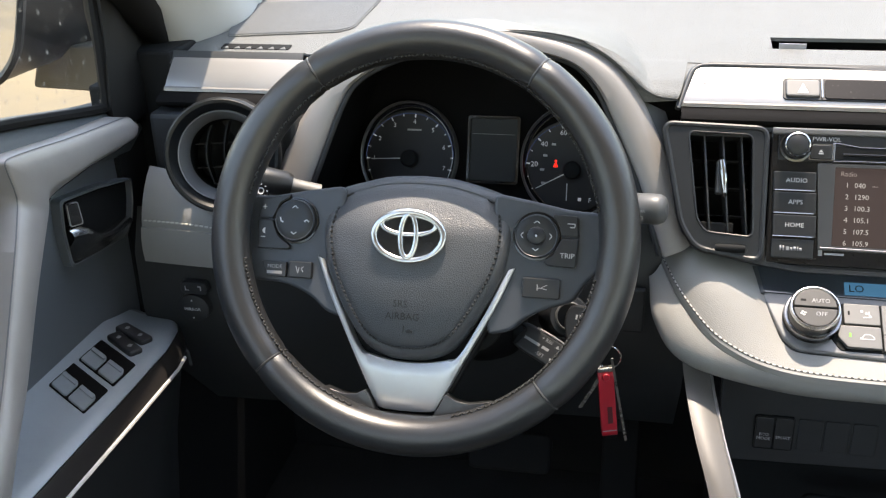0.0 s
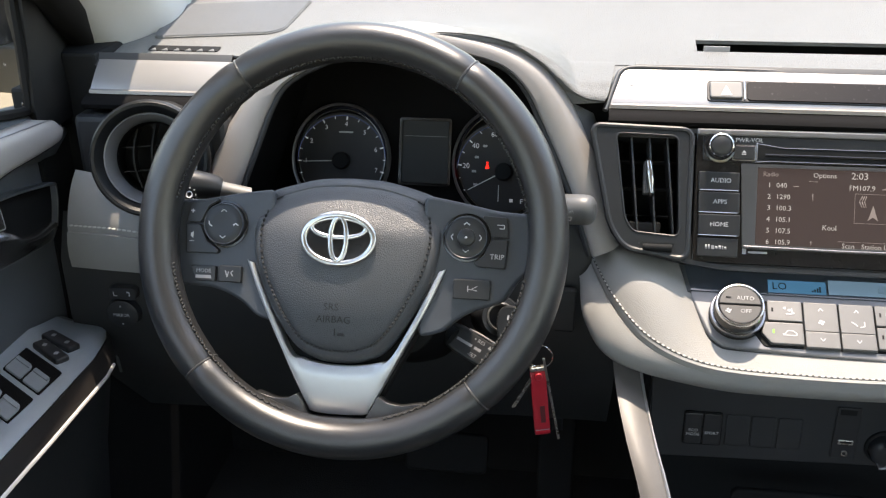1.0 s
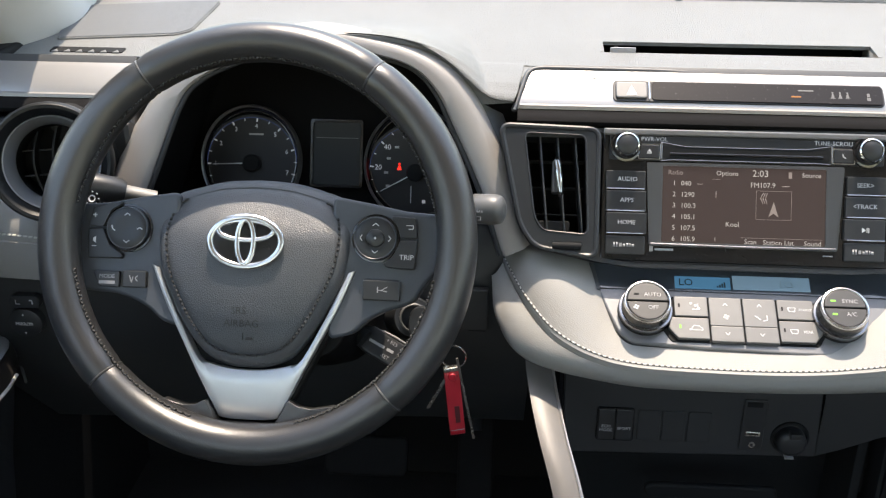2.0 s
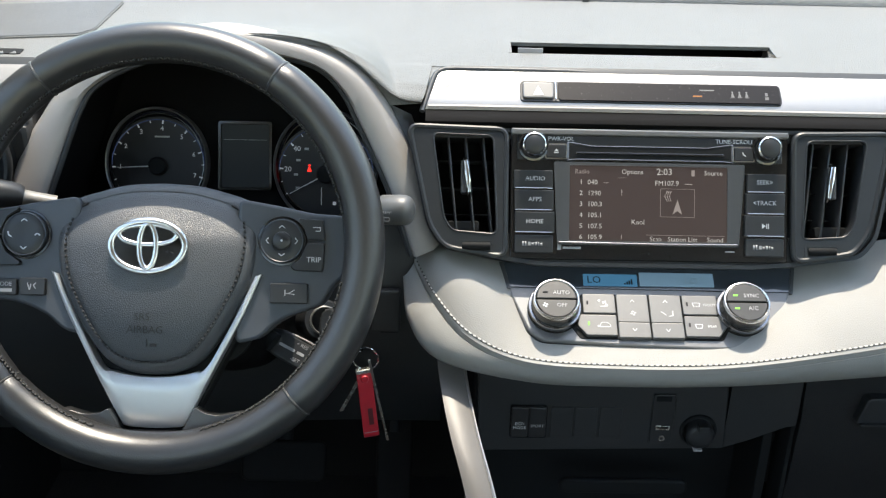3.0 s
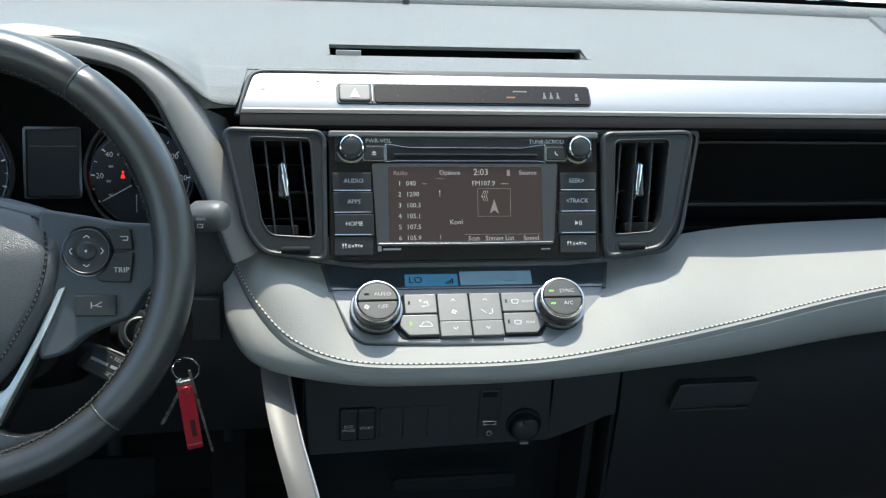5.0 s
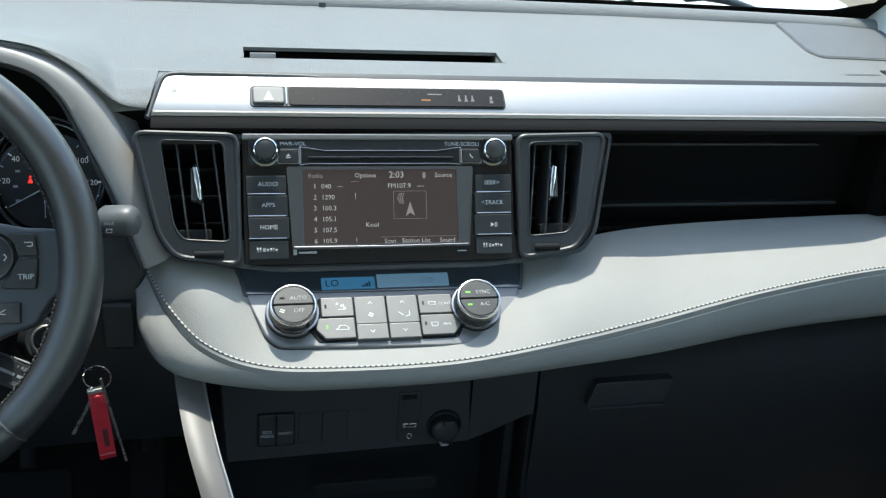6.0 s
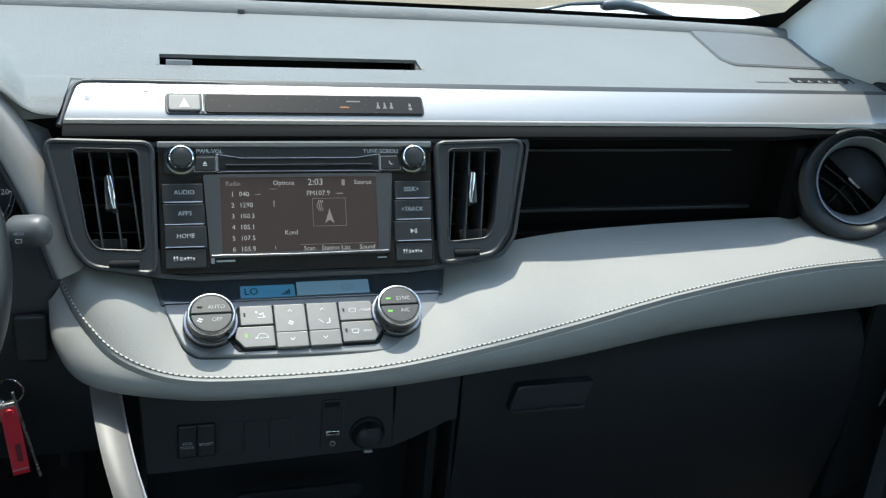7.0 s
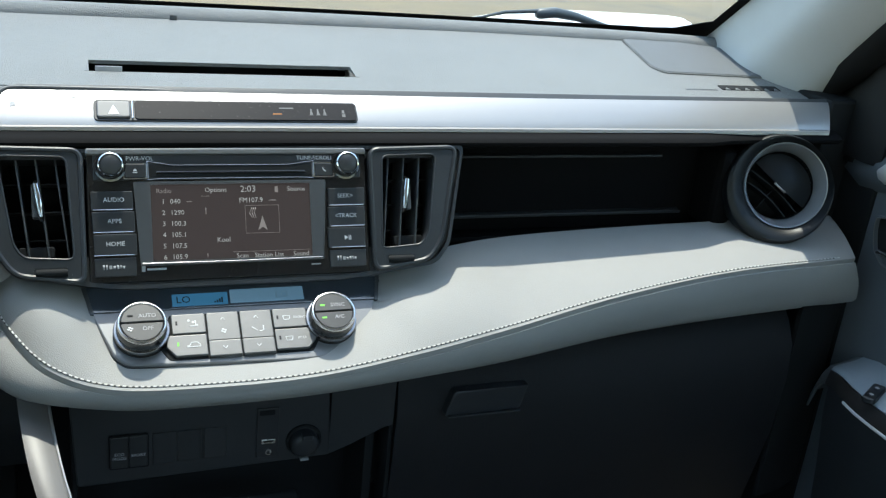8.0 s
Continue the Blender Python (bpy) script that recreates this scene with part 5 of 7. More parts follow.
# ---- lower switches ----
ML = Matrix(((1, 0, 0, 0), (0, 0, -1, -0.012), (0, 1, 0, 0), (0, 0, 0, 1)))
modes = thing("mode_switch", (-0.10, -0.012, 0.80), "black two-part drive mode switch", "switch")
part("rim", frame_plate(rrect(-0.1000, 0.8028, 0.0385, 0.0395, 0.003), rrect(-0.1000, 0.8028, 0.0362, 0.0372, 0.002), 0.0, 0.0018, 0.0005), SHADE, modes, "", ML)
for x, w in ((-0.1092, "ECO\nMODE"), (-0.0908, "SPORT")):
    b = part("key", plate(rrect(x, 0.8028, 0.0175, 0.0365, 0.0015), 0.0, 0.0030, 0.0010), KEYCAP, modes, "", ML)
    part("print", lettering(w, 0.0048, x, 0.7985, 0.0031), INK, b, "", ML)
for x in (-0.0655, -0.0405, -0.0145):
    b = tagged(part("blank_cover", plate(rrect(x, 0.8025, 0.0235, 0.0365, 0.002), -0.002, 0.0014, 0.0008), BLACK, None, "", ML), "blank black switch cover in the lower panel", "switch cover", "blank switch covers")
usb = thing("media_socket", (0.04, -0.012, 0.80), "black media socket plate with a silver port", "socket")
part("plate", plate(rrect(0.0395, 0.8085, 0.0235, 0.060, 0.002), -0.001, 0.0022, 0.0008), KEYCAP, usb, "", ML)
part("port", plate(rrect(0.0402, 0.7985, 0.0150, 0.0052, 0.0012), 0.0020, 0.0032, 0.0004), STEEL, usb, "silver port", ML)
part("port_slot", plate(rrect(0.0402, 0.7990, 0.0110, 0.0020, 0.0004), 0.0032, 0.0034, 0), SHADE, usb, "", ML)
part("jack", lathe([(0.0032, 0.0020), (0.0032, 0.0034), (0.0020, 0.0034), (0.0018, 0.0022)], 20, 0.0405, 0.7855), STEEL, usb, "round jack", ML)
part("flap_slot", plate(rrect(0.0385, 0.8335, 0.016, 0.006, 0.001), 0.002, 0.0027, 0.0003), SHADE, usb, "", ML)
power = thing("power_socket", (0.078, -0.012, 0.79), "black round power socket with a hinged cap", "socket")
part("well", lathe([(0.0195, 0.0), (0.0190, 0.0025), (0.0168, 0.003), (0.0160, 0.0005)], 36, 0.0785, 0.7945), SHADE, power, "", ML)
part("cap", lathe([(0.0001, 0.0140), (0.0100, 0.0135), (0.0138, 0.0115), (0.0153, 0.008), (0.0153, 0.0)], 36, 0.0785, 0.7935, 0.97), KEYCAP, power, "black hinged cap", ML)
part("cap_tab", plate(rrect(0.0795, 0.8060, 0.011, 0.006, 0.001), 0.008, 0.017, 0.001), KEYCAP, power, "", ML)
part("cap_mark", plate(rrect(0.0785, 0.7755, 0.009, 0.0022, 0.0005), 0.001, 0.010, 0.0003), FAINT, power, "", ML)
mirror_sw = thing("mirror_switch", (-0.697, -0.032, 0.91), "black mirror adjustment switch with white marks", "switch")
MK = Matrix(((1, 0, 0, 0), (0, 0, -1, -0.034), (0, 1, 0, 0), (0, 0, 0, 1)))
part("toggle", plate(rrect(-0.695, 0.932, 0.030, 0.014, 0.005), -0.005, 0.004, 0.0015), KEYCAP, mirror_sw, "", MK)
part("pad", lathe([(0.0001, 0.0052), (0.012, 0.0048), (0.0172, 0.003), (0.0180, -0.005)], 32, -0.6985, 0.908, 0.9), KEYCAP, mirror_sw, "", MK)
part("print", merged([lettering("MIRROR", 0.0050, -0.6985, 0.908, 0.0053), stroke([(-0.704, 0.9345), (-0.704, 0.930), (-0.700, 0.930)], 0.0041, 0.0009), plate([(-0.6995, 0.9175), (-0.6975, 0.9175), (-0.6985, 0.9195)], 0.005, 0.0054, 0), plate([(-0.6995, 0.8985), (-0.6985, 0.8965), (-0.6975, 0.8985)], 0.0048, 0.0052, 0), stroke([(-0.690, 0.9345), (-0.687, 0.9345), (-0.687, 0.930)], 0.0041, 0.0012)]), INK, mirror_sw, "", MK)


# ---- instruments behind the wheel ----
MG = panel_frame(0, 0.1, 1.05, 20)
gauges = thing("instrument_cluster", (-0.43, 0.1, 1.0), "black instrument cluster with two round gauges", "instruments")
part("back_panel", plate(rrect(-0.41, 0.01, 0.40, 0.20, 0.03), -0.03, -0.012, 0.002), BROW, gauges, "", MG)


def gauge(cx, cy, r, words, sweep, needle, minor, drop=0.0):
    g = part("gauge", lathe([(r * 0.97, -0.012), (r * 0.97, -0.008), (0.0001, -0.008)], 56, cx, cy), DIAL_FACE, gauges, "black round gauge", MG)
    part("bezel", lathe([(r * 0.955, -0.009), (r * 0.965, 0.001), (r * 0.985, 0.002), (r, 0.0), (r * 1.01, -0.012)], 64, cx, cy + 0.003 + drop, 1.10), CLIMATE, g, "silver bezel ring", MG)
    part("inner_rim", lathe([(r * 0.955, -0.004), (r * 0.90, -0.0078), (r * 0.88, -0.0079)], 56, cx, cy + 0.003 + drop, 1.10), GLOSS, g, "", MG)
    arc = [(cx + r * 0.91 * math.cos(radians(a)), cy + r * 0.91 * math.sin(radians(a)), -0.0074) for a in range(-40, 221, 4)]
    part("blue_arc", tube(arc, 0.0004, 5), DIAL_BLUE, g, "", MG)
    a0, a1 = sweep
    n = len(words) - 1
    ticks = []
    for k in range(n * minor + 1):
        a = radians(a0 + (a1 - a0) * k / (n * minor))
        long = k % minor == 0
        r0, r1 = r * (0.83 if long else 0.85), r * 0.90
        d, s = Vector((math.cos(a), math.sin(a))), Vector((-math.sin(a), math.cos(a))) * (0.0007 if long else 0.0004)
        c = Vector((cx, cy))
        ticks.append(plate([tuple(c + d * r0 + s), tuple(c + d * r1 + s), tuple(c + d * r1 - s), tuple(c + d * r0 - s)], -0.0076, -0.0072, 0))
    part("ticks", merged(ticks), DIAL_INK, g, "", MG)
    for k, w in enumerate(words):
        a = radians(a0 + (a1 - a0) * k / n)
        if w:
            part("numeral", lettering(w, 0.0078 if drop else 0.0068, cx + r * 0.74 * math.cos(a), cy + r * 0.74 * math.sin(a), -0.0075), DIAL_INK, g, "", MG)
    a = radians(needle)
    d, s = Vector((math.cos(a), math.sin(a))), Vector((-math.sin(a), math.cos(a))) * 0.0008
    c = Vector((cx, cy))
    part("needle", plate([tuple(c - d * 0.006 + s), tuple(c + d * r * 0.78 + s * 0.4), tuple(c + d * r * 0.78 - s * 0.4), tuple(c - d * 0.006 - s)], -0.004, -0.003, 0), INK, g, "white needle", MG)
    part("needle_hub", lathe([(0.0001, -0.0008), (0.008, -0.0012), (0.0095, -0.003), (0.0095, -0.008)], 28, cx, cy), SHADE, g, "black needle hub", MG)
    return g


tach = gauge(-0.4925, -0.0124, 0.0533, ["", "1", "2", "3", "4", "5", "6", "7"], (214.5, -14), 183, 2)
part("print", box(-0.4960, -0.4805, 0.0175, 0.0193, -0.0076, -0.0073, 0), FAINT, tach, "", MG)
speedo = gauge(-0.3165, -0.0180, 0.0545, ["", "20", "40", "60", "80", "100", "120", "140"], (207, -30), 209, 2, 0.0055)
part("belt_lamp", merged([plate(ring_of(-0.3340, -0.0090, 0.0012, n=14), -0.0076, -0.0072, 0), plate(soft([(-0.3365, -0.0155), (-0.3315, -0.0155), (-0.3331, -0.0107), (-0.3349, -0.0107)], 0.0008), -0.0076, -0.0072, 0)]), RED_LIGHT, speedo, "glowing red belt warning lamp", MG)
for x, y in ((-0.3480, -0.0185), (-0.3455, -0.0035), (-0.3370, 0.0085), (-0.3460, -0.0325)):
    part("small_numeral", box(x - 0.0022, x + 0.0022, y - 0.0012, y + 0.0012, -0.0076, -0.0073, 0), FAINT, speedo, "", MG)
part("fuel_print", merged([box(-0.3090, -0.3055, -0.0500, -0.0465, -0.0076, -0.0073, 0)]), DIAL_INK, speedo, "", MG)
part("fuel_print", lettering("F", 0.0070, -0.2965, -0.0490, -0.0075), DIAL_INK, speedo, "", MG)
part("fuel_needle", box(-0.3215, -0.3206, -0.050, -0.032, -0.0072, -0.0066, 0), INK, speedo, "", MG)
mfd = part("centre_display", plate(rrect(-0.4010, 0.0000, 0.0500, 0.0660, 0.002), -0.012, -0.006, 0.0006), MFD, gauges, "dim grey information display", MG)
part("display_line", box(-0.4235, -0.3785, 0.0165, 0.0168, -0.0060, -0.0058, 0), FAINT, mfd, "", MG)
part("display_rim", frame_plate(rrect(-0.4010, 0.0, 0.0560, 0.0720, 0.003), rrect(-0.4010, 0.0, 0.0505, 0.0665, 0.002), -0.012, -0.004, 0.0008), GLOSS, gauges, "", MG)

# ---- steering column, stalks, ignition ----
column = thing("steering_column", (-0.43, -0.03, 0.92), "black steering column shroud", "steering column")
MW = panel_frame(-0.4265, -0.1426, 1.0530, 26.5)
sect = [rrect(-0.003, -0.035, w, h, 0.03, 6) for w, h in ((0.140, 0.120), (0.150, 0.135), (0.160, 0.145), (0.165, 0.150))]
part("shroud", loft([[(x, y, z) for x, y in o] for o, z in zip(sect, (-0.040, -0.050, -0.090, -0.17))], close=True), BROW, column, "", MW)
part("shroud_face", plate(rrect(-0.003, -0.035, 0.150, 0.125, 0.03, 6), -0.046, -0.040, 0.001), SHADE, column, "", MW)
part("shroud_seam", box(-0.105, 0.10, -0.040, -0.0385, -0.11, -0.052, 0.0005), SHADE, column, "", MW)


def stalk(a, b, r0, r1, label, mat=KEYCAP, tip=None):
    st = thing("control_stalk", a, label, "control stalk", "column stalks")
    a, b = Vector(a), Vector(b)
    pts = [a.lerp(b, t) for t in (0, 0.3, 0.55, 0.62, 0.8, 0.96, 1.0)]
    part("lever", tube(pts, [r0, r0, r0 * 1.05, r1, r1, r1, r1 * 0.8], 14, flat=0.8), mat, st)
    if tip:
        pts = [a.lerp(b, t) for t in (0.42, 0.5, 0.85, 0.97, 1.04, 1.08, 1.095)]
        part("end_knob", tube(pts, [r1 * 0.9, r1 * 1.10, r1 * 1.12, r1 * 1.08, r1 * 0.95, r1 * 0.72, r1 * 0.4], 16, flat=0.9), tip, st, "ribbed end knob")
    return st


st = stalk((-0.272, -0.043, 1.0485), (-0.2255, -0.055, 1.0535), 0.010, 0.0138, "grey wiper stalk beside the steering wheel", SHADE, material("stalk_grey", (0.105, 0.108, 0.110), 0.42, grain=0.1, wear=0.3))
part("print", merged([lettering("REAR", 0.0034, -0.2440, 0.0010, 0.0), stroke([(-0.2465, -0.0035), (-0.2420, -0.0035), (-0.2420, -0.0065), (-0.2465, -0.0065), (-0.2465, -0.0035)], 0.0, 0.0005)]), FAINT, st, "", panel_frame(0, -0.0708, 1.0560, 20))
st = stalk((-0.545, -0.045, 1.050), (-0.605, -0.065, 1.070), 0.009, 0.0125, "grey light stalk beside the steering wheel", material("stalk_pale", (0.25, 0.245, 0.235), 0.35, 0.1, grain=0.1, wear=0.3), KEYCAP)
part("light_symbol", merged([lathe([(0.0022, 0), (0.0034, 0.0004)], 12, -0.591, 0.0)] + [box(-0.591 + 0.0062 * math.cos(a) - 0.0006, -0.591 + 0.0062 * math.cos(a) + 0.0006, 0.0062 * math.sin(a) - 0.0006, 0.0062 * math.sin(a) + 0.0006, 0, 0.0004, 0) for a in [k * 0.785 for k in range(8)]]), INK, st, "", Matrix.Translation((0, -0.0785, 1.0615)) @ panel_frame(0, 0, 0, 30))
cruise = thing("cruise_stalk", (-0.35, -0.08, 0.93), "black cruise control stalk with white print", "control stalk")
MCR = Matrix.Translation((-0.3275, -0.092, 0.9278)) @ panel_frame(0, 0, 0, 35) @ Matrix.Rotation(radians(-27), 4, "Z")
part("arm", tube([(-0.40, -0.05, 0.955), (-0.372, -0.085, 0.953), (-0.345, -0.097, 0.9385)], [0.008, 0.009, 0.011], 12, flat=0.8), SHADE, cruise)
part("head", plate(soft([(-0.030, -0.004), (-0.020, -0.0125), (0.019, -0.0135), (0.0235, -0.006), (0.0235, 0.008), (0.019, 0.0125), (-0.018, 0.0130), (-0.030, 0.009)], 0.004), -0.016, 0.0, 0.003, 3), KEYCAP, cruise, "", MCR)
part("head_edge", tube([(-0.010, 0.0125, -0.0012), (0.004, 0.0132, -0.0005), (0.0175, 0.0126, -0.0010), (0.0228, 0.0085, -0.0015)], 0.0010, 6), SATIN, cruise, "", MCR)
part("print", merged([lettering("+ RES", 0.0048, 0.004, 0.0070, 0.0002), lettering("-SET", 0.0048, 0.004, -0.0075, 0.0002), box(-0.016, 0.000, -0.0016, 0.0010, 0, 0.0003, 0), box(0.0025, 0.0095, -0.0016, 0.0010, 0, 0.0003, 0), plate([(0.0135, 0.0050), (0.0170, 0.0050), (0.0152, 0.0085)], 0, 0.0003, 0), plate([(0.0135, -0.0055), (0.0152, -0.0090), (0.0170, -0.0055)], 0, 0.0003, 0)]), FAINT, cruise, "", MCR)
lock = thing("ignition_lock", (-0.305, -0.05, 0.945), "black ignition lock with a grey collar", "ignition lock")
MI = Matrix.Translation((-0.303, -0.066, 0.946)) @ Matrix.Rotation(radians(18), 4, "Z") @ panel_frame(0, 0, 0, 28)
part("barrel", lathe([(0.020, -0.05), (0.020, -0.004), (0.018, 0.0), (0.012, 0.0), (0.011, -0.006), (0.0001, -0.006)], 32), KEYCAP, lock, "", MI)
part("collar", lathe([(0.0135, -0.001), (0.0138, 0.002), (0.0125, 0.0028), (0.0115, 0.001)], 32), CLIMATE_KEY, lock, "grey collar", MI)

# ---- key with its red fob ----
key = thing("ignition_key", (-0.292, -0.085, 0.95), "black ignition key in the lock with ring and red fob", "car key")
part("bow", plate(soft([(-0.007, -0.024), (0.008, -0.024), (0.0125, -0.006), (0.0115, 0.006), (0.005, 0.012), (-0.005, 0.012), (-0.0115, 0.006), (-0.0125, -0.006)], 0.006), -0.004, 0.004, 0.002), KEYCAP, key, "black plastic key bow", Matrix.Translation((-0.2935, -0.078, 0.9515)) @ Matrix.Rotation(radians(-14), 4, "Z") @ panel_frame(0, 0, 0, 28))
part("bow_mark", merged([box(x - 0.0008, x + 0.0008, y - 0.0022, y + 0.0022, 0.0040, 0.0043, 0) for x, y in ((-0.0015, 0.0), (0.0020, 0.0005))]), INK, key, "", Matrix.Translation((-0.2930, -0.078, 0.9520)) @ Matrix.Rotation(radians(-14), 4, "Z") @ panel_frame(0, 0, 0, 28))
part("shank", box(-0.004, 0.004, -0.0015, 0.0015, -0.002, 0.012, 0.0005), STEEL, key, "", MI)
RC = Vector((-0.2660, -0.050, 0.8965))
part("key_ring", tube([RC + Vector((0.0125 * math.cos(a), -0.004 * math.sin(a), 0.0145 * math.sin(a))) for a in [2 * math.pi * k / 28 for k in range(28)]], 0.0010, 8, closed=True), CHROME, key, "chrome split ring")
part("ring_link", tube([(-0.286, -0.075, 0.935), (-0.279, -0.066, 0.920), (-0.270, -0.055, 0.908)], 0.0011, 8), CHROME, key)
FM = Matrix.Translation((-0.2645, -0.052, 0.846)) @ Matrix.Rotation(radians(12), 4, "Z") @ Matrix.Rotation(radians(-5), 4, "Y") @ panel_frame(0, 0, 0, 6) @ Matrix.Translation((0, 0.0035, 0)) @ Matrix.Diagonal((0.90, 0.91, 0.95, 1))
loop = [(0.0, 0.036), (0.0042, 0.030), (0.0048, 0.0), (0.0060, -0.030), (0.0050, -0.040), (0.0, -0.0425), (-0.0050, -0.040), (-0.0056, -0.030), (-0.0048, 0.0), (-0.0042, 0.030)]
prof = spline([(0, y, z) for z, y in loop] + [(0, loop[0][1], loop[0][0])], 40)
bm = loft([[(x, p.y, p.z) for p in prof] for x in (-0.0082, -0.0076, 0.0076, 0.0082)], thick=0.0014)
fob = part("fob", bm, RED, key, "folded red leather fob strap", FM)
part("fob_stud", lathe([(0.0001, 0.0062), (0.0036, 0.0060), (0.0044, 0.0048), (0.0044, 0.0030)], 20, 0.0, 0.0285), RED, fob, "", FM)
part("fob_clip", box(-0.0084, 0.0084, 0.034, 0.039, -0.003, 0.004, 0.001), STEEL, fob, "", FM)
part("fob_print", box(-0.0012, 0.0042, -0.026, -0.006, 0.0060, 0.0063, 0.0001), material("dark_red_print", (0.10, 0.01, 0.015), 0.5), fob, "", FM)
part("fob_band", box(-0.0080, 0.0080, -0.0355, -0.0340, 0.0050, 0.0060, 0.0003), FAINT, fob, "pale worn fold line", FM)
part("key_blade", box(-0.0012, 0.0012, -0.0005, 0.0005, -0.047, 0.047, 0.0003), STEEL, key, "thin silver key blade", Matrix.Translation((-0.2535, -0.055, 0.852)) @ Matrix.Rotation(radians(-11), 4, "Y"))
part("spare_key", plate(soft([(-0.0015, -0.024), (0.0015, -0.022), (0.0025, 0.012), (-0.0005, 0.015)], 0.0008), 0, 0.002, 0.0004), STEEL, key, "second key hanging behind", Matrix.Translation((-0.281, -0.050, 0.858)) @ Matrix.Rotation(radians(25), 4, "Y") @ panel_frame(0, 0, 0, 0))

# ---- steering wheel ----
wheel = thing("steering_wheel", tuple(MW.translation), "black leather steering wheel with silver lower spoke", "steering wheel")
RIM, TUBE = 0.1678, 0.0168
SEAMS = (56.2, 126.0, 223.5, 313.0)


def rim_point(a, b, grow=0.0):
    """On the rim: a round the wheel, b round the tube; degrees."""
    ca, sa = math.cos(radians(a)), math.sin(radians(a))
    t = TUBE + grow
    # thumb swell near the upper spokes
    w = t * (1 + 0.06 * math.exp(-((a - 25) / 12) ** 2) + 0.06 * math.exp(-((a - 155) / 12) ** 2))
    rr = RIM + w * math.cos(radians(b))
    return (rr * ca, rr * sa, 1.12 * t * math.sin(radians(b)))


for k in range(4):
    a0, a1 = SEAMS[k] + 0.35, (SEAMS[(k + 1) % 4] + (360 if k == 3 else 0)) - 0.35
    n = max(int((a1 - a0) / 2.2), 4)
    bm = loft([[rim_point(a0 + (a1 - a0) * i / n, b, 0.0 if 0 < i < n else -0.001) for b in range(0, 360, 15)] for i in range(n + 1)], close=True)
    part("rim_cover", bm, LEATHER, wheel, "worn black leather rim section", MW)
for k in range(4):
    bm = loft([[rim_point(SEAMS[k] + d, b, g) for b in range(0, 360, 15)] for d, g in ((-0.40, -0.0012), (-0.16, -0.0002), (0.16, -0.0002), (0.40, -0.0012))], close=True)
    part("rim_seam", bm, material("seam_edge", (0.075, 0.074, 0.072), 0.30, 0.2) if k else SPOKE, wheel, "", MW)
pieces = []
for k in range(300):
    a = 360 * k / 300
    if min(abs(a - q) for q in (0, 180, 360)) < 10 or 252 < a < 285:
        continue
    p, q = Vector(rim_point(a - 0.44, 158 if k % 2 else 150, 0.0006)), Vector(rim_point(a + 0.44, 150 if k % 2 else 158, 0.0006))
    pieces.append(tube([p, p.lerp(q, 0.5) * 1.0 + Vector((0, 0, 0.0004)), q], [0.0006, 0.0013, 0.0006], 5))
tagged(part("rim_stitching", merged(pieces), DARK_THREAD, wheel, "dark thread stitching inside the rim", MW), kind="stuff")

HX = -0.0055
half = [(0.0, 0.0545), (0.030, 0.0528), (0.056, 0.0468), (0.0730, 0.0405), (0.0795, 0.032), (0.0840, 0.006), (0.0785, -0.026), (0.0670, -0.052), (0.0535, -0.076), (0.0370, -0.0960), (0.018, -0.1045), (0.0, -0.1062)]
ring = [Vector((x, y, 0)) for x, y in half] + [Vector((-x, y, 0)) for x, y in half[-2:0:-1]]
ring = spline([tuple(p) for p in ring] + [tuple(ring[0])], 97)[:-1]
mid = Vector((0, -0.015, 0))


def hub_height(p):
    d = min(((p.x / 0.083) ** 2 + ((p.y + 0.02) / 0.088) ** 2), 1.0)
    up = smooth(0.000, 0.058, p.y)
    return -0.013 + 0.019 * (1 - d ** 1.35) - 0.016 * up


rows = []
for kf, dz in ((0.02, 0), (0.15, 0), (0.3, 0), (0.45, 0), (0.58, 0), (0.70, 0), (0.80, 0), (0.862, 0), (0.878, -0.0010), (0.894, 0), (0.92, 0), (0.955, -0.001), (0.985, -0.004), (1.0, -0.009), (1.0, -0.03)):
    row = []
    for p in ring:
        q = mid + (p - mid) * kf
        row.append((q.x + HX, q.y, hub_height(q) + dz))
    rows.append(row)
bm = loft(rows, close=True)
part("hub_pad", bm, HUB, wheel, "black grained airbag cover", MW)
pieces = []
dense = spline([tuple(p) for p in ring] + [tuple(ring[0])], 130)[:-1]
for k, p in enumerate(dense):
    q = mid + (p - mid) * 0.878
    if q.y > 0.036 and abs(q.x) < 0.060:
        continue
    c = Vector((q.x + HX, q.y, hub_height(q) + 0.0004))
    d = (dense[(k + 1) % len(dense)] - dense[k - 1]).normalized()
    pieces.append(tube([c - d * 0.0014, c + Vector((0, 0, 0.0004)), c + d * 0.0014], [0.0007, 0.0012, 0.0007], 5))
tagged(part("hub_stitching", merged(pieces), HUB_THREAD, wheel, "dark thread stitching on the airbag cover", MW), kind="stuff")
part("emboss", merged([lettering("SRS", 0.0085, HX - 0.005, -0.0580, hub_height(Vector((0, -0.058, 0))) + 0.0012), lettering("AIRBAG", 0.0085, HX - 0.003, -0.0685, hub_height(Vector((0, -0.0685, 0))) + 0.0012), box(HX - 0.0025, HX - 0.0015, -0.082, -0.076, -0.006, hub_height(Vector((0, -0.08, 0))) + 0.0013, 0), box(HX + 0.0005, HX + 0.006, -0.082, -0.0795, -0.010, hub_height(Vector((0, -0.08, 0))) + 0.0013, 0)]), EMBOSS, wheel, "embossed airbag lettering", MW)

# emblem: plain chrome rings on a dark oval
badge = part("emblem_disc", plate(ring_of(HX - 0.0015, -0.0005, 0.0300, 0.0208, 48), -0.004, 0.0066, 0.0008), GLOSS, wheel, "oval badge", MW)


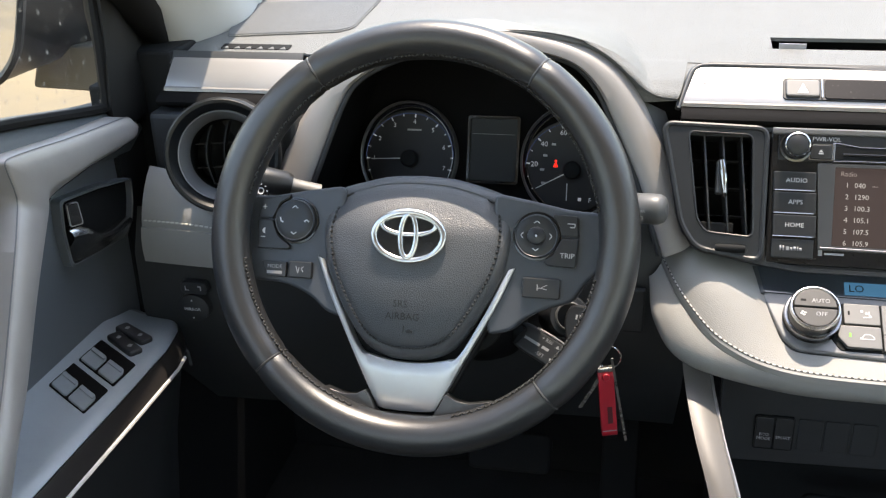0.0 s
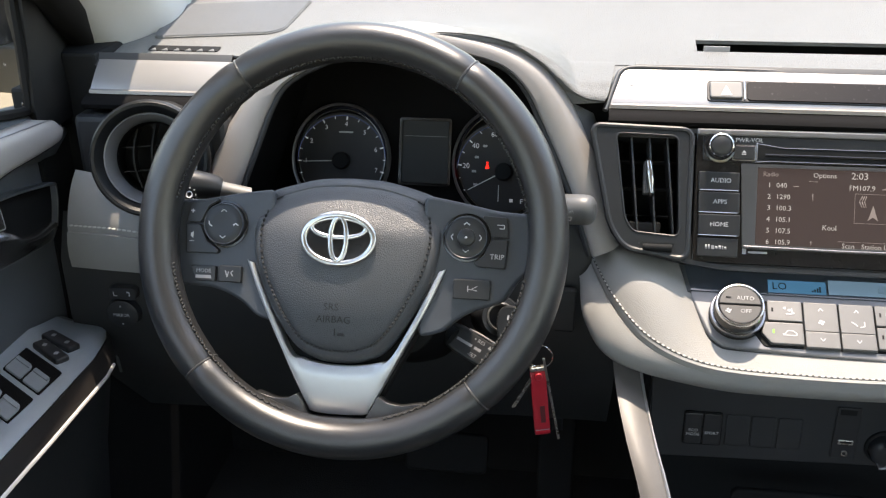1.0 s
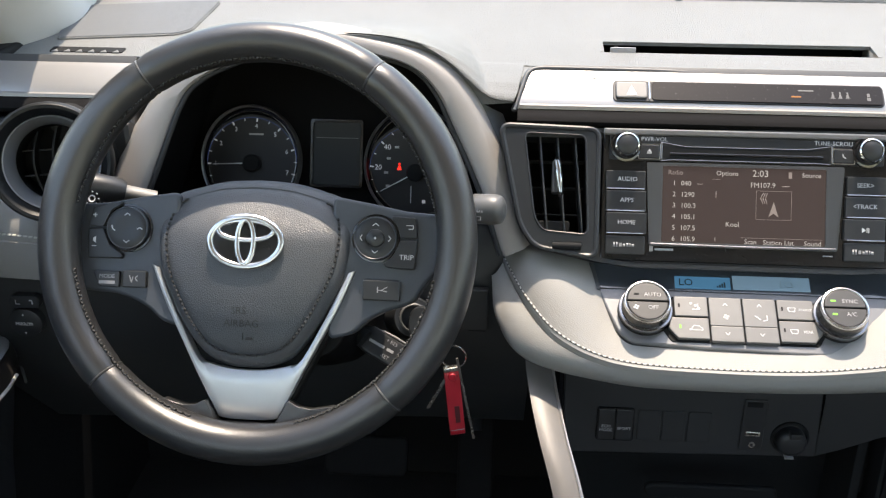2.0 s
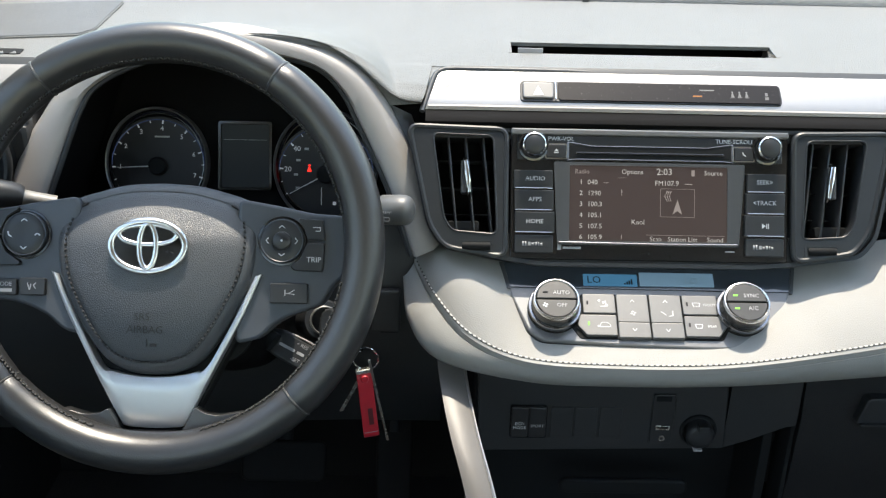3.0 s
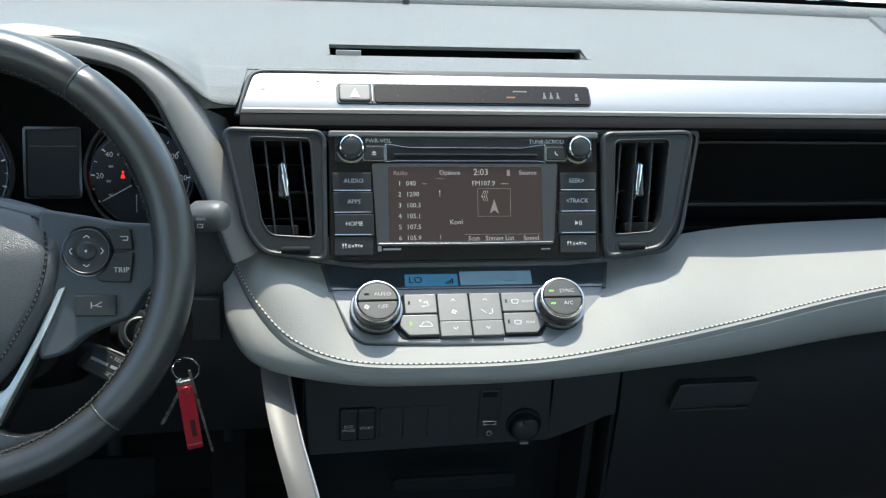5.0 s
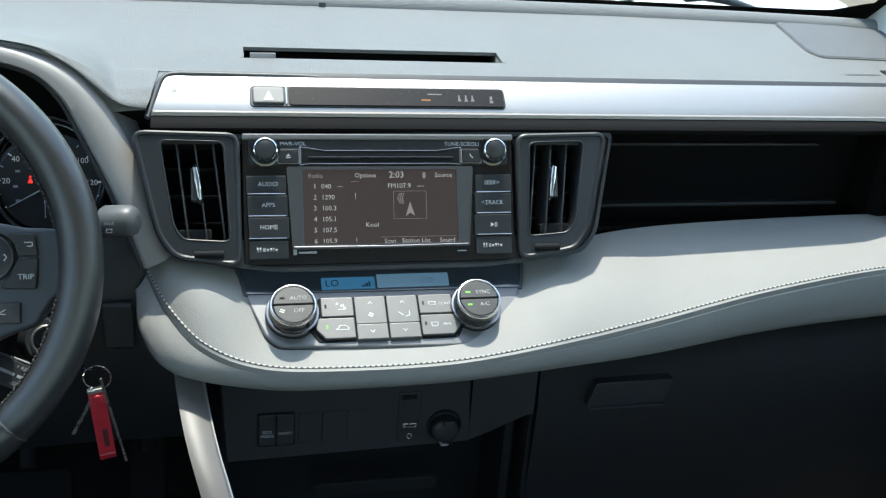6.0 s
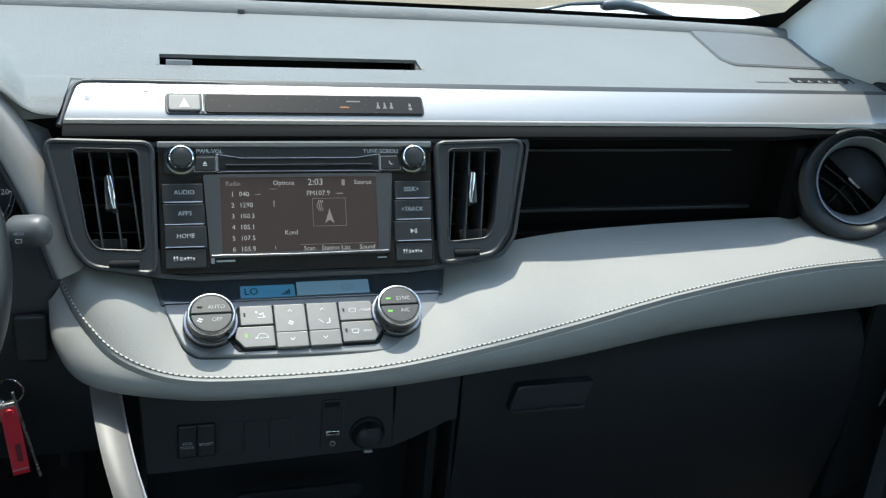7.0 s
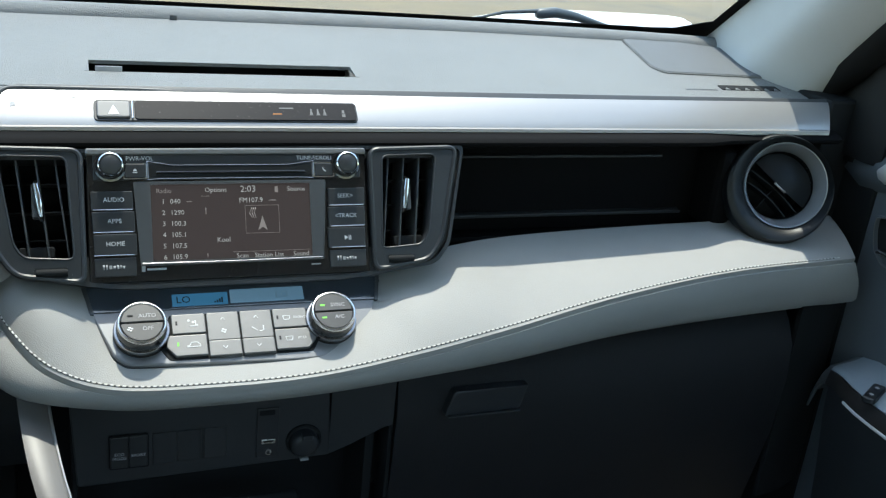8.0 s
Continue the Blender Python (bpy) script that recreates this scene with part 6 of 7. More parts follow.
def oval(cx, cy, rx, ry, t, z=0.0072):
    return tube([(cx + rx * math.cos(a), cy + ry * math.sin(a), z) for a in [2 * math.pi * k / 48 for k in range(48)]], t, 12, closed=True, flat=0.62)


part("emblem_ring", oval(HX - 0.0015, -0.0005, 0.0298, 0.0205, 0.0028), SATIN_CHROME, badge, "chrome oval ring", MW)
part("emblem_ring", oval(HX - 0.0015, 0.0088, 0.0232, 0.0082, 0.0021), SATIN_CHROME, badge, "chrome oval ring", MW)
part("emblem_ring", oval(HX - 0.0015, -0.0005, 0.0068, 0.0182, 0.0022, 0.0076), SATIN_CHROME, badge, "chrome oval ring", MW)

# spokes, switch pods and silver trim
for s in (-1, 1):
    low = ((0.156, -0.0445), (0.1364, -0.0462), (0.1179, -0.0468), (0.1018, -0.0520), (0.0885, -0.0590), (0.0770, -0.0700), (0.060, -0.074)) if s < 0 else ((0.1470, -0.0300), (0.1378, -0.0462), (0.1286, -0.0501), (0.1124, -0.0551), (0.0985, -0.0630), (0.0865, -0.0750), (0.066, -0.080))
    out = [(HX + s * x, y) for x, y in ((0.066, 0.0415), (0.100, 0.0360), (0.130, 0.0300), (0.158, 0.0285), (0.162, 0.000), (0.158, -0.020)) + low][::s]
    bm = plate(soft(out, 0.007), -0.040, -0.0165, 0.003, 3)
    part("spoke", bm, SPOKE, wheel, "black plastic side spoke", MW)
    part("spoke_back", plate(soft([(HX + s * x, y) for x, y in ((0.06, 0.03), (0.150, 0.022), (0.158, -0.012), (0.06, -0.05))][::s], 0.006), -0.055, -0.035, 0.004), SHADE, wheel, "", MW)
PODZ = -0.0160
CL, CR = (-0.1140, 0.0085), (0.0985, 0.0065)


def wheel_button(out, label="", z1=PODZ + 0.0045):
    b = part("wheel_button", plate(soft(out, 0.0018), PODZ - 0.004, z1, 0.0010), KEYCAP, wheel, label, MW)
    return b


for (cx, cy), s in ((CL, -1), (CR, 1)):
    part("pad_groove", lathe([(0.0205, PODZ - 0.002), (0.0205, PODZ + 0.0012), (0.0190, PODZ + 0.0014), (0.0186, PODZ - 0.001)], 44, cx, cy), GLOSS, wheel, "", MW)
    d = part("round_pad", lathe([(0.0001, PODZ + 0.0050), (0.010, PODZ + 0.0054), (0.0160, PODZ + 0.0060), (0.0178, PODZ + 0.0048), (0.0182, PODZ)], 44, cx, cy), KEYCAP, wheel, "black round control pad", MW)
    part("pad_rim", lathe([(0.0168, PODZ + 0.0058), (0.0175, PODZ + 0.0064), (0.0181, PODZ + 0.0054)], 44, cx, cy), SPOKE, d, "", MW)
    z = PODZ + 0.0062
    part("print", stroke([(cx - 0.0025, cy + 0.0105), (cx, cy + 0.0125), (cx + 0.0025, cy + 0.0105)], z, 0.0007), INK, d, "", MW)
    part("print", stroke([(cx - 0.0025, cy - 0.0105), (cx, cy - 0.0125), (cx + 0.0025, cy - 0.0105)], z, 0.0007), INK, d, "", MW)
    if s > 0:
        part("print", stroke([(cx - 0.0110, cy + 0.0025), (cx - 0.0130, cy), (cx - 0.0110, cy - 0.0025)], z, 0.0007), INK, d, "", MW)
        part("print", stroke([(cx + 0.0110, cy + 0.0025), (cx + 0.0130, cy), (cx + 0.0110, cy - 0.0025)], z, 0.0007), INK, d, "", MW)
        b = part("centre_button", lathe([(0.0001, PODZ + 0.0078), (0.0060, PODZ + 0.0076), (0.0074, PODZ + 0.0066), (0.0078, PODZ + 0.0045)], 30, cx, cy), KEYCAP, d, "", MW)
        part("dot", plate(ring_of(cx, cy, 0.0010, n=12), PODZ + 0.0077, PODZ + 0.0080, 0), INK, b, "", MW)
    else:
        part("print", stroke([(cx - 0.0130, cy + 0.002), (cx - 0.0125, cy - 0.001), (cx - 0.0100, cy - 0.0025)], z, 0.0011), INK, d, "", MW)
        part("print", stroke([(cx + 0.0090, cy - 0.0010), (cx + 0.0110, cy + 0.0006), (cx + 0.0135, cy - 0.0010)], z, 0.0011), INK, d, "", MW)
    # two keys outside the round pad, cut by its circle
    for top in (1, -1):
        arc = ring_of(cx, cy, 0.0210, n=9, a0=(92 if top > 0 else 182) if s < 0 else (2 if top > 0 else 268), a1=(176 if top > 0 else 262) if s < 0 else (88 if top > 0 else 352))
        ex = cx + s * 0.0365
        if s < 0:
            outl = arc + ([(ex + 0.006, cy + 0.0005), (ex + 0.001, cy + 0.0005), (ex + 0.0015, cy + 0.010), (ex + 0.006, cy + 0.0215)] if top > 0 else [(cx + 0.001, cy - 0.0265), (ex + 0.004, cy - 0.0265), (ex + 0.001, cy - 0.0010)])
        else:
            outl = arc + ([(cx + 0.008, cy + 0.0215), (ex - 0.002, cy + 0.019), (ex - 0.001, cy + 0.0005)][::1] if top > 0 else [(ex - 0.001, cy - 0.0010), (ex - 0.003, cy - 0.0265), (cx + 0.004, cy - 0.0245)])
        if top < 0 and s > 0:
            outl = [(cx + 0.0210, cy - 0.0010), (ex - 0.001, cy - 0.0010), (ex - 0.003, cy - 0.0255), (cx + 0.010, cy - 0.0245), (cx + 0.0065, cy - 0.0205), (cx + 0.0148, cy - 0.0148)]
        if top > 0 and s > 0:
            outl = [(cx + 0.0210, cy + 0.0008), (cx + 0.0182, cy + 0.0105), (cx + 0.0130, cy + 0.0165), (cx + 0.0135, cy + 0.0190), (ex - 0.003, cy + 0.0180), (ex - 0.001, cy + 0.0008)]
        if top > 0 and s < 0:
            outl = [(cx - 0.0210, cy + 0.0008), (ex + 0.002, cy + 0.0008), (ex + 0.006, cy + 0.0175), (cx - 0.006, cy + 0.0225), (cx - 0.0060, cy + 0.0202), (cx - 0.0148, cy + 0.0148)]
        if top < 0 and s < 0:
            outl = [(cx - 0.0210, cy - 0.0008), (ex + 0.002, cy - 0.0008), (ex + 0.003, cy - 0.0265), (cx - 0.0045, cy - 0.0260), (cx - 0.0030, cy - 0.0230), (cx - 0.0148, cy - 0.0148)]
        b = wheel_button(outl)
        gx, gy = cx + s * 0.0285, cy + top * 0.0105
        z = PODZ + 0.0046
        if s < 0:
            g = merged([stroke([(gx - 0.0018, gy), (gx + 0.0018, gy)], z, 0.0008), stroke([(gx, gy - 0.0018), (gx, gy + 0.0018)], z, 0.0008)]) if top > 0 else merged([plate([(gx - 0.001, gy - 0.001), (gx - 0.001, gy + 0.001), (gx + 0.0015, gy + 0.003), (gx + 0.0015, gy - 0.003)], z, z + 0.0002, 0), stroke([(gx - 0.002, gy - 0.0055), (gx + 0.002, gy - 0.0055)], z, 0.0007)])
        else:
            g = stroke([(gx - 0.001, gy - 0.002), (gx + 0.003, gy - 0.002), (gx + 0.003, gy + 0.001), (gx - 0.003, gy + 0.001)], z, 0.0007) if top > 0 else lettering("TRIP", 0.0062, gx - 0.002, gy - 0.005, z)
        part("print", g, INK, b, "", MW)
for x0, x1, y0, y1, kind in ((-0.1425, -0.1195, -0.0420, -0.0285, "mode"), (-0.1170, -0.0960, -0.0420, -0.0275, "voice"), (0.0890, 0.1205, -0.0455, -0.0285, "lane")):
    out = [(x0 + (0.006 if kind == "mode" else 0), y0), (x1, y0), (x1, y1), (x0, y1)]
    b = wheel_button(out, "", PODZ + 0.0040)
    cx, cy, z = (x0 + x1) / 2, (y0 + y1) / 2, PODZ + 0.0041
    if kind == "mode":
        g = merged([lettering("MODE", 0.0048, cx + 0.001, cy + 0.0022, z), box(cx - 0.006, cx + 0.008, cy - 0.0042, cy - 0.0015, z, z + 0.0002, 0)])
    elif kind == "voice":
        g = merged([stroke([(cx - 0.004, cy + 0.003), (cx - 0.002, cy - 0.003), (cx - 0.001, cy + 0.002)], z, 0.0008), stroke([(cx + 0.003, cy + 0.003), (cx + 0.001, cy + 0.001), (cx + 0.003, cy - 0.002)], z, 0.0008)])
    else:
        g = merged([stroke([(cx - 0.003, cy - 0.002), (cx - 0.003, cy + 0.003)], z, 0.0009), stroke([(cx - 0.003, cy), (cx + 0.0, cy), (cx + 0.005, cy + 0.003)], z, 0.0007), stroke([(cx + 0.0, cy), (cx + 0.005, cy - 0.001)], z, 0.0007)])
    part("print", g, FAINT, b, "", MW)
# lower silver spoke and its arms
U_IN = [(-0.0815, -0.0235), (-0.0720, -0.0440), (-0.0610, -0.0670), (-0.0440, -0.0985), (-0.0330, -0.1035), (-0.0270, -0.1052), (-0.0130, -0.1074), (0.0, -0.1080)]
U_OUT = [(-0.0868, -0.0215), (-0.0785, -0.0420), (-0.0695, -0.0620), (-0.0475, -0.1050), (-0.0285, -0.1430), (-0.0235, -0.1486), (-0.0120, -0.1500), (0.0, -0.1503)]
U_IN += [(-x, y) for x, y in U_IN[-2::-1]]
U_OUT += [(-x, y) for x, y in U_OUT[-2::-1]]
u_in, u_out = spline([(HX + x + 0.0005, y, 0) for x, y in U_IN], 81), spline([(HX + x + 0.0005, y, 0) for x, y in U_OUT], 81)


def chin_z(p):
    return -0.0135 - 0.16 * max(-0.109 - p.y, 0.0)


rows = []
for k, dz in ((0.0, -0.018), (0.0, -0.0015), (0.06, 0.0), (0.3, 0.0006), (0.5, 0.0008), (0.7, 0.0006), (0.94, 0.0), (1.0, -0.0015), (1.0, -0.016)):
    row = []
    for p, q in zip(u_in, u_out):
        v = p.lerp(q, k)
        row.append((v.x, v.y, chin_z(v) + dz))
    rows.append(row)
part("spoke_trim", loft(rows), WHEEL_TRIM, wheel, "brushed silver lower spoke", MW)
part("trim_gap", plate([(HX + x, y) for x, y in ((-0.0905, -0.020), (-0.082, -0.045), (-0.0725, -0.064), (-0.0500, -0.1075), (-0.0285, -0.1500), (0.0, -0.1545), (0.0285, -0.1500), (0.0500, -0.1075), (0.0725, -0.064), (0.082, -0.045), (0.0905, -0.020), (0.06, -0.03), (0, -0.09), (-0.06, -0.03))], -0.045, -0.0255, 0.001), SHADE, wheel, "", MW)
part("spoke_rim_web", plate(soft([(-0.078, -0.1330), (-0.058, -0.1385), (-0.047, -0.1375), (-0.0400, -0.1330), (-0.0345, -0.1420), (-0.0300, -0.1520), (0.0200, -0.1520), (0.0255, -0.1420), (0.0305, -0.1310), (0.0380, -0.1360), (0.050, -0.1380), (0.070, -0.1345), (0.060, -0.160), (0.0, -0.172), (-0.060, -0.160)], 0.003), -0.024, -0.0085, 0.003, 3), LEATHER, wheel, "leather web joining the lower spoke to the rim", MW)
part("hub_boss", lathe([(0.06, -0.035), (0.06, -0.07), (0.04, -0.09)], 32, HX, -0.02), SHADE, wheel, "", MW)


# ---- doors ----
TRIM_OUT = [(-0.0050, 1.0970), (0.0060, 1.1048), (0.0500, 1.1100), (0.0861, 1.1141), (0.1232, 1.1187), (0.1574, 1.1234), (0.1900, 1.1275), (0.2075, 1.1280), (0.2092, 1.1200), (0.2050, 1.1020), (0.2045, 1.0905), (0.2101, 1.0731), (0.2295, 1.0304), (0.2556, 0.9767), (0.2803, 0.9337), (0.3100, 0.8850)]
TRIM_IN = [(-0.0065, 1.0870), (0.0010, 1.0765), (0.0433, 1.0766), (0.0816, 1.0780), (0.1104, 1.0770), (0.1300, 1.0762), (0.1420, 1.0752), (0.1495, 1.0736), (0.1545, 1.0710), (0.1590, 1.0665), (0.1626, 1.0615), (0.1705, 1.0480), (0.1973, 1.0017), (0.2295, 0.9386), (0.2460, 0.9112), (0.2750, 0.8620)]
RECESS = [(0.1185, 1.0560), (0.0555, 1.0465), (-0.0069, 1.0330), (-0.0048, 1.0131), (0.0026, 0.9930), (0.0201, 0.9798), (0.0714, 0.9848), (0.1196, 0.9913), (0.1215, 1.0115), (0.1225, 1.0274)]


def door_plane(s):
    """Local axes of a door's inner face: x towards the rear, y up, z into the cabin."""
    return Matrix(((0, 0, -s, s * 0.77), (-1, 0, 0, 0), (0, 1, 0, 0), (0, 0, 0, 1)))


def front_door(s, driver):
    side_word = "driver's" if driver else "passenger"
    d = thing("door_1" if driver else "door_2", (s * 0.79, -0.3, 0.5), f"dark grey {side_word} car door with silver trim", "car door", "front doors", "structure")
    m = door_plane(s)
    # door skin, with the pull-handle recess left open
    part("inner_panel", loft([[(x, y, w - 0.011) for x, w in ((-0.13, -0.03), (-0.10, -0.012), (0.0, -0.002), (0.2, 0.0), (0.45, 0.0), (0.62, 0.0))] for y in (0.50, 0.70, 0.90, 1.0)] + [[(x, y, w - 0.011) for x, w in ((-0.13, -0.03), (-0.10, -0.012), (0.0, -0.003), (0.2, -0.001), (0.45, 0.0), (0.62, 0.0))] for y in (1.06, 1.10)], thick=-0.01), DARKDOOR, d, "black door lining", m)
    # upper roll below the window
    prof = ((1.100, -0.004), (1.118, 0.006), (1.130, 0.004), (1.142, -0.008), (1.146, -0.03))
    part("window_ledge", loft([[(x, y - 0.046 * smooth(0.25, -0.09, x) + 0.012 * smooth(0.1, 0.5, x), w - 0.012 - 0.02 * smooth(-0.02, -0.10, x)) for x in [-0.10 + 0.036 * i for i in range(21)]] for y, w in prof], thick=-0.006), DOOR, d, "dark grey grained ledge under the window", m)
    part("window_seal", tube([(x, 1.150 - 0.046 * smooth(0.25, -0.09, x) + 0.012 * smooth(0.1, 0.5, x), -0.014) for x in [-0.06 + 0.04 * i for i in range(18)]], 0.005, 8), RUBBER, d, "black window seal", m)
    # silver trim: a blade along the top that turns down behind the handle
    back_by = 0.0 if driver else 0.026
    outer = spline([(x + back_by, y, 0.0) for x, y in TRIM_OUT], 90)
    inner = spline([(x + back_by, y, 0.0) for x, y in TRIM_IN], 90)
    depth = [0.015 + 0.004 * smooth(0.0, 0.3, k / 89) for k in range(90)]
    if driver:
        # its foot swings out into the cabin over the rear of the armrest
        foot = [smooth(0.66, 1.0, k / 89) for k in range(90)]
        outer = [p + Vector((0.075 * f, 0.012 * f, 0)) for p, f in zip(outer, foot)]
        inner = [p + Vector((0.075 * f, 0.034 * f, 0)) for p, f in zip(inner, foot)]
        depth = [w + 0.045 * f for w, f in zip(depth, foot)]
    rows = []
    for k, dz in ((0.0, -0.026), (0.0, -0.0045), (0.015, -0.0030), (0.05, -0.0018), (0.25, 0.0010), (0.5, 0.0022), (0.74, 0.0008), (0.80, -0.0006), (0.84, -0.0026), (0.96, -0.0085), (0.99, -0.0100), (1.0, -0.0115), (1.0, -0.026)):
        rows.append([p.lerp(q, k) + Vector((0, 0, depth[n] + dz)) for n, (p, q) in enumerate(zip(outer, inner))])
    part("door_trim", loft(rows), DOOR_SILVER, d, "brushed silver door trim", m)
    part("trim_line", tube([p + Vector((0, 0, depth[n] - 0.0105)) for n, p in enumerate(inner)], 0.0008, 6), CHROME, d, "thin bright line along the trim", m)
    part("trim_line", tube([p + Vector((0, 0, depth[n] - 0.0042)) for n, p in enumerate(outer)], 0.0007, 6), CLIMATE, d, "thin bright line along the trim", m)
    # handle recess and lever
    m = m @ Matrix.Translation((back_by, 0, 0))
    out = soft(RECESS[::-1], 0.006)
    grown = [(0.058 + (x - 0.058) * 1.05, 1.016 + (y - 1.016) * 1.07) for x, y in out]
    part("handle_recess", frame_plate(grown, out, -0.03, -0.003, 0.0015), DARKDOOR, d, "", m)
    # recess floor coloured near-black for its shade
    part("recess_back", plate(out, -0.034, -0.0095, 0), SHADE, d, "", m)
    part("recess_line", tube([(x, y, -0.0026) for x, y in out], 0.0005, 6, closed=True), CLIMATE, d, "thin pale recess edge", m)
    upper = spline([(0.1210, 1.0300, 0), (0.1093, 1.0274, 0), (0.0963, 1.0225, 0), (0.0798, 1.0102, 0), (0.0517, 1.0017, 0), (0.0120, 0.9990, 0)], 30)
    lower = spline([(0.1185, 0.9930, 0), (0.1030, 0.9905, 0), (0.0900, 0.9888, 0), (0.0714, 0.9865, 0), (0.0450, 0.9842, 0), (0.0190, 0.9822, 0)], 30)
    part("handle", loft([[p.lerp(q, k) + Vector((0, 0, h + 0.005 * math.sin(math.pi * n / 29))) for n, (p, q) in enumerate(zip(upper, lower))] for k, h in ((0.0, -0.008), (0.0, -0.002), (0.10, 0.0030), (0.22, 0.0050), (0.30, 0.0040), (0.6, -0.0035), (1.0, -0.0060))]), SATIN_CHROME, d, "chrome inner door handle", m)
    tab = soft([(0.1190, 1.0540), (0.1180, 1.0310), (0.0980, 1.0262), (0.1010, 1.0495)], 0.003)
    part("lock_tab", plate(tab, -0.010, 0.0020, 0.0015), GLOSS, d, "black lock tab with a chrome edge", m)
    part("tab_rim", tube([(x, y, 0.0012) for x, y in tab], 0.0011, 6, closed=True), CHROME, d, "chrome edge", m)
    m = door_plane(s)
    # armrest: flat top, rounded inner edge, a chrome line, and a base; side and base coloured dark for shade
    z0 = 0.896 if driver else 0.853
    sec = []
    for k in range(22):
        x = (0.024 if driver else 0.052) + 0.026 * k
        wide = 0.010 + (0.068 if driver else 0.052) * math.sqrt(smooth(-0.02 if driver else 0.0, 0.105 if driver else 0.15, x)) + (0.002 if driver else 0.0) * smooth(0.15, 0.45, x)
        zt = z0 - 0.014 * smooth(0.085, 0.02, x) + 0.020 * max(x - 0.20, 0)
        sec.append([(x, zt + 0.008, -0.012), (x, zt + 0.0045, 0.0), (x, zt + 0.002, wide * 0.35), (x, zt, wide * 0.72), (x, zt - 0.0015, wide * 0.80), (x, zt - 0.0050, wide * 0.87), (x, zt - 0.016, wide * 0.95), (x, zt - 0.023, wide * 0.97)])
    part("armrest", loft([sc[:6] for sc in sec], thick=-0.003), ARMREST, d, "plastic armrest with window switches, sky reflection in its blue-grey colour", m)
    part("armrest_side", loft([sc[5:] for sc in sec], thick=-0.003), ARM_SHADE, d, "armrest side, its shade put into a darker colour", m)
    part("armrest_nose", loft([[Vector(p) + Vector((-0.030 * t, -0.05 * t * t, -0.25 * p[2] * t)) for p in sec[0]] for t in (0, 0.3, 0.6, 1)], thick=-0.003), DARKDOOR, d, "", m)
    part("armrest_line", tube([(sc[7][0], sc[7][1] - 0.001, sc[7][2] + 0.0035) for sc in sec[2:]], 0.0020, 6), BRIGHT_LINE, d, "thin chrome line", m)
    low = [[(sc[7][0], sc[7][1] - 0.001, sc[7][2] - 0.0025) for sc in sec], [(sc[7][0], sc[7][1] - 0.04, sc[7][2] * 0.85) for sc in sec], [(sc[7][0], sc[7][1] - 0.12, sc[7][2] * 0.5) for sc in sec], [(sc[7][0], 0.55, 0.0) for sc in sec]]
    part("armrest_base", loft(low, thick=-0.003), BLACK, d, "", m)
    part("door_pocket", plate(soft([(0.09, 0.50), (0.60, 0.50), (0.60, 0.70), (0.14, 0.72)], 0.03), 0.0, 0.04, 0.01), DARKDOOR, d, "", m)
    # switches on the armrest top; here x runs to the rear, minus y into the cabin, z up
    tilt_m = m @ Matrix.Translation((0, z0 + 0.0082, 0)) @ Matrix.Rotation(radians(-90), 4, "X") @ Matrix.Rotation(radians(5.0), 4, "X")

    def slanted(o, u0, u1, v0, v1):
        return [(o[0] + 0.033 * u + 0.040 * v, o[1] - 0.054 * u + 0.002 * v) for u, v in ((u0, v0), (u1, v0), (u1, v1), (u0, v1))]

    def well(o):
        # no hole is cut: a near-black plate stands for the shade in the well
        part("well_shade", plate(soft(slanted(o, 0, 1, 0, 1), 0.002), -0.004, 0.0008, 0.0003), BROW, d, "", tilt_m)
        for u0, u1 in ((0.04, 0.47), (0.53, 0.96)):
            part("window_switch", plate(soft(slanted(o, u0, u1, 0.46, 0.97), 0.003), 0.0, 0.0025, 0.0022, 3), SWITCH_GREY, d, "grey rocker window switch", tilt_m)
            part("switch_lip", plate(soft(slanted(o, u0 + 0.02, u1 - 0.02, 0.42, 0.56), 0.002), 0.0, 0.0038, 0.0014, 3), SWITCH_GREY, d, "", tilt_m)

    if driver:
        well((0.108, -0.004))
        well((0.155, -0.001))
    for a, b in (((0.080, -0.010), (0.100, -0.050)), ((0.098, -0.011), (0.123, -0.050))) if driver else (((0.125, -0.030), (0.145, -0.066)),):
        a, b = Vector(a), Vector(b)
        t = (b - a).normalized()
        n = Vector((-t.y, t.x)) * 0.0075
        out = soft([tuple(a - n), tuple(b - n), tuple(b + n), tuple(a + n)], 0.004)
        sw = part("lock_switch", plate(out, -0.002, 0.0045, 0.002, 3), KEYCAP, d, "black lock switch", tilt_m)
        part("print", merged([plate(rrect(*(a.lerp(b, f)), 0.005, 0.004, 0.001), 0.0046, 0.0048, 0) for f in (0.27, 0.73)]), FAINT, sw, "", tilt_m)
    # window frame, corner panel and glass
    part("corner_panel", loft([[(x, y, w) for x, w in ((0.000, -0.012), (-0.02, -0.006), (-0.06, -0.008), (-0.105, -0.02))] for y in (1.09, 1.12)] + [[(-0.026, 1.22, -0.020), (-0.040, 1.22, -0.014), (-0.065, 1.21, -0.016), (-0.105, 1.19, -0.028)], [(-0.055, 1.33, -0.030), (-0.065, 1.33, -0.025), (-0.085, 1.33, -0.026), (-0.115, 1.31, -0.035)]], thick=-0.008), material("corner_black", (0.012, 0.012, 0.012), 0.6, grain=0.15, wear=0.3, spec=0.2), d, "black corner panel", m)
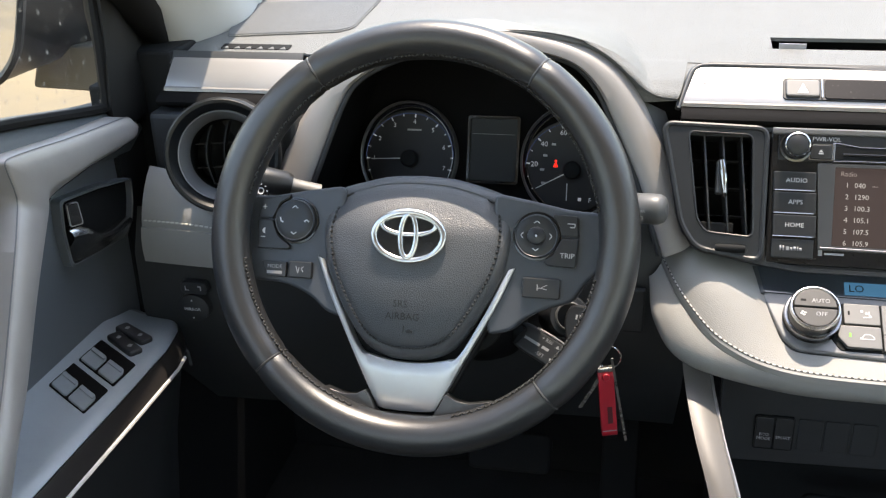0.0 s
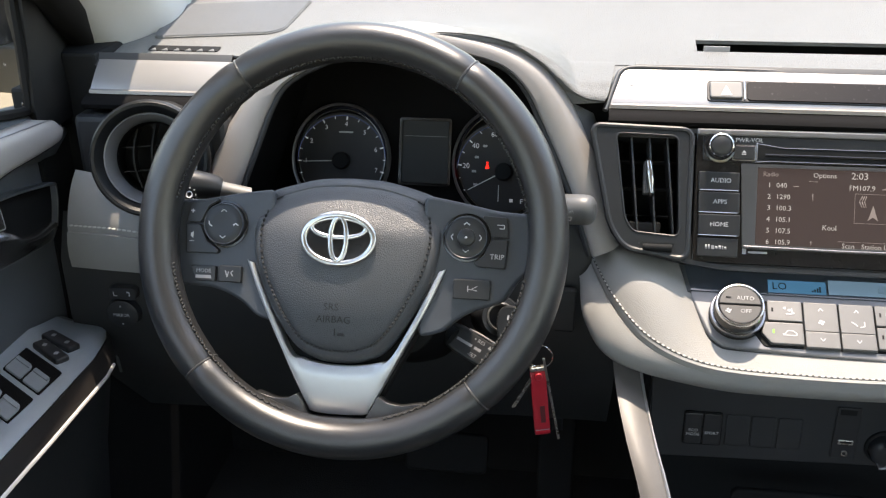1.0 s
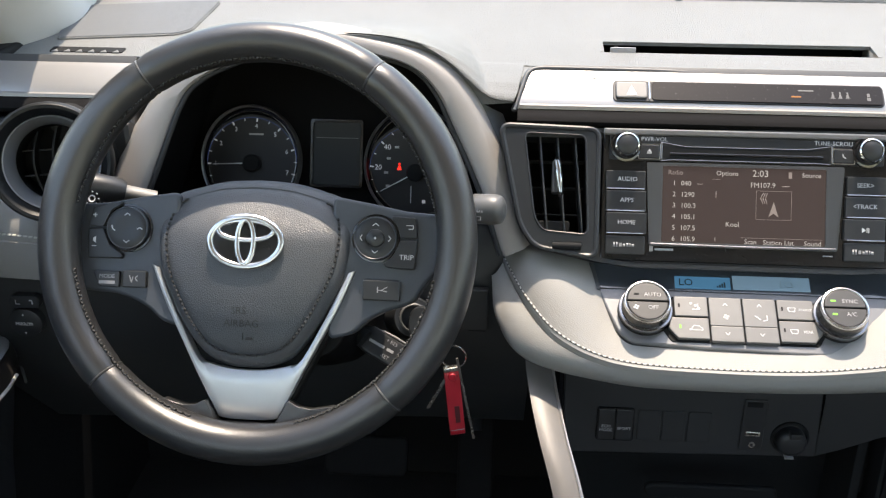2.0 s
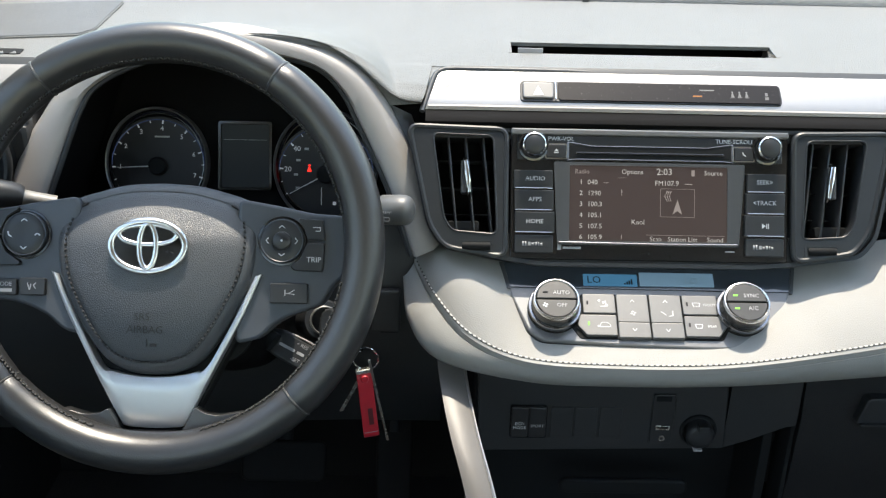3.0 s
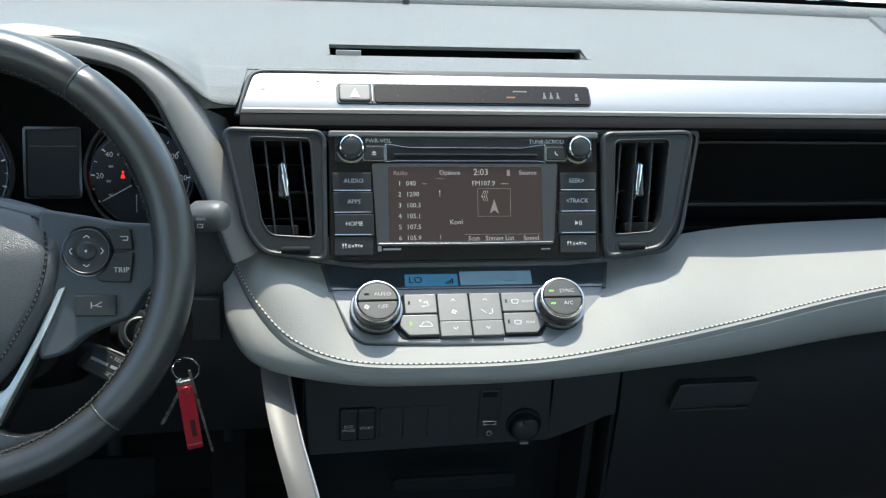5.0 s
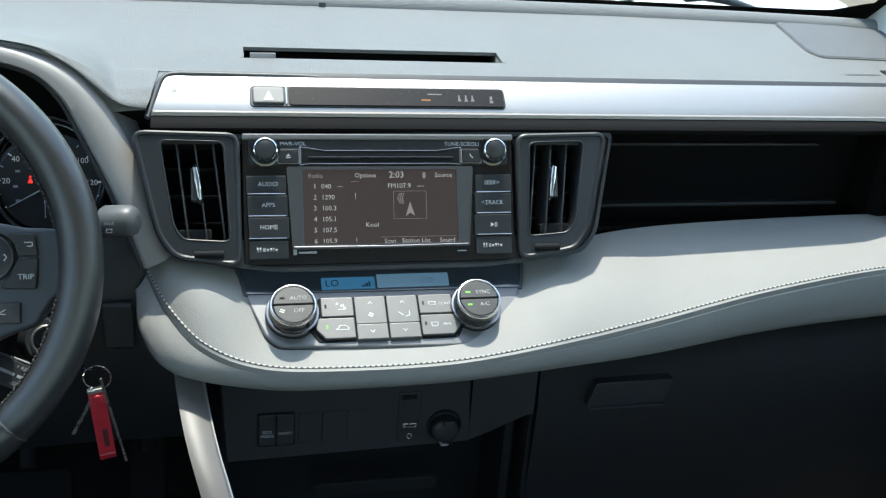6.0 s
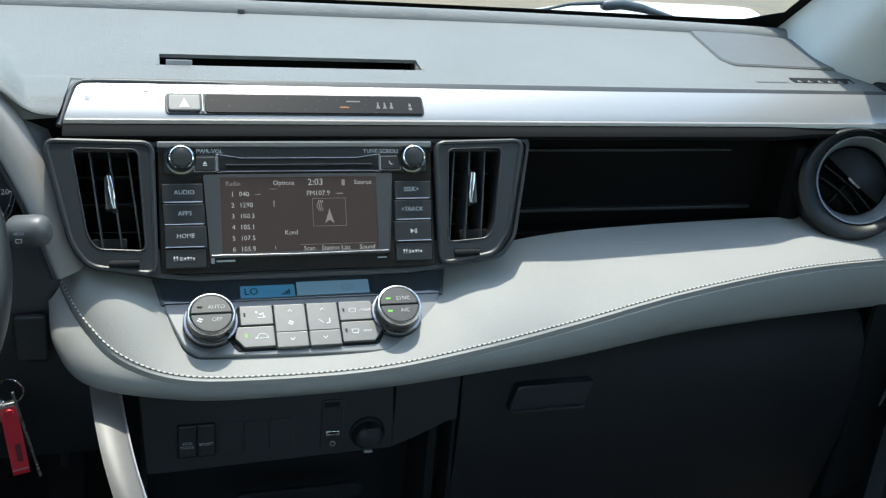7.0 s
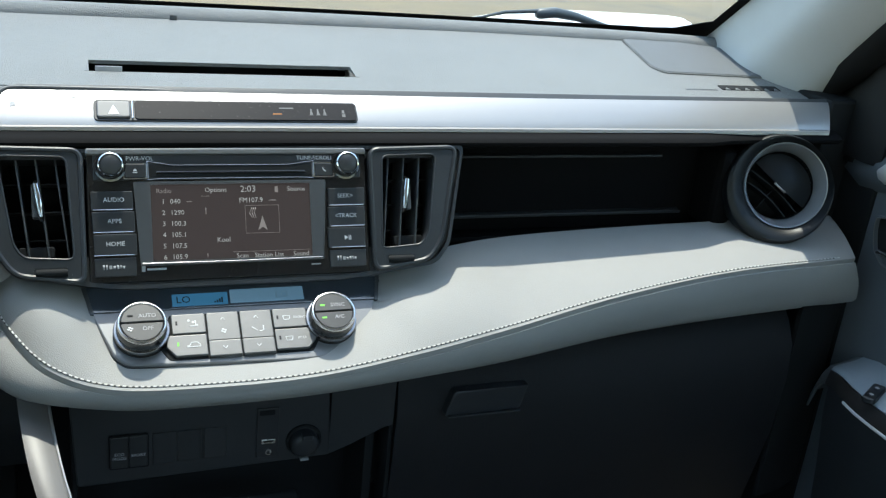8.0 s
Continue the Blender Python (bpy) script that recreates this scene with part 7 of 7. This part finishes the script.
    part("frame_seal", tube([(-0.001, 1.11, -0.012), (-0.012, 1.17, -0.016), (-0.027, 1.22, -0.024), (-0.050, 1.33, -0.025), (0.02, 1.46, 0.045), (0.25, 1.57, 0.105), (0.60, 1.60, 0.115)], 0.006, 8), RUBBER, d, "black window frame seal", m)
    part("frame_bar", tube([(-0.055, 1.08, -0.02), (-0.06, 1.20, -0.035), (-0.085, 1.34, -0.040), (-0.02, 1.47, 0.025), (0.23, 1.59, 0.090), (0.60, 1.62, 0.100)], 0.018, 10), material("frame_black", (0.004, 0.004, 0.0045), 0.6, spec=0.2), d, "", m)
    part("gap_filler", box(-0.14, -0.01, 0.5, 1.075, -0.06, -0.035, 0.004), SHADE, d, "", m)
    rows = [[(-0.01, 1.10, -0.016), (0.3, 1.13, -0.016), (0.60, 1.16, -0.016)], [(-0.05, 1.33, -0.028), (0.3, 1.35, -0.010), (0.60, 1.36, -0.008)], [(0.05, 1.47, 0.045), (0.25, 1.56, 0.098), (0.60, 1.59, 0.108)]]
    pane = part("window_glass", loft(rows), SIDE_GLASS, d, "side window with dried water spots", m)
    pane.visible_shadow = False
    return d


front_door(-1, True)
front_door(1, False)


# ---- door mirror outside the driver's window ----
mir = thing("door_mirror", (-1.0, 0.24, 1.08), "white and black door mirror outside the window", "door mirror")
part("foot", plate(soft([(-1.049, 1.104), (-1.070, 1.045), (-0.795, 1.036), (-0.795, 1.107)], 0.008), 0.0, 0.05, 0.006, 3), material("mirror_foot", (0.100, 0.094, 0.080), 0.5, wear=0.3, speck=0.2), mir, "grey-brown mirror foot", Matrix(((1, 0, 0, 0), (0, 0, -1, 0.35), (0, 1, 0, 0), (0, 0, 0, 1))))
lobe = soft([(-1.010, 1.112), (-1.048, 1.072), (-1.230, 1.085), (-1.260, 1.25), (-1.190, 1.30), (-1.000, 1.295), (-0.984, 1.20)], 0.03)
shellm = [[(x + 0.05 * k * k, 0.205 + k * 0.15, 1.20 + (z - 1.20) * (1 - (0.35 if z > 1.2 else 0.12) * k * k)) for x, z in lobe] for k in (0, 0.4, 0.75, 1.0)]
part("housing", loft(shellm, close=True), material("mirror_black", (0.016, 0.016, 0.017), 0.4, wear=0.3, speck=0.35), mir, "black mirror housing with dried spots")
part("housing_cap", plate([(x + 0.05, 1.20 + (z - 1.20) * 0.65) for x, z in lobe], 0.0, 0.004, 0), WHITE_PAINT, mir, "white painted cap", Matrix(((1, 0, 0, 0), (0, 0, -1, 0.357), (0, 1, 0, 0), (0, 0, 0, 1))))
part("mirror_rim", loft([[(-1.117 + (x + 1.117) * g, y, 1.225 + (z - 1.225) * g) for x, z in lobe] for y, g in ((0.207, 1.0), (0.196, 1.02), (0.190, 0.99), (0.196, 0.95))], close=True), BLACK, mir)
part("mirror_glass", plate([(-1.117 + (x + 1.117) * 0.95, 1.225 + (z - 1.225) * 0.95) for x, z in lobe], 0.0, 0.003, 0), MIRROR, mir, "mirror glass", Matrix(((1, 0, 0, 0), (0, 0, -1, 0.199), (0, 1, 0, 0), (0, 0, 0, 1))))

# ---- pedals and driver's footwell ----
pedal = thing("brake_pedal", (-0.40, 0.22, 0.50), "dark rubber brake pedal in the footwell", "pedal")
part("pad", plate(rrect(-0.40, 0.0, 0.115, 0.055, 0.01), 0.0, 0.012, 0.004), RUBBER, pedal, "", Matrix.Translation((0, 0.24, 0.565)) @ panel_frame(0, 0, 0, 35))
part("arm", tube([(-0.40, 0.25, 0.57), (-0.40, 0.33, 0.70), (-0.40, 0.36, 0.85)], 0.010, 8), BLACK, pedal)
pedal = thing("accelerator_pedal", (-0.24, 0.22, 0.50), "dark plastic accelerator pedal in the footwell", "pedal")
part("pad", plate(rrect(-0.25, 0.0, 0.05, 0.14, 0.01), 0.0, 0.012, 0.004), RUBBER, pedal, "", Matrix.Translation((0, 0.25, 0.575)) @ panel_frame(0, 0, 0, 35))
part("arm", tube([(-0.25, 0.26, 0.60), (-0.25, 0.33, 0.70), (-0.25, 0.36, 0.85)], 0.010, 8), BLACK, pedal)
console = thing("centre_console", (0.0, -0.2, 0.42), "black centre console between the footwells", "console")
part("body", box(-0.13, 0.13, -0.75, 0.05, 0.42, 0.60, 0.02, 3), BLACK, console)
